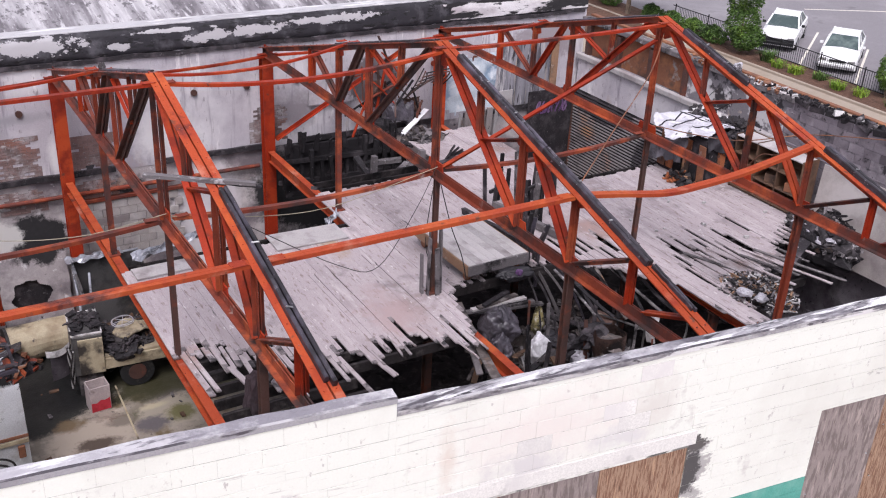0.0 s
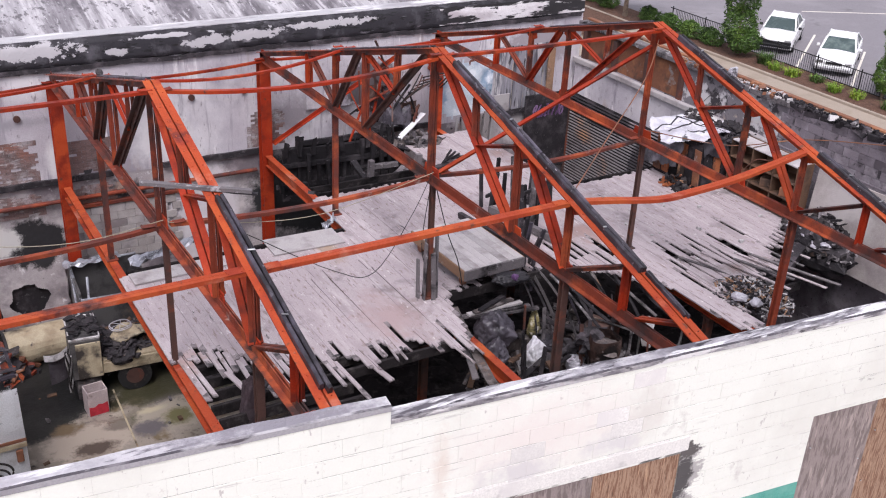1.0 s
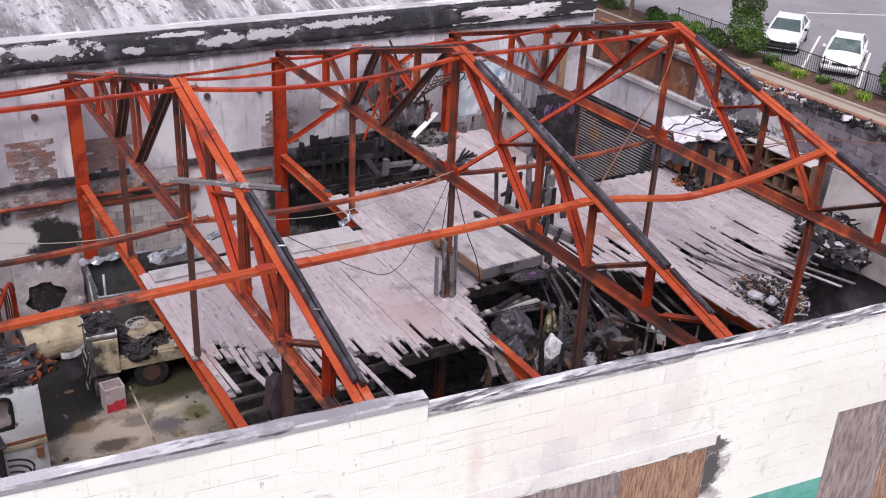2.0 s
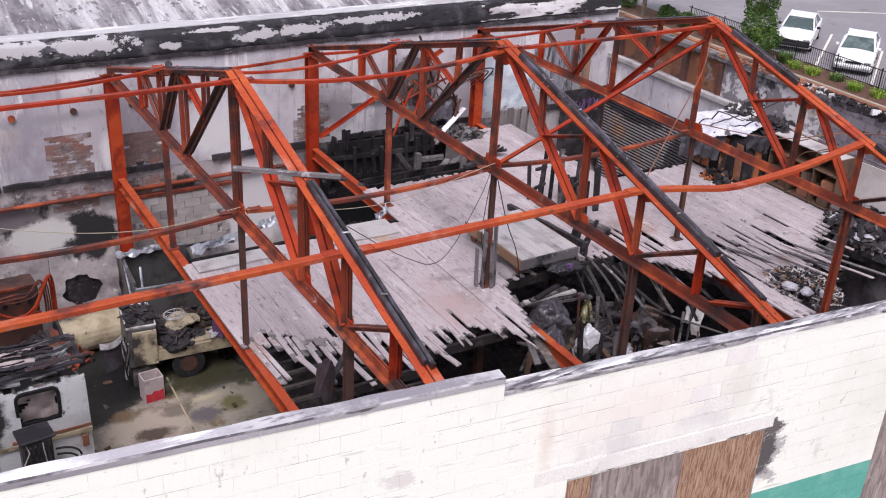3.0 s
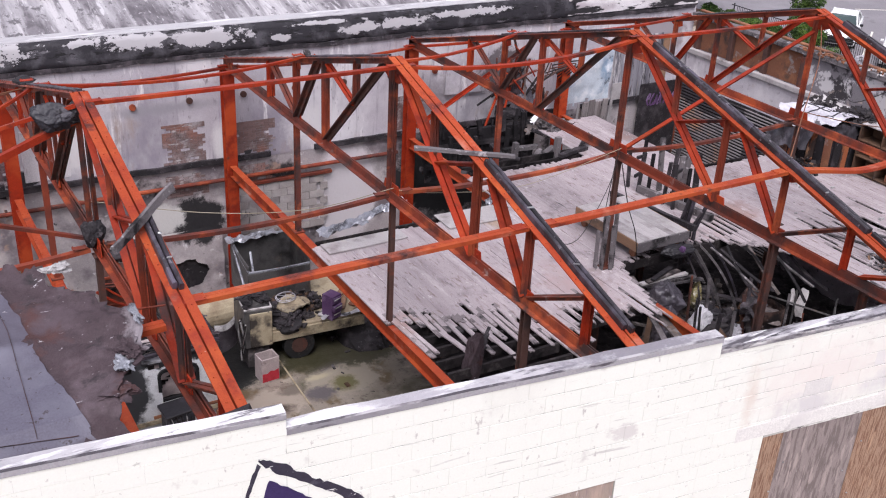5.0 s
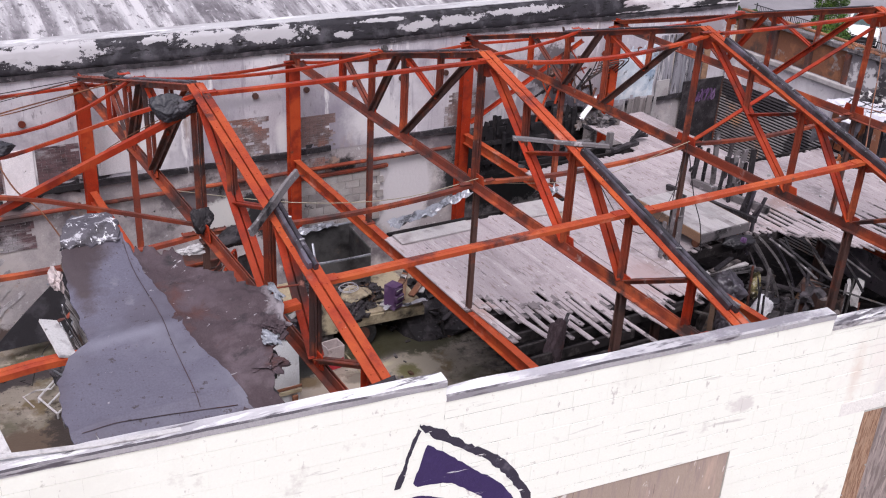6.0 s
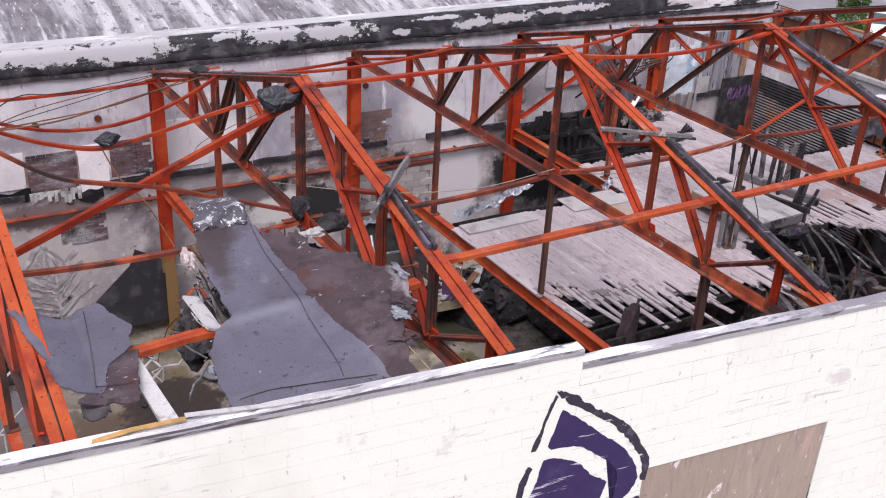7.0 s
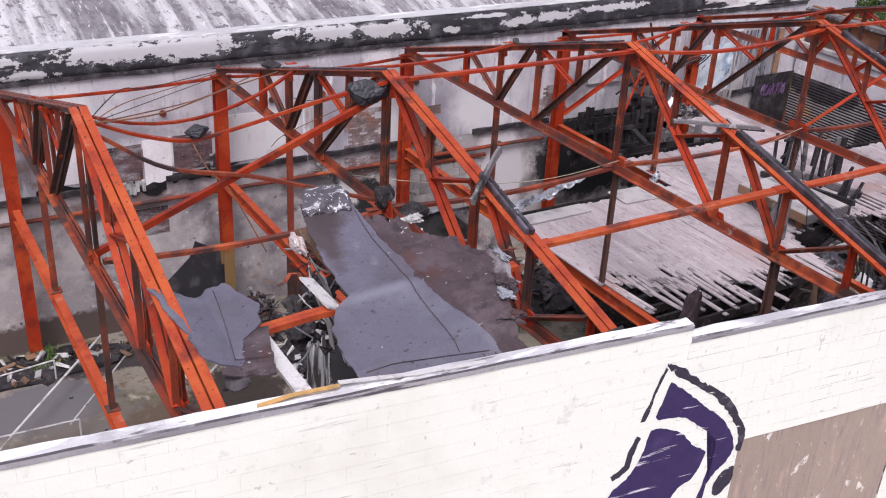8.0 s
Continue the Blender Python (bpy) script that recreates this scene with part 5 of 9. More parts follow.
def car(loc, rz, truck=False):
    t = thing("car", loc, "parked white older saloon car with dark bumper" if truck else "parked white saloon car with dark windows", "car", "parked cars", rz)
    L, Wd = 4.7, 0.88
    if truck:
        prof = [(0.0, 0.35, 0.64), (0.1, 0.25, 0.80), (0.6, 0.25, 0.86), (1.25, 0.25, 0.93), (3.4, 0.25, 0.98), (4.4, 0.27, 0.96), (4.55, 0.38, 0.84)]
        cab = [(1.2, 0.94), (1.9, 1.38), (3.1, 1.41), (3.75, 0.98)]
    else:
        prof = [(0.0, 0.32, 0.6), (0.12, 0.22, 0.72), (0.5, 0.2, 0.8), (1.25, 0.2, 0.93), (3.6, 0.2, 0.98), (4.5, 0.22, 0.95), (4.7, 0.35, 0.8)]
        cab = [(1.2, 0.92), (1.95, 1.38), (3.25, 1.40), (4.0, 0.97)]
    bm = bmesh.new()
    rings = []
    for i, (x, lo, hi) in enumerate(prof):
        w = Wd * (0.86 if i in (0, len(prof) - 1) else 0.97 if i in (1, len(prof) - 2) else 1.0)
        rings.append([bm.verts.new(p) for p in ((x, -w * 0.96, lo), (x, -w, (lo + hi) * 0.5), (x, -w * 0.96, hi - 0.06), (x, -w * 0.8, hi), (x, 0, hi + 0.03), (x, w * 0.8, hi), (x, w * 0.96, hi - 0.06), (x, w, (lo + hi) * 0.5), (x, w * 0.96, lo))])
    for r0, r1 in zip(rings, rings[1:]):
        for i in range(8):
            bm.faces.new((r0[i], r0[i + 1], r1[i + 1], r1[i]))
        bm.faces.new((r0[8], r0[0], r1[0], r1[8]))
    bm.faces.new(rings[0])
    bm.faces.new(rings[-1][::-1])
    bmesh.ops.recalc_face_normals(bm, faces=bm.faces)
    part("body", bm, CARWHITE, t, smooth=False)
    w0, w1 = Wd * 0.88, Wd * 0.70
    (x0, z0), (x1, z1), (x2, z2), (x3, z3) = cab
    bm = bmesh.new()
    P = [(x0, -w0, z0), (x1, -w1, z1), (x2, -w1, z2), (x3, -w0, z3), (x0, w0, z0), (x1, w1, z1), (x2, w1, z2), (x3, w0, z3)]
    v = [bm.verts.new(p) for p in P]
    for q in ((0, 1, 5, 4), (1, 2, 6, 5), (2, 3, 7, 6), (0, 3, 2, 1), (4, 5, 6, 7)):
        bm.faces.new([v[i] for i in q])
    bmesh.ops.recalc_face_normals(bm, faces=bm.faces)
    part("window_glass", bm, CARGLASS, t, "dark tinted glass")
    bm = bmesh.new()
    rs = [[bm.verts.new((x, s * w1 * 1.02, z)) for s in (-1, -0.5, 0.5, 1)] for x, z in ((x1 - 0.02, z1 + 0.0), (x1 + 0.15, z1 + 0.04), (x2 - 0.15, z2 + 0.04), (x2 + 0.03, z2))]
    for r0, r1 in zip(rs, rs[1:]):
        for i in range(3):
            bm.faces.new((r0[i], r1[i], r1[i + 1], r0[i + 1]))
    part("roof", bm, CARWHITE, t)
    for a, b in ((0, 1), (3, 2), (4, 5), (7, 6)):
        bm = bmesh.new()
        sweep(bm, [P[a], P[b]], rect(0.07, 0.06))
        part("pillar", bm, CARWHITE, t)
    for s, o in ((-1, 0), (1, 4)):
        m0, m1 = Vector(P[o]).lerp(Vector(P[o + 3]), 0.48), Vector(P[o + 1]).lerp(Vector(P[o + 2]), 0.42)
        bm = bmesh.new()
        sweep(bm, [m0, m1], rect(0.07, 0.05))
        part("pillar", bm, CARWHITE, t)
    for x in (0.85, prof[-1][0] - 0.95):
        for s in (-1, 1):
            bm = bmesh.new()
            sweep(bm, [(x, s * (Wd - 0.19), 0.31), (x, s * (Wd + 0.005), 0.31)], ring(0.31, 16), up=(0, 0, 1))
            wh = part("wheel", bm, RUBBER, t, "black tyre")
            bm = bmesh.new()
            sweep(bm, [(x, s * (Wd - 0.02), 0.31), (x, s * (Wd + 0.012), 0.31)], ring(0.18, 12), up=(0, 0, 1))
            part("rim", bm, CHROME, wh)
    for s in (-1, 1):
        bm = bmesh.new()
        box(bm, (0.05, s * 0.62, 0.62 if not truck else 0.66), (0.12, 0.3, 0.14), (0, 0, -8 * s), bevel=0.02)
        part("headlight", bm, CHROME, t, "clear headlight")
        bm = bmesh.new()
        box(bm, (x0 + 0.3, s * (Wd + 0.06), z0 + 0.1), (0.1, 0.16, 0.12), bevel=0.02)
        part("mirror", bm, BLACK if truck else CARWHITE, t)
    bm = bmesh.new()
    box(bm, (0.0, 0, 0.6 if not truck else 0.48), (0.1, 0.7 if not truck else 1.6, 0.1 if not truck else 0.3), bevel=0.01)
    part("grille", bm, BLACK, t, "dark grille")
    bm = bmesh.new()
    box(bm, (-0.03, 0, 0.42), (0.1, 1.6, 0.14), bevel=0.03)
    part("bumper", bm, BLACK if truck else CARWHITE, t)
    return t


car((35.15, 23.25, -0.1), 34.5)
car((35.45, 27.15, -0.1), 34.5, True)
car((35.0, 19.6, -0.1), 34.5)

# ---- painted shapes on the street wall ----
def wall_patch(name, pts, depth, mat, label, rough=0.0, seed=1):
    """A flat painted shape on the street wall, in wall coordinates (along, up)."""
    rng = random.Random(seed)
    dense = []
    for (a, b), (c, d) in zip(pts, pts[1:] + pts[:1]):
        n = max(1, int(math.hypot(c - a, d - b) / 0.035))
        for i in range(n):
            k = i / n
            dense.append((a + (c - a) * k + rng.uniform(-rough, rough), b + (d - b) * k + rng.uniform(-rough, rough)))
    bm = bmesh.new()
    f = bm.faces.new([bm.verts.new((a, -0.0135 - depth, b)) for a, b in dense])
    bmesh.ops.triangulate(bm, faces=[f])
    bmesh.ops.recalc_face_normals(bm, faces=bm.faces)
    for f in bm.faces:
        if f.normal.y > 0:
            f.normal_flip()
    return part(name, bm, mat, wall_s, label)


def arch(pts, n=6):
    """A smooth line through the points."""
    P = [Vector((*p, 0)) for p in pts]
    out = []
    for i in range(len(P) - 1):
        a, b, c, d = P[max(i - 1, 0)], P[i], P[i + 1], P[min(i + 2, len(P) - 1)]
        for k in range(n):
            t = k / n
            v = 0.5 * (2 * b + (c - a) * t + (2 * a - 5 * b + 4 * c - d) * t * t + (3 * b - 3 * c + d - a) * t ** 3)
            out.append((v.x, v.y))
    return out + [tuple(pts[-1])]


wall_patch("mural_stroke", arch([(-4.857, 7.212), (-4.662, 7.134), (-4.262, 6.822), (-3.96, 6.607), (-3.745, 6.334), (-3.569, 6.002), (-3.589, 5.759)]) + arch([(-3.657, 5.778), (-3.667, 6.032), (-3.843, 6.315), (-4.038, 6.539), (-4.33, 6.783), (-4.623, 6.988), (-4.779, 7.105)]), 0.003, MURAL_EDGE, "dark brushed stroke of a painted mural", 0.014, 2)
wall_patch("mural_stroke", arch([(-4.857, 7.173), (-4.955, 6.929), (-4.994, 6.763), (-5.052, 6.627), (-5.082, 6.51)]) + arch([(-5.023, 6.51), (-4.974, 6.656), (-4.926, 6.89), (-4.828, 7.144)]), 0.003, MURAL_EDGE, "dark brushed stroke of a painted mural", 0.006, 3)
wall_patch("mural_stroke", arch([(-5.092, 6.344), (-5.17, 6.168), (-5.209, 5.973), (-5.374, 5.856)]) + arch([(-5.335, 5.788), (-5.15, 5.895), (-5.101, 6.11), (-5.043, 6.285)]), 0.003, MURAL_EDGE, "dark brushed stroke of a painted mural", 0.008, 4)
wall_patch("mural_crescent", arch([(-4.76, 6.959), (-4.506, 6.773), (-4.243, 6.539), (-3.969, 6.305), (-3.774, 6.061), (-3.696, 5.798), (-3.765, 5.641), (-3.901, 5.505), (-3.999, 5.329), (-4.018, 4.978)]) + arch([(-4.126, 5.036), (-4.057, 5.388), (-3.989, 5.71), (-3.969, 5.934), (-4.067, 6.1), (-4.321, 6.305), (-4.526, 6.451), (-4.867, 6.51), (-4.828, 6.715)]), 0.003, MURAL, "deep purple crescent of a painted mural", 0.009, 5)
wall_patch("mural_field", arch([(-4.916, 6.373), (-4.75, 6.354), (-4.477, 6.217), (-4.291, 6.002), (-4.106, 5.885), (-4.126, 5.759), (-4.204, 5.544), (-4.428, 5.397), (-4.545, 5.095)]) + arch([(-5.472, 5.095), (-5.404, 5.485), (-5.267, 5.69), (-5.101, 5.827), (-4.974, 6.12)]), 0.003, MURAL, "deep purple field of a painted mural", 0.009, 6)
wall_patch("mural_loop", arch([(-3.628, 5.554), (-3.608, 5.388), (-3.667, 5.261), (-3.794, 5.154), (-3.882, 5.222), (-3.852, 5.417), (-3.755, 5.534)]), 0.003, MURAL_EDGE, "small dark loop of a painted mural", 0.008, 7)
# ---- boards over the street windows ----
for k, (a, b, c, d) in enumerate(WINS):
    w = thing("boarded_window", ((a + b) / 2 * math.cos(radians(NW_TURN)), WALL0 + (a + b) / 2 * math.sin(radians(NW_TURN)), c), "window opening boarded over with weathered plywood", "window", "boarded windows", NW_TURN)
    sheets = ((0.0, 0.5, PLY), (0.5, 1.0, PLY)) if k == 0 else ((0.0, 0.12, PLY_BROWN), (0.12, 0.573, PLY_GREY), (0.573, 1.0, PLY_BROWN)) if k == 1 else ((0.0, 0.5, PLY_GREY), (0.5, 1.0, PLY_BROWN))
    for i, (p0, p1, m) in enumerate(sheets):
        x0, pw = -(b - a) / 2 + (b - a) * p0, (b - a) * (p1 - p0)
        bm = bmesh.new()
        box(bm, (x0 + pw / 2, 0.012 + 0.004 * (i % 2), (d - c) / 2 - 0.02), (pw - 0.006, 0.02, d - c + 0.06), bevel=0.003)
        part("plywood_sheet", bm, m, w)
        for q in range(6):
            bm = bmesh.new()
            studs(bm, [Vector((x0 + pw * (0.08 if q % 2 else 0.92), -0.002, 0.3 + q * 0.4))], 0.014, 0.01)
            part("screw_head", bm, CHROME, w)
    if k == 1:
        bm = bmesh.new()
        box(bm, (-0.16, 0.0095, d - c + 0.125), (b - a + 0.5, 0.05, 0.19), bevel=0.004)
        part("lintel", bm, WHITE_GREY, w, "white painted lintel")
    bm = bmesh.new()
    box(bm, (0, 0.15, (d - c) / 2), (b - a, 0.02, d - c))
    part("backing", bm, CHAR, w)

# ---- charred nailers and loose boards on the trusses ----
def nailer(x, ya, yb, seed, thin=1.0, off=0.028, wide=0.72):
    rng = random.Random(seed)
    t = thing("roof_nailer", (x, 0, 0), "charred black timber nailer bolted along a truss", "timber", "roof nailers")
    n = max(1, int(abs(yb - ya) / 1.7))
    ys = linspace(ya, yb, n + 1)
    for i in range(n):
        for s in (-1, 1):
            bm = bmesh.new()
            m = 14
            y0, y1 = ys[i] - 0.01, ys[i + 1] + rng.uniform(-0.02, 0.06)
            pts = [(off + s * 0.046 * wide + 0.004 * rng.uniform(-1, 1), y0 + (y1 - y0) * j / (m - 1), top_z(y0 + (y1 - y0) * j / (m - 1)) + 0.052 * thin + rng.uniform(-0.005, 0.005)) for j in range(m)]
            sweep(bm, pts, [(a * wide, b * thin) for a, b in ((-0.037, -0.05), (0.037, -0.05), (0.036, 0.028), (0.018, 0.042), (-0.022, 0.042), (-0.037, 0.026))])
            bmesh.ops.recalc_face_normals(bm, faces=bm.faces)
            part("charred_board", bm, NAIL, t)
        for c in linspace(ys[i], ys[i + 1], 4)[1:3] if thin == 1.0 else ():
            bm = bmesh.new()
            box(bm, (off + rng.uniform(-0.05, 0.05), c, top_z(c) + 0.1), (rng.uniform(0.04, 0.1), 0.03, 0.018), (rng.uniform(-20, 5), rng.uniform(-15, 15), rng.uniform(-30, 30)), bevel=0.004)
            part("bolt_plate", bm, CHROME, t, "pale bolt plate")
    return t


nailer(4.7, 6.85, 1.95, 1)
nailer(4.7, 1.95, 1.12, 10, 0.6, 0.075, 0.4)
nailer(0.0, 4.72, 1.5, 2)
nailer(9.42, 6.8, 5.1, 3)
nailer(9.42, 3.3, 1.4, 4)
nailer(-4.64, 4.8, 3.6, 5)
nailer(9.42, 7.6, 10.6, 6, 0.3)
nailer(4.7, 7.6, 11.4, 7, 0.3)
nailer(0.0, 7.7, 10.8, 8, 0.3)
nailer(-4.7, 7.6, 11.6, 9, 0.3)


def loose_board(p, q, w, h, mat, label, name="loose_board", group="loose boards", up=(0, 0, 1), bend=0.0):
    a, b = Vector(p), Vector(q)
    t = thing(name, p, label, "board", group)
    bm = bmesh.new()
    rng = random.Random(int(abs(a.x * 97 + a.y * 31 + b.z * 7) * 10))
    pts = [v - a for v in curve(a, b, bend, 7)]
    sweep(bm, [v + Vector((rng.uniform(-1, 1), rng.uniform(-1, 1), rng.uniform(-1, 1))) * min(w, h) * 0.12 for v in pts], rect(w, h), up)
    for v in bm.verts:
        v.co += Vector((rng.uniform(-1, 1), rng.uniform(-1, 1), rng.uniform(-1, 1))) * min(w, h) * 0.08
    part("timber", bm, mat, t)
    return t


loose_board((-0.78, 5.32, 7.86), (0.45, 4.67, 7.78), 0.085, 0.045, ASH, "ash grey burnt board lying across a truss")
loose_board((-0.2, 5.05, 7.80), (0.5, 4.62, 7.75), 0.05, 0.03, CHAR, "charred black lath lying across a truss")
loose_board((-5.13, 4.22, 7.70), (-4.22, 5.0, 8.02), 0.10, 0.045, ASH, "ash grey burnt board leaning over a truss", up=(1, 0, 0.3))
loose_board((-4.9, 4.5, 7.70), (-4.55, 4.75, 7.9), 0.12, 0.04, CHAR, "charred board leaning over a truss", up=(1, 0, 0.3))
loose_board((-5.5, 2.1, 6.55), (-4.5, 1.75, 6.95), 0.16, 0.12, CHAR, "charred timber end resting behind the street wall")


def charred_lump(c, s, seed, label="charred lump of melted roofing", mat=None):
    bm = bmesh.new()
    bag(bm, [q * 1.2 for q in s], seed)
    ob = solo("charred_lump", bm, mat or CHAR, label, "debris", "charred lumps", smooth=True)
    ob.matrix_basis = Matrix.Translation(c)
    return ob


charred_lump((-5.02, 7.45, 8.15), (0.25, 0.2, 0.19), 1, "black melted roofing hanging on a purlin", MELT)
charred_lump((-4.8, 7.4, 8.2), (0.13, 0.12, 0.15), 6, "black melted roofing hanging on a purlin")
charred_lump((-7.03, 9.5, 7.14), (0.21, 0.14, 0.11), 2, "black melted roofing draped on a purlin", MELT)
charred_lump((-4.72, 7.42, 6.42), (0.16, 0.18, 0.24), 3, "black melted roofing on a truss joint")
charred_lump((-4.35, 7.1, 6.22), (0.26, 0.2, 0.16), 4, "black melted roofing on a truss joint")
charred_lump((-4.68, 12.2, 7.24), (0.2, 0.24, 0.06), 5, "flap of melted roofing on a truss")
charred_lump((0.05, 10.9, 7.6), (0.07, 0.07, 0.09), 8, "pale burnt knob on a truss", ASH)

# ---- hanging wires and ropes ----
def wire(pts, r, mat, label, name="cable"):
    t = thing(name, pts[0], label, "cable", "loose cables")
    bm = bmesh.new()
    a = Vector(pts[0])
    dense = []
    P = [Vector(p) for p in pts]
    for i in range(len(P) - 1):
        for k in range(6):
            q, b, c, d = P[max(i - 1, 0)], P[i], P[i + 1], P[min(i + 2, len(P) - 1)]
            s = k / 6
            dense.append(0.5 * (2 * b + (c - q) * s + (2 * q - 5 * b + 4 * c - d) * s * s + (3 * b - 3 * c + d - q) * s ** 3) - a)
    dense.append(P[-1] - a)
    sweep(bm, dense, ring(r, 6))
    part("strand", bm, mat, t)
    return t


wire([(0.0, 7.3, 6.35), (-1.2, 8.0, 5.9), (-2.6, 9.2, 5.6), (-4.6, 10.5, 5.7)], 0.007, ROPE, "pale rope slung between two trusses")
wire([(0.05, 7.3, 6.3), (1.0, 7.4, 6.05), (2.6, 7.3, 5.95), (4.65, 7.25, 6.35)], 0.006, ROPE, "thin pale cable slung between two trusses")
wire([(9.42, 7.3, 8.2), (8.2, 6.2, 7.9), (6.2, 4.7, 7.6), (4.75, 3.6, 7.4)], 0.010, RUSTY, "rusty cable strung from ridge to purlin")
wire([(9.45, 7.3, 6.4), (11.0, 6.6, 6.1), (12.5, 6.0, 6.2), (14.1, 5.2, 6.1)], 0.010, RUSTY, "rusty cable slung to the end wall")
wire([(9.4, 3.6, 7.3), (9.9, 4.6, 6.7), (10.6, 5.6, 6.2), (11.2, 6.6, 5.2)], 0.01, RUSTY, "thin rusty cable hanging from a truss")
wire([(4.7, 7.3, 6.2), (4.95, 7.2, 5.2), (5.15, 7.1, 4.6), (5.3, 7.1, 3.95)], 0.01, CABLE, "dark cable hanging beside a post")
wire([(4.7, 7.4, 6.1), (4.5, 7.3, 5.0), (4.75, 7.5, 4.3)], 0.008, CABLE, "dark cable hanging beside a post")
wire([(-9.3, 7.1, 8.35), (-8.0, 8.0, 8.05), (-6.4, 10.0, 7.6), (-4.75, 11.6, 7.3)], 0.012, RUSTY, "thin rusty wire slung between two trusses")
wire([(-9.3, 7.2, 8.3), (-8.2, 8.5, 7.9), (-6.6, 10.6, 7.3), (-4.8, 13.0, 6.8)], 0.010, RUSTY, "thin rusty wire slung between two trusses")
wire([(-7.15, 9.5, 7.04), (-6.95, 9.3, 6.55), (-6.6, 9.2, 6.1), (-6.1, 9.0, 5.0)], 0.012, RUSTY, "frayed orange cord hanging from a purlin")
wire([(-4.75, 3.7, 7.2), (-5.2, 4.2, 7.0), (-5.6, 4.6, 7.15)], 0.012, STEEL_SOOT, "bent rusty rod beside the roof sheet")

for k, (pts, r) in enumerate((([(-9.3, 7.0, 8.3), (-8.4, 8.6, 8.25), (-7.2, 11.5, 7.3), (-4.75, 15.0, 6.35)], 0.008), ([(-9.3, 7.1, 8.25), (-8.0, 10.2, 7.5), (-6.4, 12.6, 6.9), (-4.75, 15.1, 6.3)], 0.008), ([(-9.3, 7.0, 8.35), (-7.6, 9.9, 7.6), (-6.0, 12.0, 7.15), (-4.8, 13.6, 6.8)], 0.006), ([(-4.95, 7.4, 8.15), (-5.4, 8.4, 7.5), (-5.6, 9.4, 6.9), (-5.5, 10.2, 6.4)], 0.006), ([(-4.9, 7.35, 8.2), (-4.6, 8.6, 7.75), (-4.65, 10.0, 7.2), (-4.7, 11.2, 6.9)], 0.006))):
    wire(pts, r, RUSTY if k % 2 else CABLE, "thin slack wire strung under the burnt roof")
wire([(4.7, 7.35, 6.35), (3.9, 6.6, 6.0), (3.0, 6.2, 5.3), (2.2, 6.0, 5.6), (0.3, 4.6, 7.25)], 0.006, CABLE, "thin dark cable slung over the deck")
wire([(12.9, 9.0, 6.25), (11.4, 7.9, 6.5), (9.9, 6.5, 6.8), (9.42, 5.2, 7.6)], 0.008, CABLE, "thin dark cable slung to the end wall")

# ---- fallen roof sheets ----
def along(pts, v):
    """A point on a broken line, v from 0 to 1 over its legs."""
    q = v * (len(pts) - 1)
    k = min(int(q), len(pts) - 2)
    return Vector(pts[k]).lerp(Vector(pts[k + 1]), q - k)


def felt(t, name, left, right, zfun, mat, label="", off=0.0, rag=0.035, n=(44, 70), thick=0.022, curl=0.0):
    """A torn sheet between a left and a right edge line, near end first."""
    bm = bmesh.new()

    def place(u, v):
        p = along(left, v).lerp(along(right, v), u)
        e = 1 - min(1, 5 * min(u, 1 - u))
        g = 1 - min(1, 8 * min(v, 1 - v))
        x = p.x + e * rag * (noise.noise(Vector((p.y * 5, u * 3, 1))) + 0.7 * noise.noise(Vector((p.y * 17, u * 3, 2))))
        y = p.y + g * rag * 1.6 * (noise.noise(Vector((p.x * 5, v * 3, 3))) + 0.7 * noise.noise(Vector((p.x * 17, v * 3, 4))))
        return (x, y, zfun(x, y) + off + 0.02 * e * noise.noise(Vector((p.y * 6, u * 4, 9))) + curl * max(0, v - 0.88) * 4 * (0.6 + noise.noise(Vector((u * 5, 0, 3)))))

    sheet(bm, linspace(0, 1, n[0]), linspace(0, 1, n[1]), place, thick)
    bmesh.ops.recalc_face_normals(bm, faces=bm.faces)
    return part(name, bm, mat, t, label, smooth=False)


def seam(t, pts, zfun):
    bm = bmesh.new()
    sweep(bm, [(x, y, zfun(x, y) + 0.013) for x, y in arch(pts)], rect(0.007, 0.006))
    part("felt_seam", bm, MEMBRANE_BACK, t)


def z_big(x, y):
    z = 6.90 + 0.145 * (y - 2.3) + 0.11 * max(0, y - 3.75) + 0.04 * max(0, y - 4.6)
    z += 0.05 * math.exp(-((y - 3.62) / 0.16) ** 2) + 0.03 * noise.noise(Vector((x * 1.3, y * 1.3, 4))) + 0.012 * noise.noise(Vector((x * 4, y * 4, 4)))
    z -= 0.12 * max(0, -7.25 - x) - 0.20 * max(0, x + 6.0)
    if y < 2.45:
        z -= (2.45 - y) * 0.5
    return z


t = thing("fallen_roof_sheet", (0, 0, 0), "large torn grey roofing felt sheet draped over a purlin", "roofing", "fallen roof sheets")
LEFT = [(-7.62, 1.95, 0), (-7.6, 2.35, 0), (-7.6, 2.75, 0), (-7.55, 3.2, 0), (-7.38, 3.47, 0), (-7.12, 3.64, 0), (-7.14, 3.9, 0), (-7.14, 4.41, 0), (-7.1, 4.88, 0), (-7.03, 5.3, 0)]
MID = [(-5.85, 1.8, 0), (-5.9, 2.3, 0), (-6.0, 2.8, 0), (-6.1, 3.2, 0), (-6.14, 3.5, 0), (-6.16, 3.9, 0), (-6.24, 4.3, 0), (-6.3, 4.6, 0), (-6.34, 4.9, 0), (-6.36, 5.25, 0)]
felt(t, "felt", LEFT, MID, z_big, MEMBRANE, curl=0.10)
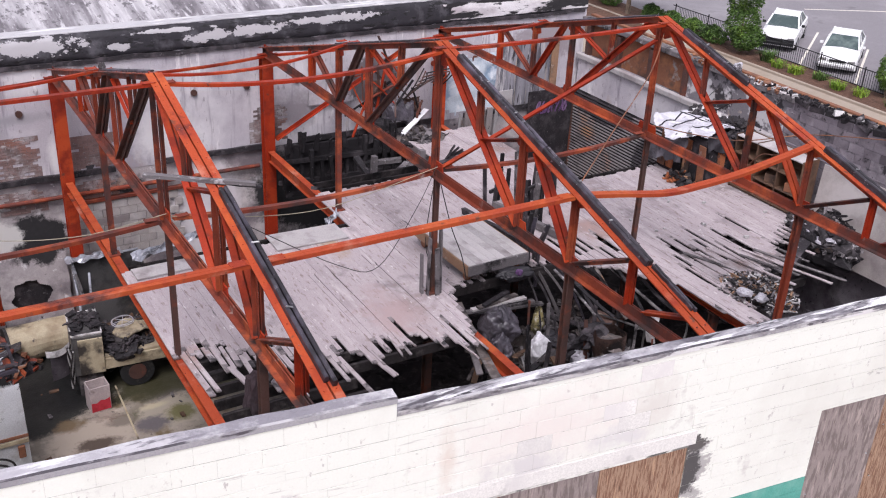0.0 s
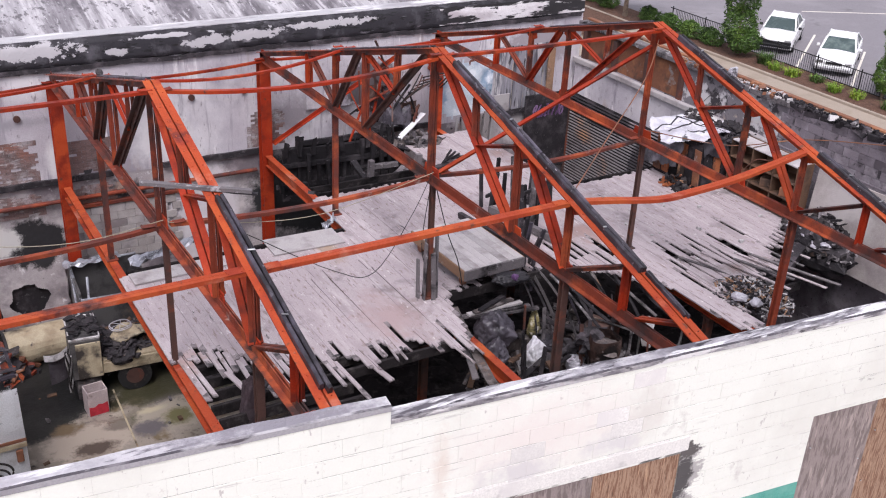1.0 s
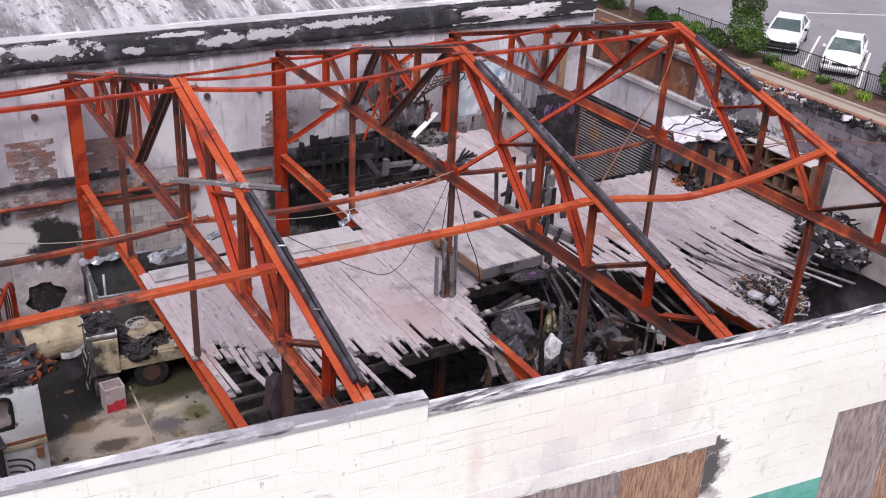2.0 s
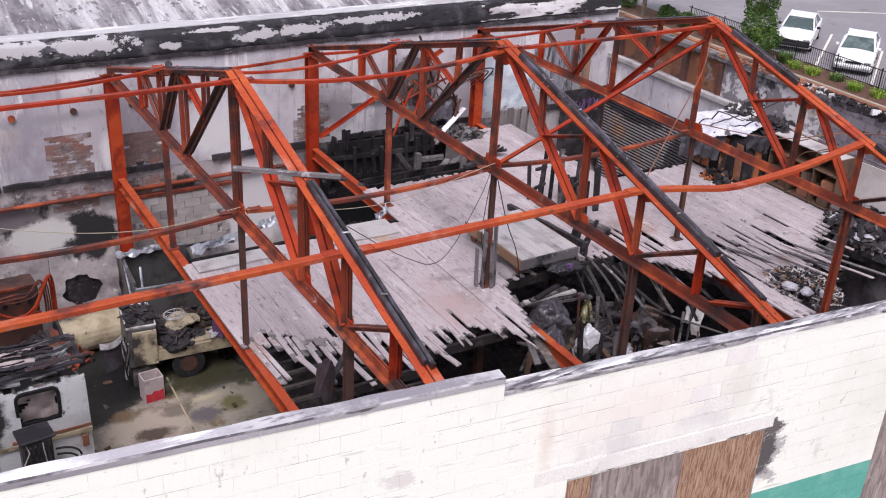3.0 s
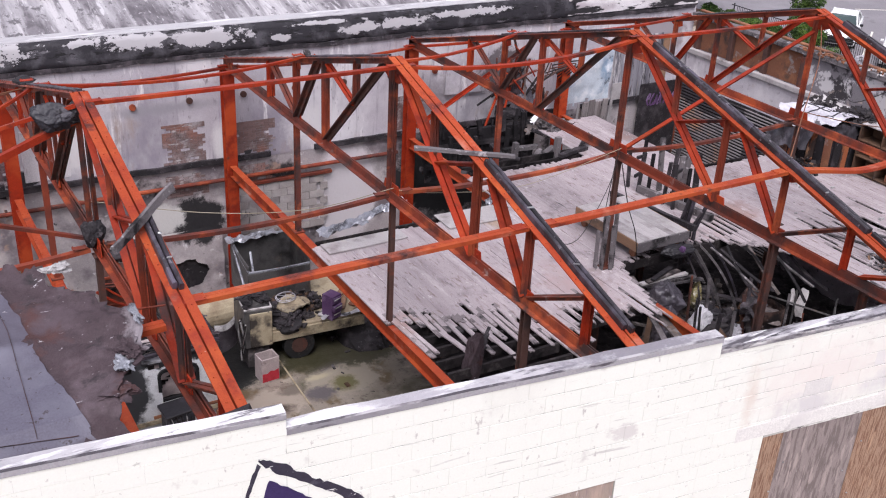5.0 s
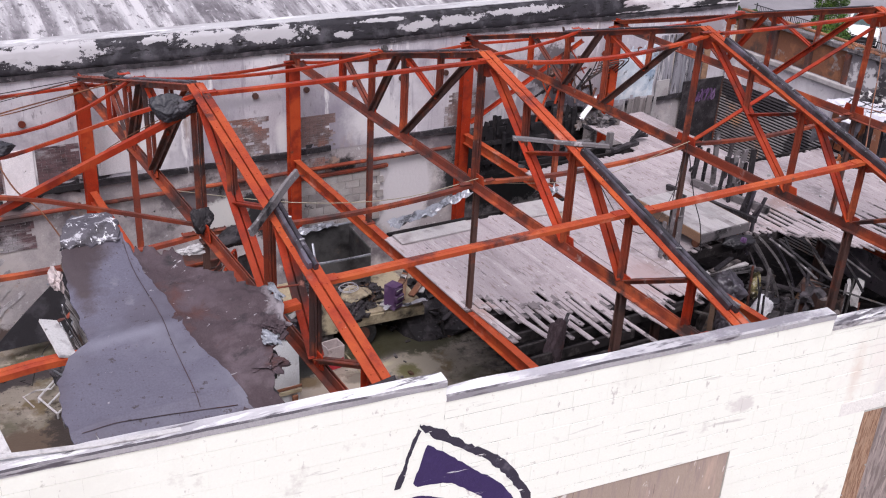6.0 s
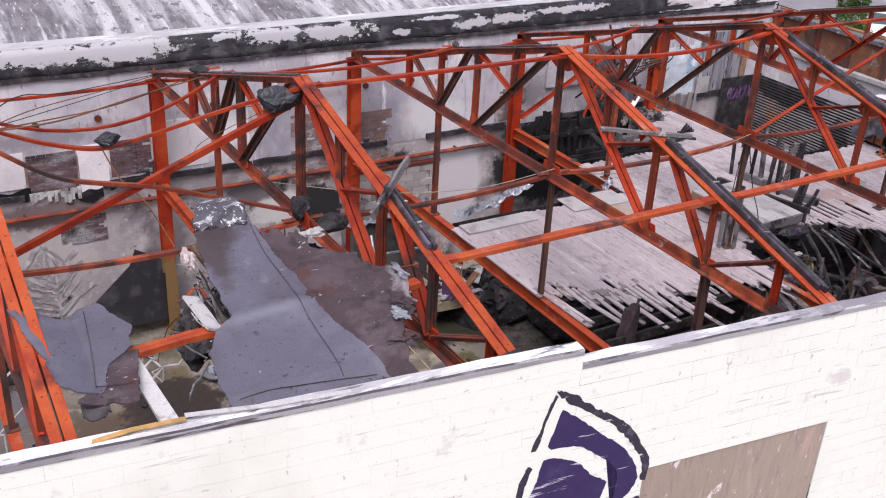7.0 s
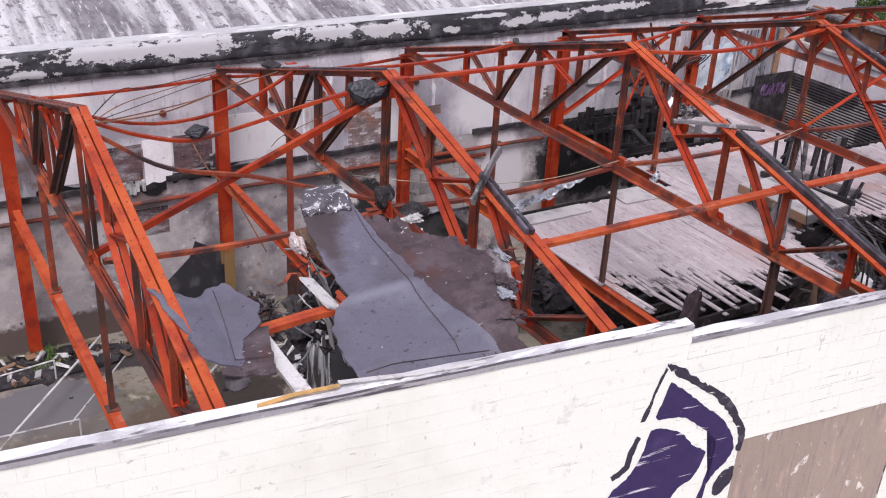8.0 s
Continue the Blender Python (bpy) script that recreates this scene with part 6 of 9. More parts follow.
felt(t, "torn_underlay", [(-6.0, 1.8, 0), (-6.0, 2.3, 0), (-6.1, 2.8, 0), (-6.2, 3.3, 0), (-6.2, 3.8, 0), (-6.3, 4.3, 0), (-6.38, 4.8, 0), (-6.4, 5.05, 0)], [(-5.62, 1.75, 0), (-5.6, 2.34, 0), (-5.48, 2.75, 0), (-5.22, 2.95, 0), (-5.04, 3.5, 0), (-5.3, 3.88, 0), (-5.63, 4.31, 0), (-5.9, 4.72, 0)], lambda x, y: z_big(x, y) + 0.06 * noise.noise(Vector((x * 3, y * 3, 7))) + 0.09 * max(0, x + 5.9) * noise.noise(Vector((x * 9, y * 7, 2))), MEMBRANE_BACK, "dark torn underlay", -0.02, 0.11)
for pts in ([(-6.38, 2.35), (-6.36, 3.1), (-6.34, 3.9)], [(-6.34, 3.9), (-6.4, 4.6), (-6.36, 5.3)], [(-7.5, 2.42), (-6.8, 2.37), (-6.02, 2.28)]):
    seam(t, pts, z_big)
# crumpled strip of bare foil where the sheet's far end curls over
felt(t, "curled_end", [(-7.08, 5.1, 0), (-6.98, 5.35, 0), (-6.85, 5.58, 0)], [(-6.4, 5.05, 0), (-6.36, 5.3, 0), (-6.42, 5.52, 0)], lambda x, y: z_big(x, y) + 0.02 + 0.06 * math.sin(max(0, min(1, (y - 5.1) / 0.45)) * 3.14) + 0.035 * noise.noise(Vector((x * 7, y * 7, 7))), CRINKLE, "crumpled scorched end of the sheet", 0.02, 0.06, (30, 20))


def z_small(x, y):
    return 7.19 + 0.42 * max(0, -8.76 - x) + 0.2 * (y - 3.44) + 0.03 * noise.noise(Vector((x * 1.5, y * 1.5, 8))) + 0.012 * noise.noise(Vector((x * 5, y * 5, 2)))


t = thing("fallen_roof_sheet", (0, 0, 0), "smaller torn grey roofing felt sheet hanging on a truss", "roofing", "fallen roof sheets")
felt(t, "felt", [(-9.08, 2.85, 0), (-9.15, 3.05, 0), (-9.17, 3.28, 0), (-9.26, 3.55, 0), (-9.3, 3.85, 0), (-9.36, 4.0, 0)], [(-8.72, 2.82, 0), (-8.66, 3.0, 0), (-8.58, 3.2, 0), (-8.3, 3.4, 0), (-8.22, 3.7, 0), (-8.46, 4.16, 0)], lambda x, y: z_small(x, y) - 0.9 * max(0, y - 3.95) * max(0, 1 - abs(x + 8.87) / 0.25), MEMBRANE)
felt(t, "torn_underlay", [(-8.98, 2.7, 0), (-8.8, 2.9, 0), (-8.62, 3.4, 0)], [(-8.44, 2.64, 0), (-8.36, 2.95, 0), (-8.24, 3.36, 0)], z_small, MEMBRANE_BACK, "dark torn underlay", -0.015, 0.04, (20, 30))
for pts in ([(-8.78, 2.9), (-8.7, 3.4), (-8.62, 4.05)], [(-8.78, 2.91), (-8.45, 2.86)]):
    seam(t, pts, z_small)
bent_purlin([(-8.75, 3.5, 7.0), (-7.95, 3.54, 7.04), (-7.45, 3.56, 7.05), (-6.2, 3.6, 6.98), (-4.8, 3.6, 7.05)], "rust red steel purlin carrying fallen roof sheets", 0.15, STEEL_TOP)
# crumpled edge metal on the sheet
for k, (c, q, m) in enumerate((((-5.42, 2.95, 7.1), (0.09, 0.16, 0.04), FOIL), ((-5.12, 3.5, 7.3), (0.04, 0.16, 0.035), FOIL), ((-5.55, 2.6, 7.0), (0.14, 0.18, 0.05), MEMBRANE_BACK), ((-5.3, 3.1, 7.14), (0.12, 0.14, 0.06), MEMBRANE_BACK), ((-5.65, 4.85, 7.3), (0.14, 0.07, 0.05), PALE), ((-5.9, 4.8, 7.28), (0.08, 0.1, 0.04), PALE))):
    bm = bmesh.new()
    lump(bm, (0, 0, 0), q, k + 11, 4, 0.9)
    ob = solo("crumpled_flashing", bm, m, "crumpled dark scrap of felt on a torn roof sheet" if m is MEMBRANE_BACK else "crumpled silvery scrap on a torn roof sheet", "debris", "scraps on the roof sheet")
    ob.matrix_basis = Matrix.Translation(c)
# strip of pale flashing peeling off the street wall
t = thing("peeled_flashing", (0, WALL0, 0), "peeled strip of pale and orange metal flashing on the wall top", "flashing", rz=NW_TURN)
for k, (pts, m) in enumerate((([(-9.228, 0.06, 7.651), (-8.887, 0.06, 7.7), (-8.448, 0.08, 7.69)], YELLOW), ([(-8.448, 0.1, 7.71), (-7.667, 0.06, 7.666), (-6.984, 0.05, 7.656)], PALE))):
    bm = bmesh.new()
    sweep(bm, curve(pts[0], pts[1], 0, 5)[:-1] + curve(pts[1], pts[2], 0, 5), rect(0.055, 0.01))
    part("strip", bm, m, t)
# ---- party wall details ----
for k in range(18):
    x = -9.65 + 1.28 * k
    bm = bmesh.new()
    sweep(bm, [(0, 0.0, 0), (0, -0.05, 0)], ring(0.075, 12))
    ob = solo("wall_anchor", bm, STEEL_DARK if k % 3 else STEEL_SOOT, "round rusty anchor plate on the party wall", "anchor", "wall anchors")
    ob.matrix_basis = pose(x - 0.05, 15.8, 5.27)
brng = random.Random(5)
for x0, x1, z0, z1 in ((-1.42, -0.42, 3.72, 4.78), (0.2, 1.3, 3.75, 4.6), (-7.42, -6.4, 3.72, 4.68), (-5.68, -4.78, 3.86, 4.74), (4.42, 5.4, 3.8, 4.72), (-1.4, -0.4, 2.95, 3.55), (0.2, 1.2, 2.95, 3.5), (-6.9, -5.9, 2.4, 3.1)):
    bm = bmesh.new()
    rows = int((z1 - z0) / 0.06)
    for r in range(rows):
        x = x0 - (0.1 if r % 2 else 0)
        while x < x1:
            a, b = max(x, x0), min(x + 0.2, x1)
            edge = min(a - x0, x1 - b, 0.06 * r, z1 - z0 - 0.06 * r) / 0.3
            if b - a > 0.04 and brng.random() > 0.03 and edge + 0.6 * noise.noise(Vector((a * 2.5, r * 0.25, x0))) > (-0.02 if x0 > -4.7 or z0 < 3 else -0.5):
                box(bm, ((a + b) / 2, 15.803, z0 + 0.06 * r + 0.03), (b - a - 0.0015, 0.03 + brng.uniform(-0.008, 0.006), 0.053), jitter=0.002)
                box(bm, ((a + b) / 2, 15.8015, z0 + 0.06 * r + 0.03), (b - a + 0.006, 0.009, 0.061), slot=1)
            x += 0.208
    tagged(solo("exposed_bricks", bm, [BRICK_DARK if x0 < -4.7 else BRICK, BRICK_BED], "panel of bare purplish sooty brick" if x0 < -4.7 else "patch of bare old brick where plaster fell away", "brickwork", "bare brick patches", kind="stuff"))
# pale plaster left standing between the brick panels, dark rot below it
for x0, x1, z0, z1 in ((-8.6, -7.47, 3.92, 4.72), (-6.36, -5.73, 3.62, 4.7), (-4.42, -3.48, 3.86, 5.02)):
    bm = bmesh.new()
    box(bm, ((x0 + x1) / 2, 15.79, (z0 + z1) / 2), (x1 - x0, 0.03, z1 - z0), bevel=0.004, jitter=0.012)
    solo("plaster_panel", bm, CREAM, "pale smooth plaster panel on the party wall", "plaster", "plaster panels")
for x0, x1, z in ((-8.7, -7.4, 3.78), (-6.7, -5.9, 3.55), (-5.75, -4.85, 3.74)):
    bm = bmesh.new()
    sheet(bm, linspace(x0, x1, 40), linspace(-0.12, 0.1, 8), lambda x, y: (x, 15.765 + 0.012 * noise.noise(Vector((x * 6, y * 9, 1))), z + y * (1 + 0.8 * noise.noise(Vector((x * 3, 0, 4)))) + 0.05 * noise.noise(Vector((x * 5, 3, 0)))), 0.015)
    solo("charred_ledge", bm, BLACKENED, "charred ragged strip along the party wall", "strip", "charred strips")
wrng = random.Random(19)
t = thing("torn_lining", (-7.4, 15.75, 3.72), "torn white lining hanging in shreds below the bricks", "lining")
for k in range(15):
    bm = bmesh.new()
    h = wrng.uniform(0.08, 0.34)
    box(bm, (0.07 * k, 0, 0.06 - h / 2), (0.075, 0.012, h), (wrng.uniform(-6, 6), wrng.uniform(-6, 6), 0), jitter=0.012)
    part("shred", bm, PALE, t)
t = thing("lime_smears", (-7.12, 15.79, 0.6), "white lime strokes smeared fanwise over grey plaster", "plaster")
strokes = []
for k in range(8):
    z = 0.08 + 0.15 * k
    strokes += [((0.02, 0, z), (0.78 - 0.05 * k, 0, z + 0.55)), ((-0.02, 0, z), (-0.68 + 0.02 * k, 0, z + 0.2 + 0.02 * k))]
strokes += [((-0.28, 0, 1.98), (-0.72 + 0.2 * k, 0, 1.25 - 0.05 * (k % 2))) for k in range(7)] + [((0, 0, 0.0), (0.0, 0, 1.25))]
for a, b in strokes:
    bm = bmesh.new()
    w = wrng.uniform(0.02, 0.12)
    b = (b[0] * wrng.uniform(0.6, 1.15), 0, b[2] + wrng.uniform(-0.06, 0.06))
    pts = [Vector(v) + Vector((wrng.uniform(-0.02, 0.02), 0, wrng.uniform(-0.025, 0.025))) for v in curve(a, b, wrng.uniform(-0.06, 0.06), 9)]
    lift = wrng.uniform(-0.012, 0.012)
    sweep(bm, [v + Vector((0, lift, 0)) for v in pts], [(0.5 * q, h) for q, h in ((-w, -0.004), (w, -0.004), (w * 0.3, 0.008), (-w * 0.3, 0.008))], up=(0, 1, 0))
    part("smear", bm, LIME, t)
# blocked-up opening
inf = thing("blocked_opening", (0.15, 15.76, 1.55), "opening in the party wall filled with grey blocks", "blockwork")
for r in range(7):
    for c in range(7):
        bm = bmesh.new()
        w = 0.39 if not (r % 2 and c in (0, 6)) else 0.19
        x = 0.2 + c * 0.4 - (0.2 if r % 2 else 0) + (0.1 if r % 2 and c == 0 else 0)
        if x > 2.6:
            continue
        box(bm, (x, 0, 0.1 + r * 0.2), (w, 0.05, 0.19), bevel=0.006)
        part("block", bm, BLOCK_PALE, inf)
bm = bmesh.new()
box(bm, (1.25, -0.02, 1.47), (2.7, 0.1, 0.09), bevel=0.01)
part("lintel", bm, STEEL_SOOT, inf, "rust red steel lintel")
t = thing("scorched_wallboard", (-0.95, 15.45, 0), "scorched pale wall panel with a burnt hole", "panel")
bm = bmesh.new()
sheet(bm, linspace(-0.75, 0.75, 90), linspace(0, 2.15, 120), lambda x, y: (x + 0.02 * noise.noise(Vector((x * 6, y * 6, 0))), 0.12 * y / 1.85 + 0.015 * noise.noise(Vector((x * 3, y * 3, 3))), y), 0.0, lambda x, y: ((x + 0.12) / 0.45) ** 2 + ((y - 1.05) / 0.36) ** 2 > 1 + 0.5 * noise.noise(Vector((x * 5, y * 5, 0))))
part("face", bm, PLASTER_LOW, t)
bm = bmesh.new()
box(bm, (0, 0.2, 1.05), (1.5, 0.03, 2.0))
part("backing", bm, CHAR, t)
t = thing("scorched_wallboard", (-5.75, 15.2, 0), "black charred sheet leaning against the party wall", "panel")
bm = bmesh.new()
f = [bm.verts.new(p) for p in ((-1.5, 0, 0.35), (1.1, 0, 0.35), (1.1, 0.25, 1.7), (0.35, 0.3, 2.15), (0.2, 0.3, 1.75), (-0.6, 0.2, 1.1))]
bm.faces.new(f)
r = bmesh.ops.extrude_face_region(bm, geom=bm.faces[:])
bmesh.ops.translate(bm, vec=(0, 0.03, 0), verts=[v for v in r["geom"] if isinstance(v, bmesh.types.BMVert)])
bmesh.ops.recalc_face_normals(bm, faces=bm.faces)
part("sheet", bm, BLACKPLASTIC, t)

def heap(name, c, r, n, mats, label, sizes, seed, flat=1.0, category="debris"):
    """A heap of broken bits: one mesh per material, kind stuff."""
    rng = random.Random(seed)
    t = thing(name, c, label, category, "debris heaps")
    bms = [bmesh.new() for _ in mats]
    for k in range(n):
        a, q = rng.uniform(0, 6.283), rng.random() ** 0.6
        x, y = math.cos(a) * q * r[0], math.sin(a) * q * r[1]
        z = r[2] * (1 - q * q) * rng.uniform(0.55, 1.05)
        l, w, h = [rng.uniform(*s) for s in sizes]
        box(bms[k % len(mats)], (x, y, z), (l, w, h), (rng.gauss(0, 22) * flat, rng.gauss(0, 22) * flat, rng.uniform(0, 180)), jitter=(l * w * h) ** (1 / 3) * 0.2)
    for bm, m in zip(bms, mats):
        tagged(part("rubble_mix", bm, m, t), kind="stuff")
    bm = bmesh.new()
    k = 0.95 if r[2] > 0.3 else 0.6
    lump(bm, (0, 0, 0), (r[0] * k, r[1] * k, r[2] * 0.72), seed, 3, 0.3)
    part("core", bm, RUBBLE if RUBBLE in mats else CHAR, t)
    return t


# ---- burnt van ----
van = thing("burnt_van", (-3.3, 9.9, 0), "burnt out white camper van with caved in roof", "van")
bm = bmesh.new()
X, Y, Z0, Z1 = 1.15, 1.3, 0.4, 2.45
cols = linspace(-X, X, 24)
rws = linspace(Z0, Z1, 24)
bmv = {}
for i, x in enumerate(cols):
    for j, z in enumerate(rws):
        bmv[i, j] = bm.verts.new((x, 0.10 * ((x / X) ** 4) + 0.18 * max(0, (z - 1.6)) ** 2 + 0.02 * noise.noise(Vector((x * 3, z * 3, 0))), z))
for i in range(23):
    for j in range(23):
        cx, cz = (cols[i] + cols[i + 1]) / 2, (rws[j] + rws[j + 1]) / 2
        if (-0.06 < cx < 0.62 and 1.58 < cz < 2.2) or cz > 2.36 + 0.2 * noise.noise(Vector((cx * 4, 0, 0))):
            continue
        bm.faces.new((bmv[i, j], bmv[i + 1, j], bmv[i + 1, j + 1], bmv[i, j + 1]))
part("rear_face", bm, VANPAINT, van)
for s in (-1, 1):
    bm = bmesh.new()
    sheet(bm, linspace(0.1, Y, 60), linspace(Z0, Z1 - 0.1, 30), lambda x, y: (s * (X + 0.03 * noise.noise(Vector((x * 2, y * 2, s)))), x, y), 0.006, lambda x, y: y < 1.75 + 0.9 * noise.noise(Vector((x * 1.3, 0, s * 3))) + 0.25 * noise.noise(Vector((x * 6, 0, s))))
    part("side_panel", bm, VANSIDE, van, "scorched and torn side skin")
bm = bmesh.new()
sheet(bm, linspace(-X, X, 16), linspace(0.15, Y, 26), lambda x, y: (x, y, Z1 - 0.02 - 0.28 * max(0, 1 - (x / X) ** 2) * min(1, y) + 0.06 * noise.noise(Vector((x * 3, y * 3, 2)))), 0.03, lambda x, y: noise.noise(Vector((x * 2.4, y * 2.4, 6))) < 0.12)
part("roof", bm, VANSIDE, van, "caved in sooty roof skin")
bm = bmesh.new()
sweep(bm, [(-X + 2 * X * q, 0.28 + 0.03 * math.sin(q * 9), Z1 + 0.03 * math.sin(q * 14)) for q in linspace(0, 1, 12)], rect(0.07, 0.06))
sweep(bm, [(-X, Y, Z1), (X, Y, Z1)], rect(0.07, 0.06))
for s in (-1, 1):
    sweep(bm, [(s * X, 0.28, Z1), (s * X, Y, Z1)], rect(0.06, 0.05))
part("roof_rail", bm, NAIL, van, "charred roof rail")
bm = bmesh.new()
corner = [(0.28 + sx * (0.24 + 0.12 * math.cos(a)), 0.035, 1.89 + sz * (0.2 + 0.12 * math.sin(a))) for sx, sz, a0 in ((1, 1, 0), (-1, 1, 1), (-1, -1, 0), (1, -1, 1)) for a in (linspace(0, 1.5708, 5) if a0 == 0 else linspace(1.5708, 0, 5))]
sweep(bm, corner + corner[:1], rect(0.06, 0.05), up=(0, 1, 0))
part("window_frame", bm, BLACK, van, "burnt black rubber window frame")
bm = bmesh.new()
sheet(bm, linspace(-0.1, 0.66, 14), linspace(1.5, 2.25, 14), lambda x, y: (x, 0.22 + 0.05 * noise.noise(Vector((x * 5, y * 5, 0))), y), 0.0, lambda x, y: noise.noise(Vector((x * 3, y * 3, 5))) < 0.25)
part("blind", bm, PINK, van, "scorched pale blind behind the window")
bm = bmesh.new()
box(bm, (0.45, -0.018, 1.27), (1.4, 0.02, 0.07), bevel=0.005)
part("side_stripe", bm, RUSTY, van, "orange brown stripe")
bm = bmesh.new()
box(bm, (0, -0.02, 1.17), (2.3, 0.03, 0.10), bevel=0.01)
part("side_stripe", bm, BEIGE, van, "beige stripe moulding")
bm = bmesh.new()
box(bm, (0, -0.08, 0.45), (2.2, 0.16, 0.16), bevel=0.03)
part("bumper", bm, CHROME, van)
for s in (-1, 1):
    bm = bmesh.new()
    box(bm, (s * 1.0, -0.03, 0.95), (0.12, 0.06, 0.26), bevel=0.015)
    part("tail_light", bm, RUSTY, van, "melted tail light")
    bm = bmesh.new()
    sweep(bm, [(s * 0.95, 0.7, 0.34), (s * 1.14, 0.7, 0.34)], ring(0.34, 16))
    part("wheel", bm, RUBBER, van, "flat burnt tyre")
bm = bmesh.new()
box(bm, (0, 0.7, 0.5), (2.2, 1.2, 0.1))
part("floor_pan", bm, JUNK, van)
bm = bmesh.new()
for k in range(60):
    box(bm, (brng.uniform(-1, 1), brng.uniform(0.3, 1.1), brng.uniform(0.6, 1.9)), (brng.uniform(0.1, 0.5), brng.uniform(0.1, 0.5), brng.uniform(0.04, 0.3)), (brng.uniform(-40, 40), brng.uniform(-40, 40), brng.uniform(0, 180)), jitter=0.03)
tagged(part("charred_filling", bm, JUNK, van, "charred contents"), kind="stuff")
shreds = thing("roof_shreds", (-3.3, 9.9, 2.42), "black and pinkish shreds of roof lining draped over the van roof", "debris")
for k in range(40):
    x0, y0, ln = brng.uniform(-1.15, 0.25), brng.uniform(0.25, 1.25), brng.uniform(0.4, 1.4)
    x1 = min(x0 + ln, 1.2)
    bm = bmesh.new()
    sweep(bm, [Vector((x0 + (x1 - x0) * q, y0 + 0.05 * math.sin(q * 5 + k), 0.02 + 0.1 * (k % 3) * 0.6 + 0.035 * noise.noise(Vector((q * 4, k, 0))))) for q in linspace(0, 1, 9)], rect(brng.uniform(0.03, 0.13), 0.012), up=(0, brng.uniform(-0.6, 0.6), 1))
    part("shred", bm, (NAIL, BLACKENED, CHAR, ASH, BLACKENED, PINK, CHAR, MEMBRANE_BACK)[k % 8], shreds)
fd = thing("bent_fender", (-0.95, 13.35, 0.0), "pale bent fender rim propped on a charred stand", "fender")
bm = bmesh.new()
sheet(bm, linspace(0, 1, 18), linspace(-0.5, 0.5, 4), lambda u, v: (-0.28 + 0.75 * u, -0.02 + 0.42 * u * u + 0.04 * v, 0.74 + 0.13 * v - 0.12 * math.sin(3.14 * u) + 0.1 * u), 0.012)
part("rim", bm, PALE, fd)
bm = bmesh.new()
sheet(bm, linspace(0, 1, 18), linspace(0, 1, 6), lambda u, v: (-0.2 + 0.62 * u, 0.02 + 0.40 * u * u, (0.66 - 0.12 * math.sin(3.14 * u) + 0.1 * u) * (1 - v) + 0.01 * v), 0.012)
part("panel", bm, BLOCK, fd)
gen = thing("burnt_machine", (-3.22, 9.42, 0), "black burnt engine block with bent hoses beside the van", "machine")
bm = bmesh.new()
box(bm, (0, 0, 0.85), (0.56, 0.42, 1.68), bevel=0.04, jitter=0.03)
part("casing", bm, MELT, gen)
bm = bmesh.new()
box(bm, (0.0, -0.02, 1.72), (0.6, 0.46, 0.07), (3, -2, 4), bevel=0.015, jitter=0.015)
part("top_plate", bm, BLACKPLASTIC, gen)
for k in range(6):
    bm = bmesh.new()
    box(bm, (-0.2 + 0.08 * k, -0.225, 1.2), (0.045, 0.03, 0.75), bevel=0.008, jitter=0.004)
    part("cooling_fin", bm, BLACKPLASTIC, gen)
for k in range(4):
    bm = bmesh.new()
    sweep(bm, [Vector((0.3 + (0.42 - 0.07 * k) * math.sin(a), -0.16 - 0.05 * k, 1.12 + (0.26 - 0.05 * k) * math.cos(a) - 0.04 * k)) for a in linspace(0.0, 2.9, 16)], ring(0.02, 8))
    part("hose", bm, CABLE, gen, "black rubber hose")
for k in range(5):
    bm = bmesh.new()
    sweep(bm, [Vector((-0.2 + 0.1 * k, -0.2, 1.7)), Vector((-0.14 + 0.08 * k, -0.26, 1.5)), Vector((-0.25 + 0.13 * k, -0.24, 1.25 - 0.05 * k))], ring(0.012, 6))
    part("loose_wire", bm, PALE if k % 3 == 0 else CABLE, gen)

# ---- flatbed trailer with salvage ----
tr = thing("utility_trailer", (0.75, 12.45, 0), "beige flatbed trailer loaded with burnt salvage", "trailer", rz=-4)
bm = bmesh.new()
box(bm, (0, 1.0, 0.86), (2.5, 2.1, 0.08), bevel=0.01)
part("bed", bm, BEIGE, tr)
for y, m in ((-0.06, BEIGE), (2.06, JUNK)):
    bm = bmesh.new()
    box(bm, (0, y, 0.72), (2.55, 0.05, 0.26), bevel=0.012)
    part("side_skirt", bm, m, tr)
for y in (0.08, 1.9):
    bm = bmesh.new()
    sweep(bm, [(-0.3, y - 0.12, 0.36), (-0.3, y + 0.12, 0.36)], ring(0.36, 20), up=(0, 0, 1))
    wh = part("wheel", bm, RUBBER, tr, "black tyre")
    bm = bmesh.new()
    sweep(bm, [(-0.3, y - 0.135, 0.36), (-0.3, y - 0.1, 0.36)], ring(0.19, 14), up=(0, 0, 1))
    part("rim", bm, STEEL_DARK, wh, "dirty rusty steel rim")
cabt = thing("burnt_cabinet", (-0.5, 12.5, 0), "burnt metal cabinet heaped with melted parts", "cabinet", rz=-6)
bm = bmesh.new()
box(bm, (0, 0.45, 1.02), (0.62, 1.0, 0.95), bevel=0.02)
part("body", bm, SHUTTER, cabt)
bm = bmesh.new()
box(bm, (0.05, -0.07, 1.0), (0.5, 0.03, 0.85), bevel=0.01)
part("door", bm, BEIGE, cabt, "beige sheet metal door")
bm = bmesh.new()
box(bm, (0, 0.45, 0.28), (0.5, 0.9, 0.54), bevel=0.02)
part("plinth", bm, JUNK, cabt)
bm = bmesh.new()
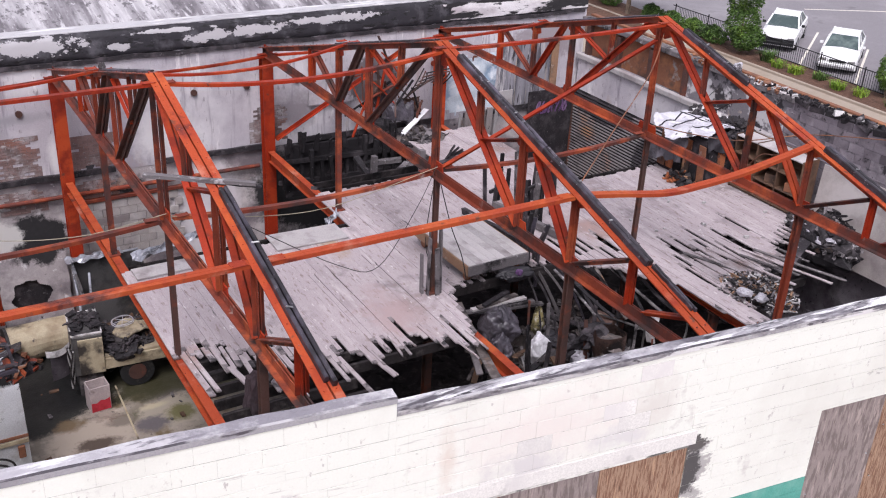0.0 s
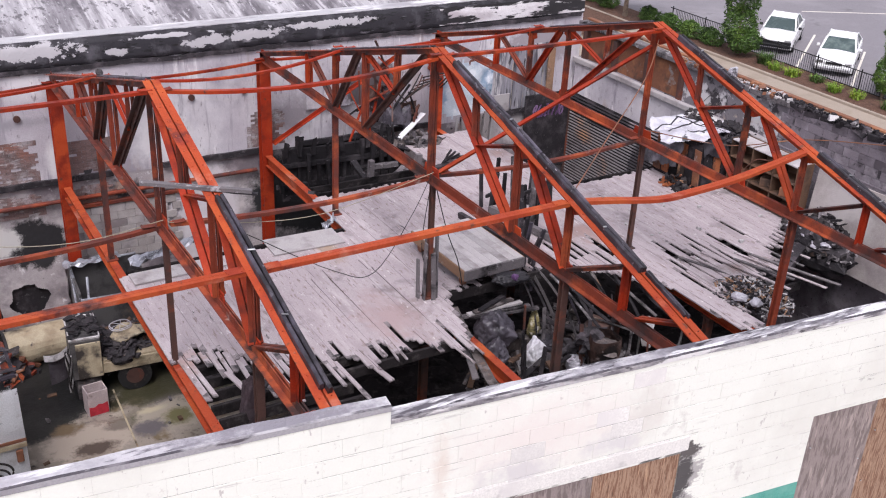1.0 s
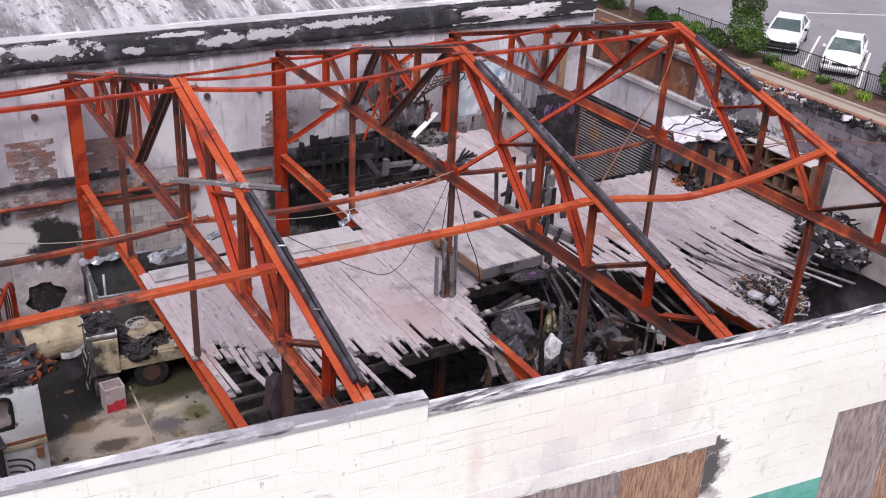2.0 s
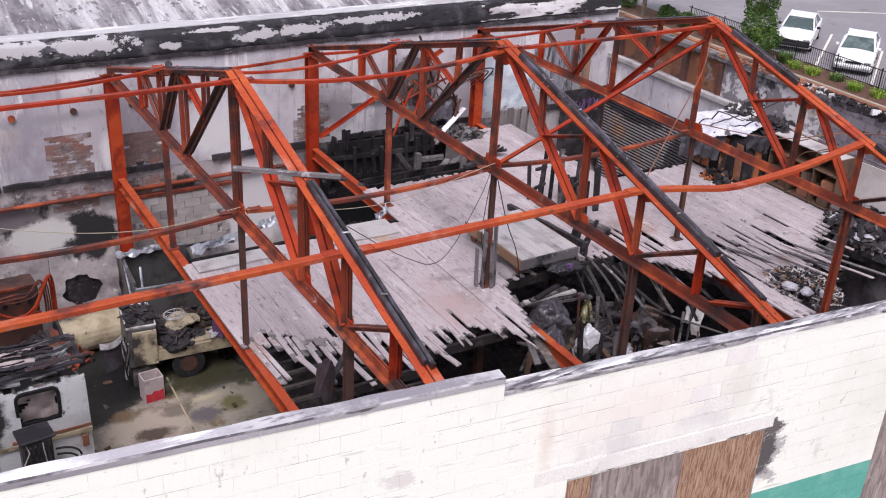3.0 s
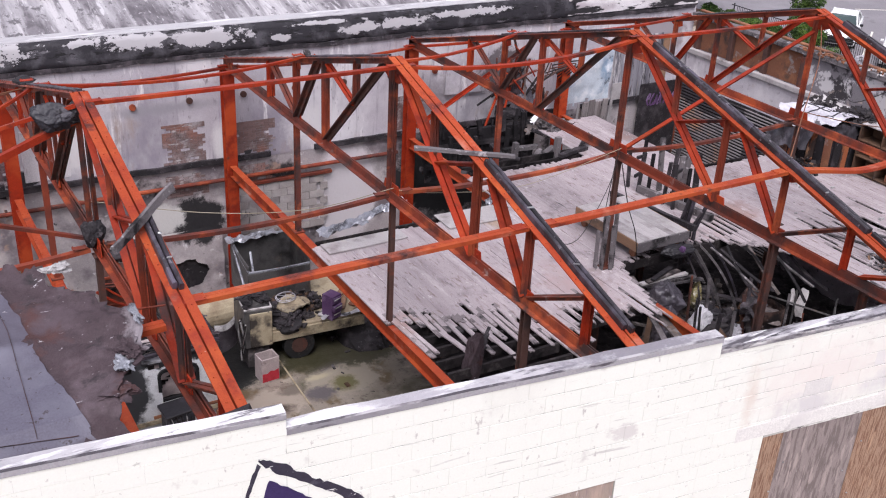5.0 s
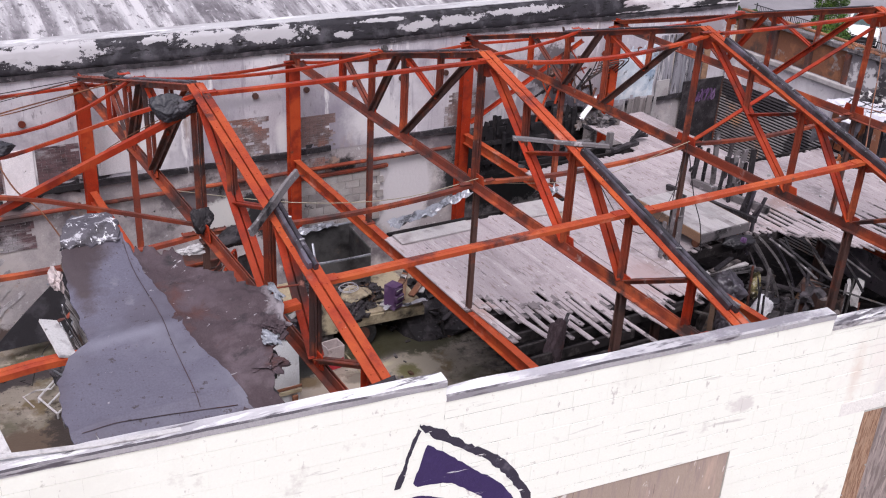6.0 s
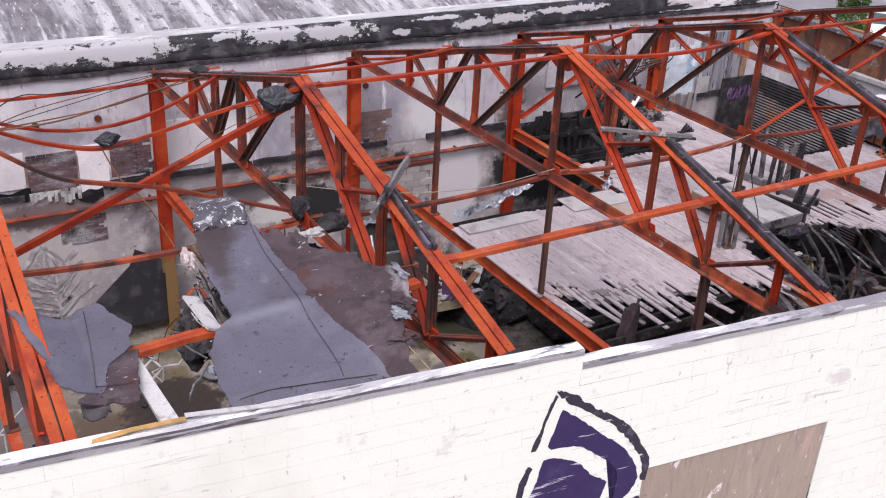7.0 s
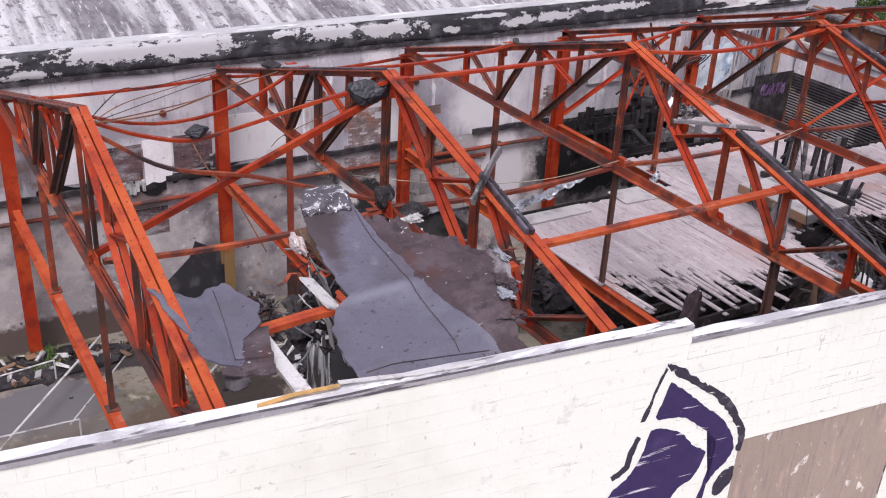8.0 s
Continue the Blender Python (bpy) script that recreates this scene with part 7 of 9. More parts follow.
for k in range(40):
    box(bm, (brng.uniform(-0.28, 0.28), brng.uniform(0, 0.9), 1.53 + brng.uniform(0, 0.08)), (brng.uniform(0.06, 0.25), brng.uniform(0.03, 0.2), brng.uniform(0.006, 0.03)), (brng.uniform(-20, 20), brng.uniform(-20, 20), brng.uniform(0, 180)), jitter=0.015)
for q in ((-0.3, 0.45, 0.03, 1.0), (0.3, 0.45, 0.03, 1.0), (0, -0.03, 0.62, 0.04), (0, 0.94, 0.62, 0.04)):
    bt = bmesh.new()
    box(bt, (q[0], q[1], 1.52), (q[2], q[3], 0.05), bevel=0.008, jitter=0.006)
    part("top_rim", bt, PALE, cabt, "pale scorched enamel rim")
tagged(part("melted_scrap", bm, CHAR, cabt, "melted black parts"), kind="stuff")
for k in range(7):
    bm = bmesh.new()
    pts = [Vector((-0.35 - 0.05 * math.sin(q * 4 + k), -0.1 + 0.06 * k + 0.05 * math.cos(q * 3), 0.25 + 0.95 * q)) for q in linspace(0, 1, 9)]
    sweep(bm, pts, ring(0.018, 6))
    part("loose_wire", bm, PALE if k % 2 else CABLE, cabt)


BITS = [(0.05, 0.4), (0.03, 0.14), (0.015, 0.08)]
heap("salvage_heap", (0.5, 13.3, 0.92), (0.9, 0.75, 0.22), 320, [JUNK, CHAR, JUNK, WOOD_DARK, CHAR], "heap of burnt salvage on the trailer", [(0.04, 0.3), (0.02, 0.12), (0.015, 0.05)], 21)
bm = bmesh.new()
sheet(bm, linspace(-0.42, 0.42, 12), linspace(-0.3, 0.3, 10), lambda x, y: (x * math.sqrt(1 - 5.2 * y * y), y * math.sqrt(1 - 2.6 * x * x), 0.07 * noise.noise(Vector((x * 4, y * 4, 0))) + 0.1 - 0.5 * (x * x + y * y)), 0.03)
ob = solo("burnt_cushion", bm, BEIGE, "slumped scorched tan cushion lying on salvage", "cushion")
ob.matrix_basis = pose(0.5, 12.9, 1.19, 0, 0, 20)
t = thing("wire_hoop", (0.36, 13.0, 1.33), "white spoked wire hoop lying on a scorched cushion", "hoop", rz=15)
for k in range(2):
    bm = bmesh.new()
    sweep(bm, [((0.24 - 0.02 * k) * math.cos(a), (0.22 - 0.02 * k) * math.sin(a), 0.025 * k + 0.008 * math.sin(3 * a)) for a in linspace(0, 6.283, 28)], ring(0.009, 6))
    part("wire_loop", bm, PLASTIC, t)
for k in range(3):
    bm = bmesh.new()
    c, s = math.cos(k * 1.05), math.sin(k * 1.05)
    sweep(bm, [(-0.23 * c, -0.21 * s, 0.02), (0, 0, 0.035), (0.23 * c, 0.21 * s, 0.02)], ring(0.006, 6))
    part("spoke", bm, PLASTIC, t)
dr = thing("drawer_unit", (1.25, 12.45, 0.9), "small purple plastic drawer unit, partly melted", "drawers", rz=24)
dr.matrix_basis = dr.matrix_basis @ Matrix.Scale(0.74, 4)
bm = bmesh.new()
for q in ((-0.2, 0, 0.4, 0.02, 0.42, 0.8), (0.2, 0, 0.4, 0.02, 0.42, 0.8), (0, 0, 0.79, 0.42, 0.42, 0.02), (0, 0.2, 0.4, 0.42, 0.02, 0.8), (0, 0, 0.01, 0.42, 0.42, 0.02)):
    box(bm, q[:3], q[3:], bevel=0.006)
part("case", bm, PURPLE, dr)
for k in range(3):
    bm = bmesh.new()
    box(bm, (0, -0.05 - 0.05 * (k == 1), 0.15 + k * 0.25), (0.37, 0.38, 0.2), bevel=0.012)
    d = part("drawer", bm, PURPLE, dr)
    bm = bmesh.new()
    box(bm, (0, -0.25 - 0.05 * (k == 1), 0.19 + k * 0.25), (0.3, 0.02, 0.025), bevel=0.004)
    part("drawer_edge", bm, PALE, d, "pale scorched drawer edge")
for k in range(5):
    loose_board((1.0 + 0.28 * k, 12.5 + 0.05 * k, 0.95), (1.5 + 0.25 * k, 12.9 + 0.2 * (k % 3), 1.02 + 0.03 * k), 0.16, 0.03, (PALE, BOARD, WOOD, RUSTY, PALE)[k], "scorched board lying on the trailer")
for k in range(7):
    loose_board((1.35 + 0.08 * k, 12.75 + 0.06 * k, 1.0), (1.8 + 0.05 * k, 13.1 + 0.05 * k, 1.08 + 0.02 * k), 0.14, 0.03, (RUSTY, WOOD, RUSTY, ASH, PALE, RUSTY, CHAR)[k], "scorched orange brown board on the trailer")
bm = bmesh.new()
sheet(bm, linspace(0, 1, 40), linspace(-0.5, 0.5, 6), lambda u, v: (0.95 + 1.1 * u, 12.33 + 0.06 * math.sin(u * 5) + 0.12 * v, 0.97 + 0.05 * math.sin(u * 9) + 0.05 * noise.noise(Vector((u * 8, v * 4, 0)))), 0.006)
solo("torn_trim", bm, PLASTIC, "torn pale strip along the trailer edge", "strip")
heap("salvage_heap", (0.25, 12.75, 0.9), (0.42, 0.5, 0.32), 120, [CHAR, CHAR, JUNK, CHAR], "black burnt parts on the trailer", [(0.04, 0.25), (0.03, 0.12), (0.02, 0.06)], 25)
# pale box with red paint
cr = thing("storage_crate", (-0.5, 12.02, 0), "open pale pink crate splashed with red paint", "crate", rz=4)
for q in ((-0.24, 0, 0.35, 0.03, 0.42, 0.7), (0.24, 0, 0.35, 0.03, 0.42, 0.7), (0, -0.2, 0.35, 0.5, 0.03, 0.7), (0, 0.2, 0.35, 0.5, 0.03, 0.7)):
    bm = bmesh.new()
    box(bm, q[:3], q[3:], bevel=0.01)
    part("side", bm, PINK, cr)
bm = bmesh.new()
box(bm, (0, 0, 0.06), (0.46, 0.38, 0.05))
part("bottom", bm, JUNK, cr)
bm = bmesh.new()
f = bm.faces.new([bm.verts.new((x, -0.218, z)) for x, z in ((-0.235, 0.02), (0.235, 0.02), (0.235, 0.2), (0.22, 0.34), (0.1, 0.3), (0.0, 0.33), (-0.1, 0.26), (-0.235, 0.28))])
part("paint_splash", bm, RED, cr, "splash of red paint")
cr.matrix_basis = cr.matrix_basis @ Matrix.Scale(0.84, 4)
# open truck bed
pb = thing("truck_bed", (0.35, 13.7, 0), "dark open truck bed with pale bent rim", "truck bed", rz=-3)
for q in ((-0.62, 0.55, 1.4, 0.05, 1.3, 1.1), (0.85, 0.55, 1.4, 0.05, 1.3, 1.1), (0.1, 1.2, 1.45, 1.5, 0.05, 1.2), (0.1, -0.1, 1.3, 1.5, 0.05, 0.9)):
    bm = bmesh.new()
    box(bm, q[:3], q[3:], bevel=0.015)
    part("wall_panel", bm, SHUTTER, pb)
for a, b in (((-0.62, -0.1, 1.78), (0.85, -0.1, 1.78)), ((-0.62, -0.1, 1.82), (-0.62, 1.2, 2.02)), ((-0.62, 1.2, 2.05), (0.85, 1.2, 2.05)), ((-0.7, -0.35, 1.1), (-0.62, 1.2, 2.05)), ((-0.5, -0.3, 1.15), (-0.35, 0.6, 1.95)), ((-0.62, 0.5, 1.9), (-0.62, 0.5, 0.9))):
    bm = bmesh.new()
    sweep(bm, curve(a, b, 0.02), ring(0.03, 8))
    part("rim_tube", bm, FOIL, pb, "pale bent tube")
bm = bmesh.new()
box(bm, (0.1, 0.55, 0.55), (1.45, 1.25, 0.7), bevel=0.05)
part("chassis", bm, JUNK, pb)
heap("salvage_heap", (0.45, 14.2, 0.95), (0.6, 0.5, 0.35), 60, [JUNK, RUSTY, CHAR], "burnt parts heaped in the truck bed", BITS, 22)
# beige tank lying by the wall
tk = thing("steel_tank", (-1.25, 14.55, 0.42), "dented beige steel tank lying on the floor", "tank", rz=3)
bm = bmesh.new()
pts = [(x, 0, 0) for x in linspace(-0.6, 0.95, 11)]
sweep(bm, pts, ring(0.42, 22))
for v in bm.verts:
    v.co += Vector((0, 0.02 * noise.noise(v.co * 3), 0.025 * noise.noise(v.co * 2.5 + Vector((5, 0, 0)))))
part("shell", bm, BEIGE, tk, smooth=False)
for x in (-0.6, 0.95):
    bm = bmesh.new()
    sweep(bm, [(x - 0.03, 0, 0), (x + 0.03, 0, 0)], ring(0.44, 22))
    part("end_rim", bm, SHUTTER, tk, "dark end rim")
# red pipework and pump by the wall
pump = thing("rusty_boiler", (-2.75, 14.75, 0), "rusty brown steel boiler casing with round holes", "boiler", rz=4)
bm = bmesh.new()
box(bm, (0, 0, 1.15), (1.15, 0.6, 1.6), bevel=0.04, jitter=0.015)
part("casing", bm, STEEL_DARK, pump)
for k in range(4):
    bm = bmesh.new()
    sweep(bm, [(-0.4 + 0.26 * k, -0.31, 1.62 - 0.05 * (k % 2)), (-0.4 + 0.26 * k, -0.325, 1.62 - 0.05 * (k % 2))], ring(0.06, 14))
    part("port", bm, BLACK, pump, "dark round port")
for k, z in enumerate((1.25, 1.95)):
    bm = bmesh.new()
    box(bm, (0, -0.31, z), (1.17, 0.03, 0.07), bevel=0.008)
    part("band", bm, STEEL_SOOT, pump)
for k, (x0, x1, lift, r) in enumerate(((-3.5, -1.9, -0.32, 0.034), (-3.3, -1.95, -0.18, 0.026), (-3.4, -2.1, 0.28, 0.022), (-3.3, -2.05, 0.38, 0.018), (-3.2, -2.0, 0.2, 0.016))):
    wire([(x0, 14.3, 1.72 + 0.05 * k), ((3 * x0 + x1) / 4, 14.22, 1.62 + 0.7 * lift), ((x0 + x1) / 2, 14.2, 1.55 + lift), ((x0 + 3 * x1) / 4, 14.22, 1.68 + 0.6 * lift), (x1, 14.3, 2.2 - 0.05 * k), (x1 + 0.06, 14.5, 1.0)], r, STEEL if k < 2 else STEEL_SOOT, "bent rust red pipe before the boiler", "bent_pipe")
heap("scrap_heap", (-2.2, 14.2, 0.0), (0.9, 0.5, 0.8), 120, [STEEL_SOOT, JUNK, CHAR, RUSTY], "heap of rusty scrap and burnt parts by the wall", [(0.1, 0.5), (0.05, 0.2), (0.03, 0.12)], 23)
heap("scrap_heap", (-3.5, 12.6, 0.0), (1.0, 1.0, 0.9), 220, [JUNK, CHAR, PALE], "burnt debris heaped on the van", BITS, 24)
# crumpled sheet metal at the deck edge
for k, (p, q, w) in enumerate((((0.2, 10.75, 4.0), (1.25, 10.8, 4.12), 0.32), ((1.2, 10.85, 4.12), (2.25, 11.0, 4.3), 0.26), ((-0.35, 14.85, 2.1), (0.9, 14.9, 2.12), 0.3), ((4.15, 10.75, 3.95), (4.5, 10.9, 4.05), 0.2),)):
    a, b = Vector(p), Vector(q)
    bm = bmesh.new()
    rng = random.Random(k)
    xs, ys = linspace(0, 1, 18), linspace(-0.5, 0.5, 6)
    sheet(bm, xs, ys, lambda u, v: tuple(a.lerp(b, u) + Vector((0.02 * noise.noise(Vector((u * 9, v * 4, k))), v * w + 0.03 * noise.noise(Vector((u * 7, 2, k))), 0.09 * noise.noise(Vector((u * 8, v * 5, k + 3))) + 0.06 * abs(v) - 0.07))), 0.004)
    solo("crumpled_duct", bm, FOIL, "crumpled silvery sheet metal at the deck edge", "sheet metal", "crumpled ducts")
bm = bmesh.new()
box(bm, (0.95, 10.22, DECK + 0.03), (1.75, 0.42, 0.035), (0.6, 0.5, 1.5), bevel=0.006)
solo("loose_sheet", bm, BOARD, "long grey panel lying along the deck edge", "panel")
bm = bmesh.new()
box(bm, (3.55, 10.35, DECK + 0.025), (1.5, 0.7, 0.03), (0.3, 0.4, -1.5), bevel=0.006)
solo("loose_sheet", bm, BOARD, "smooth grey panel lying at the deck edge", "panel")

# ---- low platform on the deck ----
pf = thing("low_platform", (6.06, 8.24, DECK), "low wooden platform on castors with plank top", "platform", rz=1.5)
for k in range(8):
    bm = bmesh.new()
    box(bm, (-0.577 + k * 0.165, 0, 0.395), (0.1635, 1.92, 0.03), bevel=0.003)
    part("top_plank", bm, BOARD, pf)
for q in ((0, -0.98, 0.30, 1.36, 0.04, 0.2), (0, 0.96, 0.30, 1.36, 0.04, 0.2)):
    bm = bmesh.new()
    box(bm, q[:3], q[3:], bevel=0.006)
    part("end_board", bm, ASH, pf, "grey end board")
for s in (-1, 1):
    bm = bmesh.new()
    box(bm, (s * 0.675, 0, 0.30), (0.035, 1.92, 0.2), bevel=0.006)
    part("side_board", bm, WOOD, pf, "brown stained side board")
    for y in (-0.75, 0.78):
        bm = bmesh.new()
        sweep(bm, [(s * 0.56 - 0.03, y, 0.09), (s * 0.56 + 0.03, y, 0.09)], ring(0.09, 12))
        part("castor", bm, RUSTY, pf, "rusty castor wheel")
        bm = bmesh.new()
        box(bm, (s * 0.56, y, 0.2), (0.09, 0.12, 0.04), bevel=0.006)
        part("castor_fork", bm, STEEL_DARK, pf)
# cladding nailed round the post beside it
pc = thing("post_cladding", (4.7, 7.34, DECK), "weathered grey boards nailed round a steel post", "cladding")
for k, (x, y, h) in enumerate(((-0.12, -0.06, 1.15), (0.12, -0.05, 1.35), (0.02, -0.13, 0.95), (0.0, 0.11, 1.2), (-0.2, 0.05, 0.8))):
    bm = bmesh.new()
    box(bm, (x, y, h / 2), (0.09, 0.035, h), (random.uniform(-2, 2), random.uniform(-2, 2), 0 if k in (2, 3) else 90), bevel=0.004, jitter=0.006)
    part("board", bm, ASH, pc)

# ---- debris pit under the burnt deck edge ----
# Sheet added to hide the lit floor and paint in shade below the deck.
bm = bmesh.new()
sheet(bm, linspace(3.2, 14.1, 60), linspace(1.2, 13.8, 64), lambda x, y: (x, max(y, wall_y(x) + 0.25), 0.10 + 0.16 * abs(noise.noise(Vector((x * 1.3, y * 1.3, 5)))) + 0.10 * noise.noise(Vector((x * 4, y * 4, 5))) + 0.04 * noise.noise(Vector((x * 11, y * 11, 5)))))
solo("dark_floor_sheet", bm, SOOT_SHADE, "added rough sooty sheet on the lower floor, coloured black for the shade under the deck", "cinders", kind="stuff")
heap("debris_heap", (6.2, 6.2, 0.4), (1.6, 1.5, 2.1), 1000, [JUNK, CHAR, RUBBLE, ASH, CHAR, WOOD_DARK, RUBBLE, PALE], "tall heap of burnt debris under the broken deck", [(0.08, 0.6), (0.02, 0.09), (0.008, 0.04)], 31, 1.4)
heap("debris_heap", (7.75, 5.35, 0.2), (1.6, 1.9, 2.3), 900, [JUNK, CHAR, RUBBLE, WOOD_DARK, CHAR, ASH, CHAR, JUNK], "heap of burnt rubble and timber", [(0.1, 0.7), (0.012, 0.06), (0.008, 0.03)], 32, 1.8)
heap("debris_heap", (6.2, 4.2, 0.2), (1.3, 1.6, 1.5), 400, [JUNK, CHAR, PALE, CHAR], "heap of burnt rubble behind the street wall", BITS, 33)
heap("debris_heap", (8.7, 6.5, 0.2), (1.0, 1.0, 1.9), 500, [CHAR, JUNK, ASH, RUBBLE, ASH, CHAR], "heap of charred laths under the broken deck", [(0.08, 0.6), (0.015, 0.06), (0.01, 0.04)], 39, 1.8)
heap("debris_heap", (8.3, 7.9, 0.0), (1.5, 1.5, 2.3), 260, [RUBBLE, JUNK, ASH], "dark heap of charred debris below the deck", BITS, 54)
heap("debris_heap", (3.1, 4.0, 0.0), (1.4, 1.3, 1.4), 150, [JUNK, CHAR, CHAR], "heap of charred debris below the burnt deck", BITS, 34)
heap("ash_heap", (10.3, 4.75, DECK - 0.05), (0.7, 0.85, 0.2), 620, [ASH, JUNK, WOOD, PALE, CHAR], "heap of pale ash, splinters and crumpled paper on the deck", [(0.03, 0.22), (0.01, 0.05), (0.006, 0.02)], 35)
for k, (c, s, m, l) in enumerate((((5.8, 6.75, 3.12), (0.38, 0.34, 0.44), BAGBLACK, "slumped black plastic rubbish bag"), ((5.6, 6.35, 2.8), (0.3, 0.26, 0.34), BAGBLACK, "slumped black plastic rubbish bag"), ((6.45, 6.25, 2.75), (0.24, 0.2, 0.36), BAGWHITE, "crumpled white plastic bag in burnt debris"), ((7.3, 6.1, 2.4), (0.2, 0.18, 0.18), PLASTIC, "crumpled white plastic scrap in burnt debris"), ((6.3, 7.15, 3.95), (0.34, 0.2, 0.12), BLACKPLASTIC, "black plastic scrap under the platform"), ((6.38, 7.02, 4.02), (0.09, 0.07, 0.07), PURPLE, "faded purple plastic scrap"), ((6.8, 6.85, 2.95), (0.13, 0.10, 0.34), YELLOWISH, "crumpled yellowed packaging in the debris"), ((9.9, 4.3, 4.0), (0.14, 0.11, 0.07), PLASTIC, "crumpled white paper on ash"), ((10.2, 4.1, 3.98), (0.11, 0.13, 0.07), PLASTIC, "crumpled white paper on ash"), ((9.75, 4.6, 4.0), (0.13, 0.12, 0.08), PLASTIC, "crumpled white paper on ash"))):
    bm = bmesh.new()
    bag(bm, [q * 1.25 for q in s], k + 40)
    ob = solo("rubbish_bag" if "bag" in l else "scrap", bm, m, l, "rubbish", "rubbish in the debris", smooth=True)
    ob.matrix_basis = Matrix.Translation(c)
drng = random.Random(12)
# curved strips of burnt metal hanging from the deck edge
for k, (p, q, w, m) in enumerate((((7.05, 7.5, 3.85), (7.3, 6.35, 2.2), 0.07, ASH), ((7.18, 7.45, 3.85), (7.55, 6.3, 2.5), 0.05, ASH), ((6.9, 7.4, 3.8), (6.9, 6.3, 2.1), 0.05, CHAR), ((7.45, 7.4, 3.85), (7.85, 6.6, 2.6), 0.05, NAIL), ((6.8, 7.4, 3.75), (6.62, 6.5, 2.3), 0.035, CHAR), ((7.9, 7.2, 3.85), (8.3, 6.4, 3.0), 0.05, CHAR))):
    a, b = Vector(p), Vector(q)
    t = thing("bent_strip", p, "long curved strip of burnt metal hanging into the pit", "strip", "hanging strips")
    bm = bmesh.new()
    sweep(bm, [v - a for v in curve(a, b, 0.16 + 0.09 * (k % 3), 12, (0.25 - 0.2 * (k % 2), -0.7, 0.6), 1.0)], rect(w, 0.012), up=(1, 0.3, 0))
    part("strip", bm, m, t)
# torn pale cloth hanging on a pipe
t = thing("hanging_cloth", (8.72, 5.95, 2.5), "torn pale grey cloth hanging over a pipe", "cloth", rz=-20)
for k, (x, w, l) in enumerate(((-0.12, 0.1, 0.35), (0.08, 0.17, 0.62))):
    bm = bmesh.new()
    sheet(bm, linspace(0, w, 8), linspace(0, l, 14), lambda u, v: (x + u + 0.03 * math.sin(v * 9 + k), 0.04 * math.sin(u * 22 + v * 4) - 0.1 * v, 0.6 - v + 0.02 * math.sin(u * 30)), 0.006)
    part("cloth_fold", bm, PALE, t)
t = thing("scaffold", (8.9, 5.6, 0.0), "thin grey pipe scaffold standing in the pit", "scaffold")
for a, b in (((-0.9, 0.9, 3.0), (0.6, -0.6, 2.6)), ((-0.2, 0.3, 0.0), (-0.2, 0.3, 3.2)), ((0.3, -0.3, 0.0), (0.3, -0.3, 3.1)), ((-0.7, 0.2, 2.4), (0.8, -0.3, 2.4)), ((0.3, -0.3, 2.9), (-0.6, -1.0, 2.8))):
    bm = bmesh.new()
    sweep(bm, [a, b], ring(0.022, 8))
    part("pipe", bm, SHUTTER, t)
t = thing("rusty_drum", (7.55, 5.6, 2.35), "crushed open drum, dark brown and ash grey, in the debris", "drum", rz=35)
bm = bmesh.new()
sweep(bm, [(0.02 * math.sin(z * 5), 0, z) for z in linspace(0.0, 0.85, 10)], [(0.27 * math.cos(k * 0.3307), 0.27 * math.sin(k * 0.3307)) for k in range(19)], up=(1, 0, 0), caps=False)
for v in bm.verts:
    v.co += Vector((0.09 * noise.noise(v.co * 2.5), 0.09 * noise.noise(v.co * 2.5 + Vector((4, 0, 0))), 0.05 * noise.noise(v.co * 6)))
bmesh.ops.solidify(bm, geom=bm.faces[:], thickness=0.012)
part("shell", bm, DRUM, t)
bm = bmesh.new()
lump(bm, (0, 0, 0.62), (0.25, 0.25, 0.12), 5, 3, 0.5)
part("ash_fill", bm, RUBBLE, t, "grey pink ash filling the drum")
t = thing("scorched_cabinet", (8.05, 6.5, 2.0), "scorched brown metal cabinet tipped in the debris", "cabinet", rz=25)
bm = bmesh.new()
box(bm, (0, 0, 0.45), (0.55, 0.45, 0.9), (8, -10, 0), bevel=0.02, jitter=0.02)
part("body", bm, DRUM, t)
bm = bmesh.new()
box(bm, (-0.3, -0.05, 0.5), (0.02, 0.4, 0.6), (8, -10, 14), bevel=0.004)
part("door", bm, WOOD, t, "tan scorched door")
# charred timber lying from the deck on to the platform
loose_board((7.0, 10.0, 3.93), (6.84, 7.2, 4.3), 0.1, 0.13, CHAR, "long charred timber leaning on the platform", "charred_beam", "charred beams")
# bundle of scorched uprights at the platform's corner
t = thing("scorched_stand", (6.95, 7.55, 3.3), "bundle of scorched black uprights beside the platform", "stand", "scorched uprights")
for k, (x, y, lean, h) in enumerate(((0.0, 0.0, 0.1, 1.5), (0.1, 0.06, -0.08, 1.6), (0.2, -0.04, 0.14, 1.35), (0.02, 0.16, 0.05, 1.7), (0.14, 0.2, -0.12, 1.45), (0.26, 0.1, 0.02, 1.2))):
    bm = bmesh.new()
    sweep(bm, [(x, y, 0), (x + lean * 0.4, y + 0.05, h * 0.55), (x + lean, y - 0.04 * k, h)], rect(0.07, 0.045), up=(0, 1, 0))
    part("upright", bm, CHAR if k % 2 else NAIL, t)
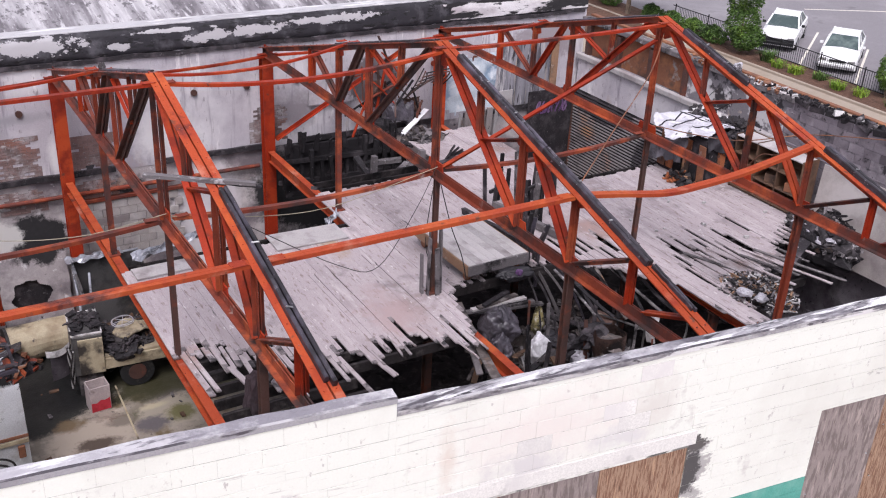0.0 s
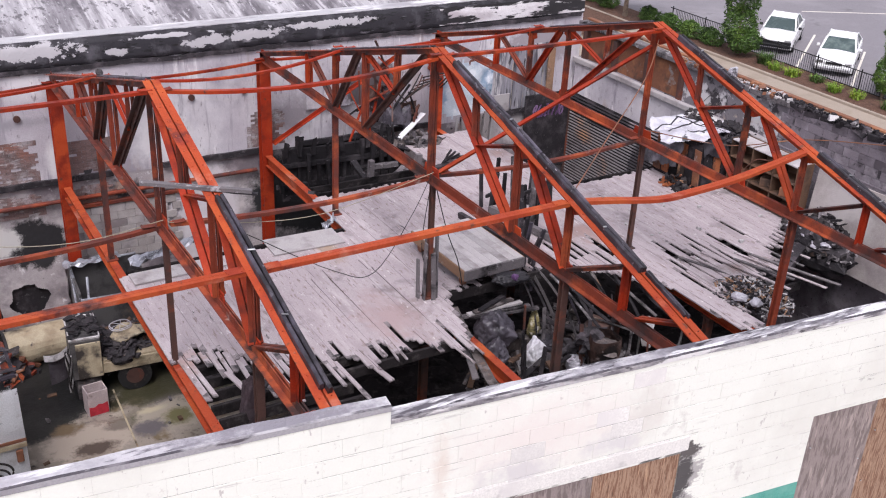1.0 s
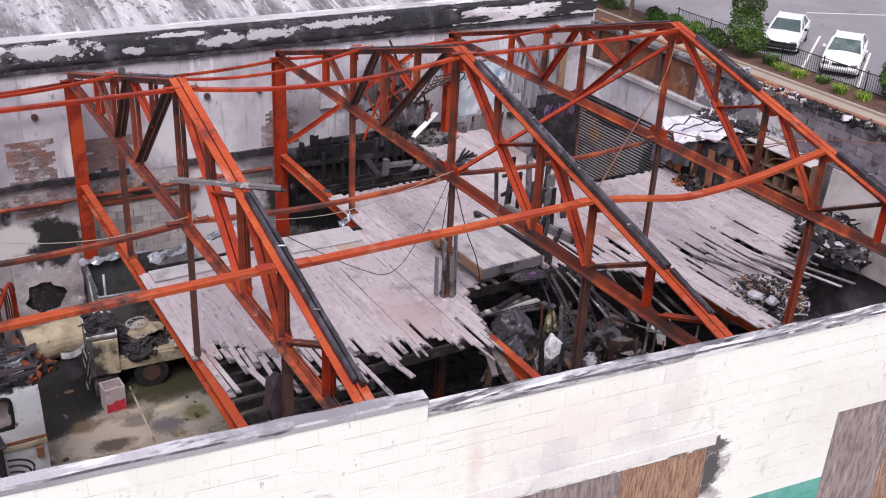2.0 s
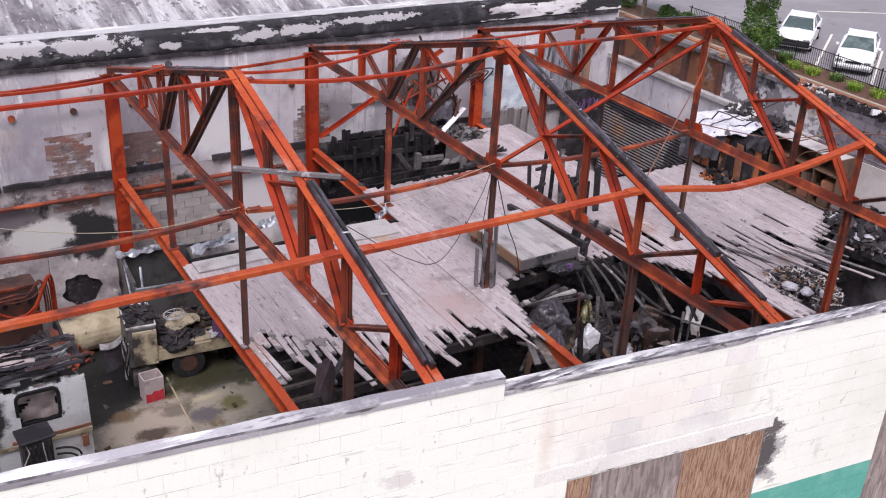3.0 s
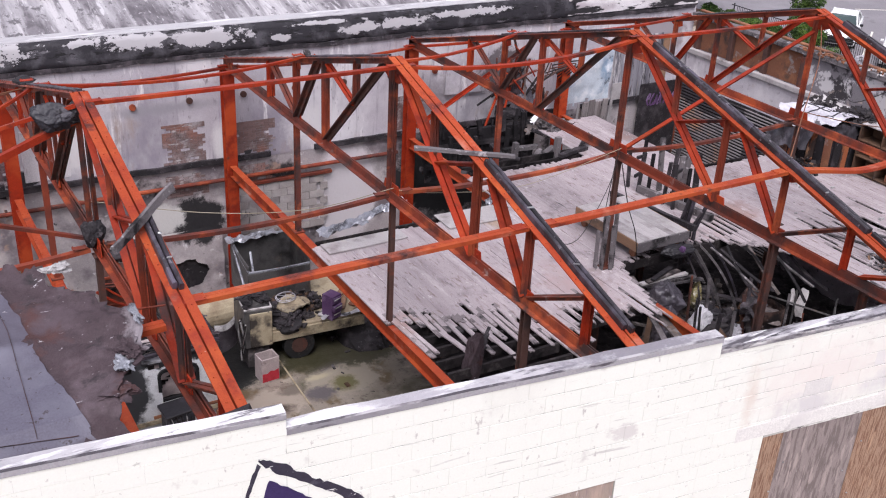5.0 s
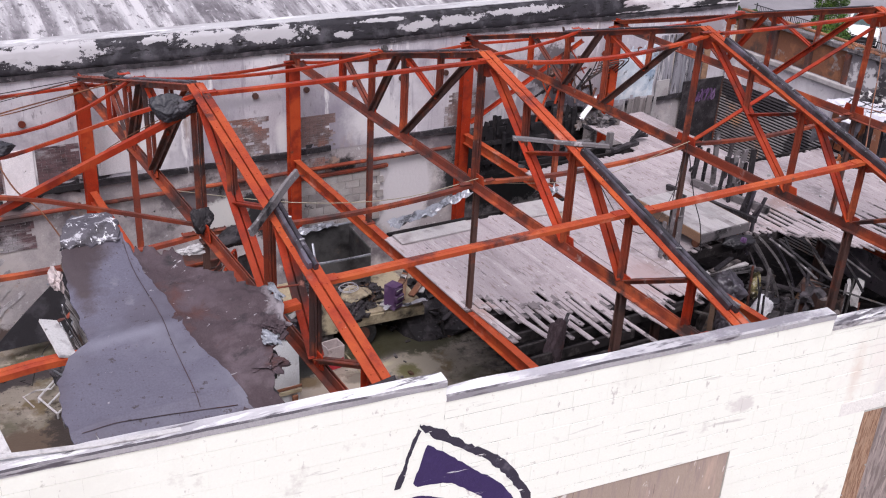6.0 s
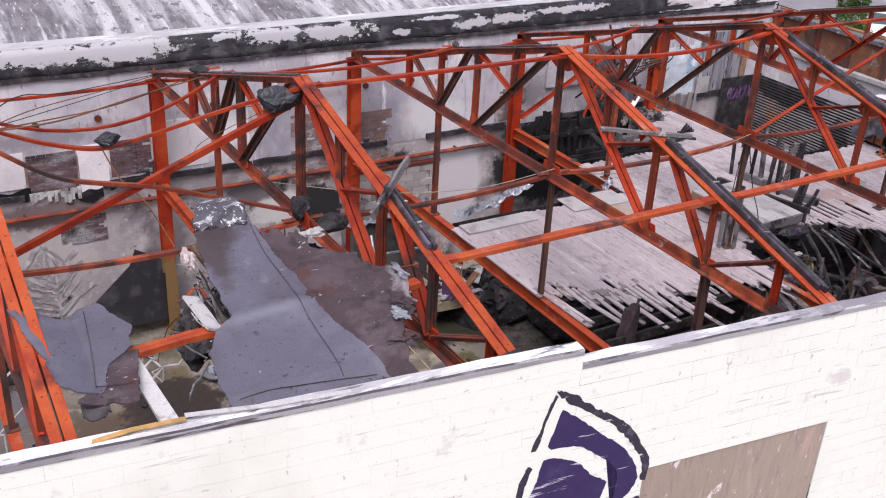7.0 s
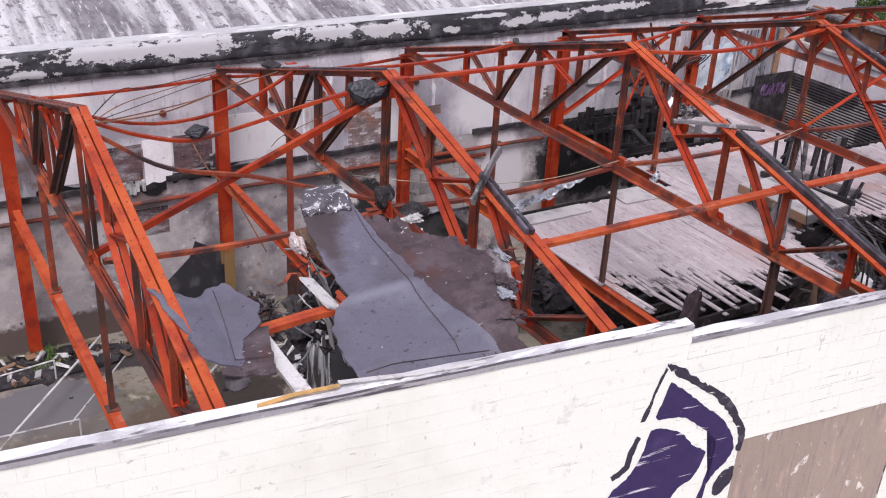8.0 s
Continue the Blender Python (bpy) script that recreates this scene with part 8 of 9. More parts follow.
for k in range(26):
    x, y = drng.uniform(4.9, 8.8), drng.uniform(3.6, 7.0)
    z = 3.0 - 0.32 * abs(x - 6.2) - 0.25 * (7.0 - y) + drng.uniform(-0.1, 0.35)
    a = drng.uniform(0, 3.14)
    l = drng.uniform(0.7, 1.7)
    d = Vector((math.cos(a), math.sin(a), drng.uniform(-0.55, 0.55))) * l / 2
    c = Vector((x, y, z))
    loose_board(c - d, c + d, drng.uniform(0.06, 0.14), 0.03, (CHAR, ASH, RUBBLE, WOOD_DARK, CHAR)[k % 5], "burnt board jutting from the debris" if k % 2 else "splintered ash grey board in the debris")
for k in range(7):
    x = 7.25 + 0.25 * k + drng.uniform(-0.14, 0.14)
    loose_board((x, 7.15 - 0.07 * k + drng.uniform(-0.2, 0.3), DECK - 0.02), (x + drng.uniform(-0.25, 0.6), 5.9 - 0.05 * k + drng.uniform(-0.5, 0.5), drng.uniform(2.7, 3.6)), drng.uniform(0.05, 0.1), 0.022, (ASH, BLACKENED, CHAR, RUBBLE)[k % 4], "scorched deck board sagging into the pit", bend=drng.uniform(-0.12, 0.12))
for k in range(16):
    c = Vector((drng.uniform(5.0, 8.6), drng.uniform(4.4, 6.8), drng.uniform(2.2, 3.0)))
    bm = bmesh.new()
    lump(bm, (0, 0, 0), (drng.uniform(0.1, 0.3), drng.uniform(0.08, 0.24), drng.uniform(0.06, 0.2)), 90 + k, 3, 0.9)
    ob = solo("crumpled_scrap", bm, (BLACKPLASTIC, JUNK, PALE, CHAR, ASH)[k % 5], "crumpled scorched scrap in the debris heap", "rubbish", "rubbish in the debris")
    ob.matrix_basis = Matrix.Translation(c)
for k in range(16):
    c = Vector((drng.uniform(5.2, 8.7), drng.uniform(4.6, 6.7), 0))
    z = 3.2 - 0.25 * abs(c.x - 6.2) - 0.2 * (6.5 - c.y)
    loose_board(c + Vector((0, 0, z + drng.uniform(0.2, 0.8))), c + Vector((drng.uniform(-0.4, 0.4), drng.uniform(-0.6, 0.3), z - 2.2)), drng.uniform(0.03, 0.08), 0.03, (CHAR, ASH, CHAR, STEEL_DARK)[k % 4], "burnt stick standing in the debris")
for k in range(5):
    loose_board((5.1 + 0.1 * k, 7.0 - 0.05 * k, 3.45 + 0.05 * k), (6.8 - 0.15 * k, 6.75 + 0.08 * k, 3.4 + 0.06 * k), 0.1, 0.04, (ASH, ASH, BOARD, RUBBLE, CHAR)[k], "grey lath lying below the platform")
loose_board((4.98, 6.9, 3.78), (4.32, 4.4, 3.68), 0.17, 0.035, RUBBLE, "long charred plank slipped off the deck edge", bend=0.03)
loose_board((4.78, 6.3, 3.72), (4.36, 5.1, 3.5), 0.11, 0.03, ASH, "long charred plank slipped off the deck edge")
for k in range(7):
    x = 10.0 + 0.24 * k + drng.uniform(-0.1, 0.1)
    loose_board((x, 6.6 - 0.1 * k + drng.uniform(-0.3, 0.3), DECK + 0.02), (x + drng.uniform(0.2, 0.7), 4.6 - 0.05 * k + drng.uniform(-0.3, 0.4), DECK + drng.uniform(0.0, 0.1)), 0.07, 0.022, PLANK if k % 2 else ASH, "splintered grey deck lath lying loose")
for k in range(5):
    loose_board((12.0 + 0.35 * k, 6.3 + 0.1 * k, DECK - 0.02), (12.35 + 0.4 * k, 5.3 + 0.2 * (k % 3), DECK - 0.12), 0.06, 0.025, PLANK if k % 2 else ASH, "splintered grey deck lath over the dark opening")
loose_board((11.1, 5.2, 3.55), (13.6, 6.2, 3.7), 0.3, 0.26, CHAR, "thick charred floor timber", "charred_beam", "charred beams")
t = thing("charred_remains", (0.62, 5.55, DECK - 0.25), "draped brown charred remains standing at the burnt deck edge", "debris")
bm = bmesh.new()
bag(bm, (0.2, 0.18, 0.62), 71)
bmesh.ops.translate(bm, vec=(0, 0, 0.3), verts=bm.verts)
part("drape", bm, MEMBRANE_BACK, t, smooth=True)
for k in range(4):
    bm = bmesh.new()
    sweep(bm, [(0.1, 0.1, 0.3), (0.28 + 0.08 * k, 0.1 + 0.1 * k, 0.42 + 0.05 * k)], rect(0.05, 0.03))
    part("charred_piece", bm, CHAR, t)
for x, y, a in ((0.6, 6.6, 10), (1.3, 6.3, -15), (2.7, 6.2, 12)):
    loose_board((x, y, DECK + 0.01), (x + 0.2 * math.sin(radians(a)) + 0.15, y - 0.9, DECK - 0.06), 0.1, 0.024, PLANK, "broken grey deck board hanging over the gap")

# ---- burnt partition behind the deck ----
bp = thing("burnt_partition", (5.3, 14.6, 3.0), "charred stud partition with crooked stubs", "partition")
prng = random.Random(8)
for k in range(13):
    h = prng.uniform(0.5, 1.35)
    bm = bmesh.new()
    box(bm, (-0.5 + 0.24 * k, 0.1 * math.sin(k), h / 2), (0.09, 0.09, h), (prng.uniform(-4, 4), prng.uniform(-5, 5), 0), jitter=0.015)
    part("charred_stud", bm, BLACKENED, bp)
for z in (0.1, 0.62):
    bm = bmesh.new()
    box(bm, (1.0, 0.05, z), (3.2, 0.12, 0.1), (0, 2, 0), jitter=0.015)
    part("charred_plate", bm, BLACKENED, bp)
bm = bmesh.new()
box(bm, (1.25, 0.12, 0.35), (3.3, 0.03, 1.25), (0, 1.5, 0), jitter=0.05)
part("charred_sheathing", bm, BLACKENED, bp)
for k in range(9):
    bm = bmesh.new()
    x, w = -0.35 + 0.36 * k, prng.uniform(0.05, 0.12)
    h = prng.uniform(0.2, 0.55)
    box(bm, (x, 0.02, 0.85 + h / 2), (w, 0.05, h), (prng.uniform(-6, 6), prng.uniform(-12, 12), prng.uniform(-20, 20)), jitter=0.03)
    part("charred_stub", bm, BLACKENED, bp)
for p, q, m in (((5.6, 12.6, 3.3), (7.8, 13.3, 3.75), ASH), ((6.2, 12.5, 3.5), (7.6, 13.6, 3.6), ASH), ((5.4, 13.3, 3.1), (7.4, 12.7, 3.4), CHAR), ((6.4, 13.5, 3.8), (7.2, 13.2, 3.9), ASH), ((4.7, 12.6, 3.82), (5.6, 13.4, 3.3), CHAR), ((6.6, 12.5, 3.0), (6.5, 14.2, 3.7), CHAR), ((7.4, 12.5, 3.86), (8.3, 12.65, 3.92), CHAR)):
    loose_board(p, q, 0.15, 0.09, m, "burnt joist fallen into the opening", "burnt_joist", "fallen joists")
for x, y in ((6.3, 13.0), (7.5, 12.9)):
    bm = bmesh.new()
    box(bm, (x, y, 2.1), (0.13, 0.13, 4.2), (1, 2, 0), jitter=0.012)
    solo("timber_post", bm, ASH, "scorched timber post rising from the lower floor", "post", "timber posts")
heap("debris_heap", (6.4, 13.9, 0.0), (1.6, 1.2, 2.4), 160, [CHAR, JUNK, CHAR], "heap of charred debris below the broken floor", BITS, 36)
heap("debris_heap", (2.6, 13.2, 0.0), (1.3, 1.3, 0.9), 110, [CHAR, JUNK, CHAR], "heap of charred debris on the lower floor", BITS, 37)
for k in range(4):
    loose_board((8.15 + 0.1 * k, 12.75 + 0.1 * k, DECK + 0.03), (8.3 + 0.15 * k, 12.6 + 0.05 * k, DECK + 0.45 - 0.1 * k), 0.09, 0.05, CHAR, "charred stub standing on the deck")
loose_board((7.95, 14.62, DECK + 0.04), (9.15, 15.45, DECK + 0.32), 0.15, 0.03, MURAL_WHITE, "white board lying aslant on the deck")
heap("ash_heap", (8.4, 14.4, DECK), (0.7, 0.35, 0.16), 70, [ASH, RUBBLE, CHAR], "burnt rubbish along the far edge of the deck", BITS, 38)
# twisted metal before the party wall
for k in range(9):
    wire([(8.2 + 0.1 * k, 15.3, 4.4 + 0.1 * k), (8.6 + 0.12 * k, 15.2 - 0.05 * k, 4.9 + 0.06 * k), (9.0 + 0.05 * k, 15.4, 5.3 - 0.08 * k)], 0.018, STEEL_DARK if k % 2 else CABLE, "twisted burnt metal rod by the party wall", "bent_rod")
bm = bmesh.new()
box(bm, (6.55, 15.68, 5.35), (1.2, 0.05, 1.5), (2, 1, 0), bevel=0.006)
solo("loose_sheet", bm, PLASTER, "brownish wall panel leaning loose on the party wall", "panel")
cg = thing("collapsed_frame", (7.9, 15.25, 4.9), "collapsed rusty metal frame tangled before the party wall", "frame")
crng = random.Random(31)
for k in range(22):
    bm = bmesh.new()
    a = Vector((crng.uniform(-0.9, 0.9), crng.uniform(-0.25, 0.3), crng.uniform(-0.7, 0.9)))
    d = Vector((crng.uniform(-1, 1), crng.uniform(-0.2, 0.2), crng.uniform(-1, 1))).normalized() * crng.uniform(0.3, 0.8)
    sweep(bm, curve(a - d, a + d, crng.uniform(-0.1, 0.1), 7), rect(crng.uniform(0.03, 0.07), 0.03))
    part("bent_bar", bm, (STEEL, STEEL_DARK, BLACKENED, STEEL_DARK, STEEL_SOOT)[k % 5], cg)
for k in range(5):
    bm = bmesh.new()
    c = (crng.uniform(-0.7, 0.8), crng.uniform(-0.1, 0.2), crng.uniform(-0.9, 0.3))
    sheet(bm, linspace(-0.25, 0.25, 8), linspace(-0.2, 0.2, 8), lambda x, y: (c[0] + x, c[1] + 0.12 * noise.noise(Vector((x * 6, y * 6, k))), c[2] + y), 0.006)
    part("hanging_scrap", bm, (MEMBRANE_BACK, DRUM, BLACKENED, DRUM, BLACKENED)[k], cg)
bm = bmesh.new()
sweep(bm, [(4.9, 15.3, 4.0), (8.3, 15.3, 5.85)], angle_bar(0.09, 0.09, 0.012), up=(0, 1, 0))
solo("steel_brace", bm, STEEL, "rust red angle brace standing before the party wall", "brace", "steel braces")
for k, (c, w) in enumerate((((8.1, 15.15, 4.35), (0.34, 0.2, 0.42)), ((8.45, 15.2, 4.2), (0.26, 0.2, 0.34)), ((7.6, 15.0, 4.1), (0.4, 0.25, 0.2)))):
    bm = bmesh.new()
    bag(bm, w, 80 + k)
    ob = solo("charred_lump", bm, BAGBLACK if k < 2 else BLACKENED, "black purplish melted remains before the party wall", "debris", "charred lumps", smooth=True)
    ob.matrix_basis = Matrix.Translation(c)
hp = thing("hanging_tarp", (9.85, 15.72, 3.35), "torn white and blue painted sheet hanging on the party wall", "panel")
STREAK = surface("streaked_lining", (0.29, 0.28, 0.31), [((0.12, 0.115, 0.135), 1.4, 0.46, 0.60, (4, 1, 0.35)), ((0.50, 0.48, 0.49), 2.0, 0.56, 0.64, (3, 1, 0.4)), ((0.04, 0.036, 0.042), 2.6, 0.56, 0.62, (3, 1, 0.5)), ((0.40, 0.34, 0.28), 1.2, 0.60, 0.68, (3, 1, 0.3))], 0.8, 0, 0.4, 20, rand=0.12)
ASHBOARD = surface("greyed_board", (0.31, 0.275, 0.27), [((0.20, 0.17, 0.165), 2.0, 0.5, 0.64, (4, 1, 0.4)), ((0.05, 0.045, 0.045), 2.4, 0.62, 0.66)], 0.85, 0, 0.3, 30, rand=0.15)
BLUE = surface("blue_white_paint", (0.62, 0.68, 0.74), [((0.30, 0.40, 0.52), 1.6, 0.5, 0.62), ((0.80, 0.82, 0.85), 2.4, 0.52, 0.64), ((0.06, 0.06, 0.07), 1.3, 0.62, 0.68)], 0.6, 0, 0.2, 20)
bm = bmesh.new()
sheet(bm, linspace(0.05, 1.62, 30), linspace(0.0, 2.05, 22), lambda x, y: (x, 0.03 * noise.noise(Vector((x * 3, y * 3, 0))) + 0.05 * (1.95 - y), y), 0.01, lambda x, y: y > 0.5 + 0.12 * noise.noise(Vector((x * 4, 0, 0))) and y < 2.0 + 0.3 * noise.noise(Vector((x * 3, 5, 0))))
part("sheet", bm, BLUE, hp)
for k, (x, w, h, m) in enumerate(((0.45, 0.07, 0.95, BOARD), (0.72, 0.2, 1.0, ASHBOARD), (0.93, 0.19, 1.1, ASHBOARD), (1.15, 0.22, 0.95, ASHBOARD), (1.4, 0.18, 1.05, ASHBOARD), (1.62, 0.1, 0.9, BOARD))):
    bm = bmesh.new()
    box(bm, (x, -0.08, 0.02), (w, 0.03, h), (5, prng.uniform(-2, 2), 0), jitter=0.012)
    part("leaning_board", bm, m, hp, "grey board leaning below the sheet")
sp = thing("wall_lining", (11.52, 15.74, 3.8), "grey streaked lining boards on the party wall", "panel")
for k, (x, w, z0, h, m) in enumerate(((0.3, 0.56, 0.05, 1.75, STREAK), (0.88, 0.56, 0.0, 1.8, STREAK), (1.45, 0.52, 0.1, 1.7, STREAK), (1.86, 0.24, 0.0, 1.75, WOOD), (0.25, 0.5, -0.02, 0.5, BOARD))):
    bm = bmesh.new()
    box(bm, (x, -0.012 - 0.03 * (k == 4), z0 + h / 2), (w, 0.03, h), (0, prng.uniform(-0.8, 0.8), 0), bevel=0.004, jitter=0.008)
    part("lining_board", bm, m, sp)
gp = thing("graffiti_board", (12.6, 15.65, 1.9), "black panel with a purple painted scrawl", "panel")
bm = bmesh.new()
box(bm, (0.8, 0, 1.1), (1.7, 0.05, 2.3), bevel=0.01)
part("board", bm, CHAR, gp)
for k in range(8):
    bm = bmesh.new()
    sweep(bm, [(0.3 + 0.13 * k + 0.06 * math.sin(a * 3 + k), -0.03, 1.75 + 0.18 * math.sin(a * 2 + k * 1.3)) for a in linspace(0, 2.2, 8)], rect(0.05, 0.01), up=(0, 1, 0))
    part("scrawl", bm, PURPLE, gp, "purple paint stroke")

# ---- roller shutter in the end wall ----
sh = thing("roller_shutter", (14.14, 11.0, 0), "burnt corrugated steel roller shutter", "shutter")
# Black sheet added behind the slats to paint in the shade between ribs.
bm = bmesh.new()
box(bm, (0.03, 2.3, 2.05), (0.01, 4.6, 4.1))
part("backing", bm, CHAR, sh, "added black sheet giving the shade between the slats")
bm = bmesh.new()
sweep(bm, [(0, 0, 0), (0, 4.6, 0)], [(-0.005, -0.028), (0.0, -0.028), (0.03, 0.0), (0.01, 0.022), (-0.005, 0.022)])
bmesh.ops.recalc_face_normals(bm, faces=bm.faces)
for v in bm.verts:
    v.co.x = -abs(v.co.x)
bmesh.ops.recalc_face_normals(bm, faces=bm.faces)
slat = part("slat", bm, SLATS, sh)
slat.matrix_basis = pose(0, 0, 0.06)
for k in range(1, 46):
    share("slat", slat.data, sh, pose(0, 0, 0.06 + k * 0.088, 0, 0.4 * math.sin(k * 2.1), 0))
for y in (-0.05, 4.65):
    bm = bmesh.new()
    box(bm, (0, y, 2.05), (0.12, 0.1, 4.1), bevel=0.01)
    part("guide_rail", bm, STEEL_DARK, sh)

# ---- wrapped stack, shelving and clutter at the end wall ----
st = thing("wrapped_stack", (13.3, 9.8, DECK), "stack of burnt cupboards under torn white sheeting", "stack")
for k, (x, y, w, d, h) in enumerate(((-0.05, -0.5, 0.9, 0.72, 1.12), (-0.05, 0.28, 0.9, 0.8, 1.17), (0.62, -0.3, 0.42, 1.0, 1.2), (0.55, 0.5, 0.4, 0.5, 1.1))):
    bm = bmesh.new()
    box(bm, (x, y, h / 2), (w, d, h), (0, 0, 4 * (k % 2) - 2), bevel=0.02)
    cb = part("cupboard", bm, BLACKENED, st)
    for q in range(3):
        bm = bmesh.new()
        box(bm, (x - w / 2 - 0.02, y - d / 2 + d * (q + 0.5) / 3, h * 0.48), (0.03, d / 3 - 0.03, h * 0.8), (0, 3 * q - 3, 0), bevel=0.006)
        part("panel", bm, (RUSTY, BLACKENED, EMBER)[(q + k) % 3] if k < 2 else BLACKENED, cb)
        bm = bmesh.new()
        box(bm, (x - w / 2 + w * (q + 0.5) / 3, y - d / 2 - 0.02, h * 0.45), (w / 3 - 0.06, 0.03, h * 0.8), (2 * q - 2, 0, 0), bevel=0.006)
        part("panel", bm, (BLACKENED, EMBER, BLACKENED)[q], cb)
def drape_z(x, y):
    return 1.26 + 0.10 * noise.noise(Vector((x * 1.6, y * 1.6, 1))) + 0.16 * abs(noise.noise(Vector((x * 1.5 + y * 1.1, y * 0.9 - x * 0.7, 3)))) + 0.025 * noise.noise(Vector((x * 7, y * 6, 1))) - 0.45 * max(0, -0.75 - x) - 0.6 * max(0, -0.72 - y) - 0.4 * max(0, y - 0.75)


bm = bmesh.new()
sheet(bm, linspace(-1.12, 0.92, 80), linspace(-1.0, 1.0, 80), lambda x, y: (x, y, drape_z(x, y)), 0.01, lambda x, y: (x + 0.1) ** 2 + y ** 2 / 0.85 < 1.0 + 0.45 * noise.noise(Vector((x * 1.7, y * 1.7, 12))) and y > -0.95 + 0.25 * (x + 1.1) - 0.5 * max(0, x))
part("sheeting", bm, DRAPE, st, "torn white plastic sheeting")
# Thin dark strips laid on top stand in for shade in the folds.
for k, (a, b, c) in enumerate((((-0.95, 0.35), (-0.4, 0.3), (0.1, 0.55)), ((-0.85, 0.0), (-0.3, 0.05), (0.2, 0.15)), ((-0.2, 0.5), (-0.1, 0.1), (0.35, -0.2)), ((-0.6, -0.35), (0.0, -0.45), (0.6, -0.3)))):
    pts = [((1 - u) ** 2 * a[0] + 2 * u * (1 - u) * b[0] + u * u * c[0], (1 - u) ** 2 * a[1] + 2 * u * (1 - u) * b[1] + u * u * c[1]) for u in linspace(0, 1, 16)]
    bm = bmesh.new()
    sweep(bm, [(x, y, drape_z(x, y) + 0.012) for x, y in pts], rect(0.035, 0.012))
    part("fold_shade", bm, BLACKPLASTIC, st, "added dark strip for the shade in a fold of the sheeting")
bm = bmesh.new()
sheet(bm, linspace(0, 1.7, 30), linspace(0, 1.0, 16), lambda x, y: (-0.55 + x, -0.86 - 0.1 * y + 0.05 * noise.noise(Vector((x * 5, y * 3, 4))), 1.22 - 0.5 * y + 0.04 * math.sin(x * 9)), 0.008, lambda x, y: y < 0.75 + 0.4 * noise.noise(Vector((x * 4, 0, 7))))
part("black_drape", bm, BLACKPLASTIC, st, "black plastic hanging below the sheeting")
bm = bmesh.new()
sheet(bm, linspace(0, 1.0, 36), linspace(0, 1.0, 24), lambda x, y: (-0.62 - 0.12 * (1 - y) + 0.09 * noise.noise(Vector((x * 6, y * 2, 4))), 1.05 - 1.35 * x, (0.12 + 0.3 * x) * (1 - y) + (0.62 + 0.42 * x) * y + 0.04 * noise.noise(Vector((x * 5, y * 3, 8)))), 0.008, lambda x, y: y > 0.2 * noise.noise(Vector((x * 5, 0, 7))) + 0.1)
part("hanging_sheet", bm, GREYSHEET, st, "torn grey plastic hanging down")
heap("burnt_heap", (13.8, 10.2, DECK + 1.1), (0.45, 0.5, 0.32), 200, [CHAR, JUNK, CHAR, PALE], "charred bits heaped on wrapped cupboards", BITS, 41)
heap("burnt_heap", (13.85, 9.2, DECK + 1.16), (0.4, 0.55, 0.25), 160, [CHAR, JUNK, CHAR], "charred scraps heaped on wrapped cupboards", BITS, 49)
heap("burnt_heap", (12.55, 9.4, DECK), (0.22, 0.45, 0.22), 60, [BLACKENED, JUNK, EMBER], "charred bits on the deck beside cupboards", BITS, 43)
sv = thing("shelving_unit", (13.75, 7.8, DECK), "open brown wooden shelving with a few boxes", "shelves")
for y in (-0.95, -0.3, 0.35, 1.0):
    bm = bmesh.new()
    box(bm, (0, y, 0.64), (0.5, 0.03, 1.28), bevel=0.004)
    part("upright", bm, WOOD_DARK, sv)
for k in range(4):
    bm = bmesh.new()
    box(bm, (0, 0.02, 0.05 + k * 0.4), (0.5, 1.95, 0.03), bevel=0.004)
    part("shelf", bm, BOARD if k == 3 else WOOD_DARK, sv)
bm = bmesh.new()
box(bm, (0.24, 0.02, 0.64), (0.02, 1.95, 1.28))
part("back_panel", bm, WOOD_DARK, sv)
for k in range(6):
    bm = bmesh.new()
    box(bm, (0, 0, 0.1), (0.3, 0.3, 0.2), bevel=0.01)
    ob = solo("carton", bm, RUSTY if k % 2 else WOOD_DARK, "scorched brown carton on a shelf", "box", "cartons on the shelves")
    ob.matrix_basis = pose(13.7 + 0.03 * (k % 3), 7.15 + 0.62 * (k % 3), DECK + 0.065 + 0.4 * (k // 3), 0, 0, 7 * k)
CLOTH = surface("faded_cloth", (0.40, 0.16, 0.16), [((0.55, 0.50, 0.50), 3.0, 0.5, 0.6), ((0.10, 0.12, 0.22), 2.2, 0.56, 0.64), ((0.05, 0.05, 0.05), 2.6, 0.6, 0.68)], 0.9, 0, 0.6, 14, rand=0.2)
for k in range(7):
    bm = bmesh.new()
    lump(bm, (0, 0, 0), (0.26, 0.22, 0.13), 60 + k, 3, 0.8)
    ob = solo("crumpled_clothes", bm, CLOTH if k % 3 else PLASTIC, "crumpled red and white clothes at the deck edge", "clothes", "clothes heap")
    ob.matrix_basis = pose(13.3 + 0.12 * (k % 3), 5.9 + 0.14 * k - 0.3, DECK + 0.1 + 0.05 * (k % 2), 0, 0, 40 * k)
lp = thing("scorched_wallboard", (13.88, 5.35, 3.2), "large pale grey scorched board leaning on the end wall", "panel")
bm = bmesh.new()
box(bm, (0, 0, 0.97), (0.04, 2.6, 1.9), (-1, 6, 0), bevel=0.005)
part("board", bm, BLOCK_PALE, lp)
heap("burnt_heap", (13.4, 5.9, DECK - 0.15), (0.45, 1.0, 0.75), 220, [BLACKENED, JUNK, BLACKENED, ASH], "black burnt clutter heaped before the leaning board", BITS, 57)
heap("burnt_heap", (12.0, 4.6, 0.0), (1.9, 2.2, 1.5), 420, [CHAR, JUNK, CHAR, CHAR], "charred rubble under the broken deck", [(0.1, 0.7), (0.02, 0.1), (0.01, 0.05)], 50)
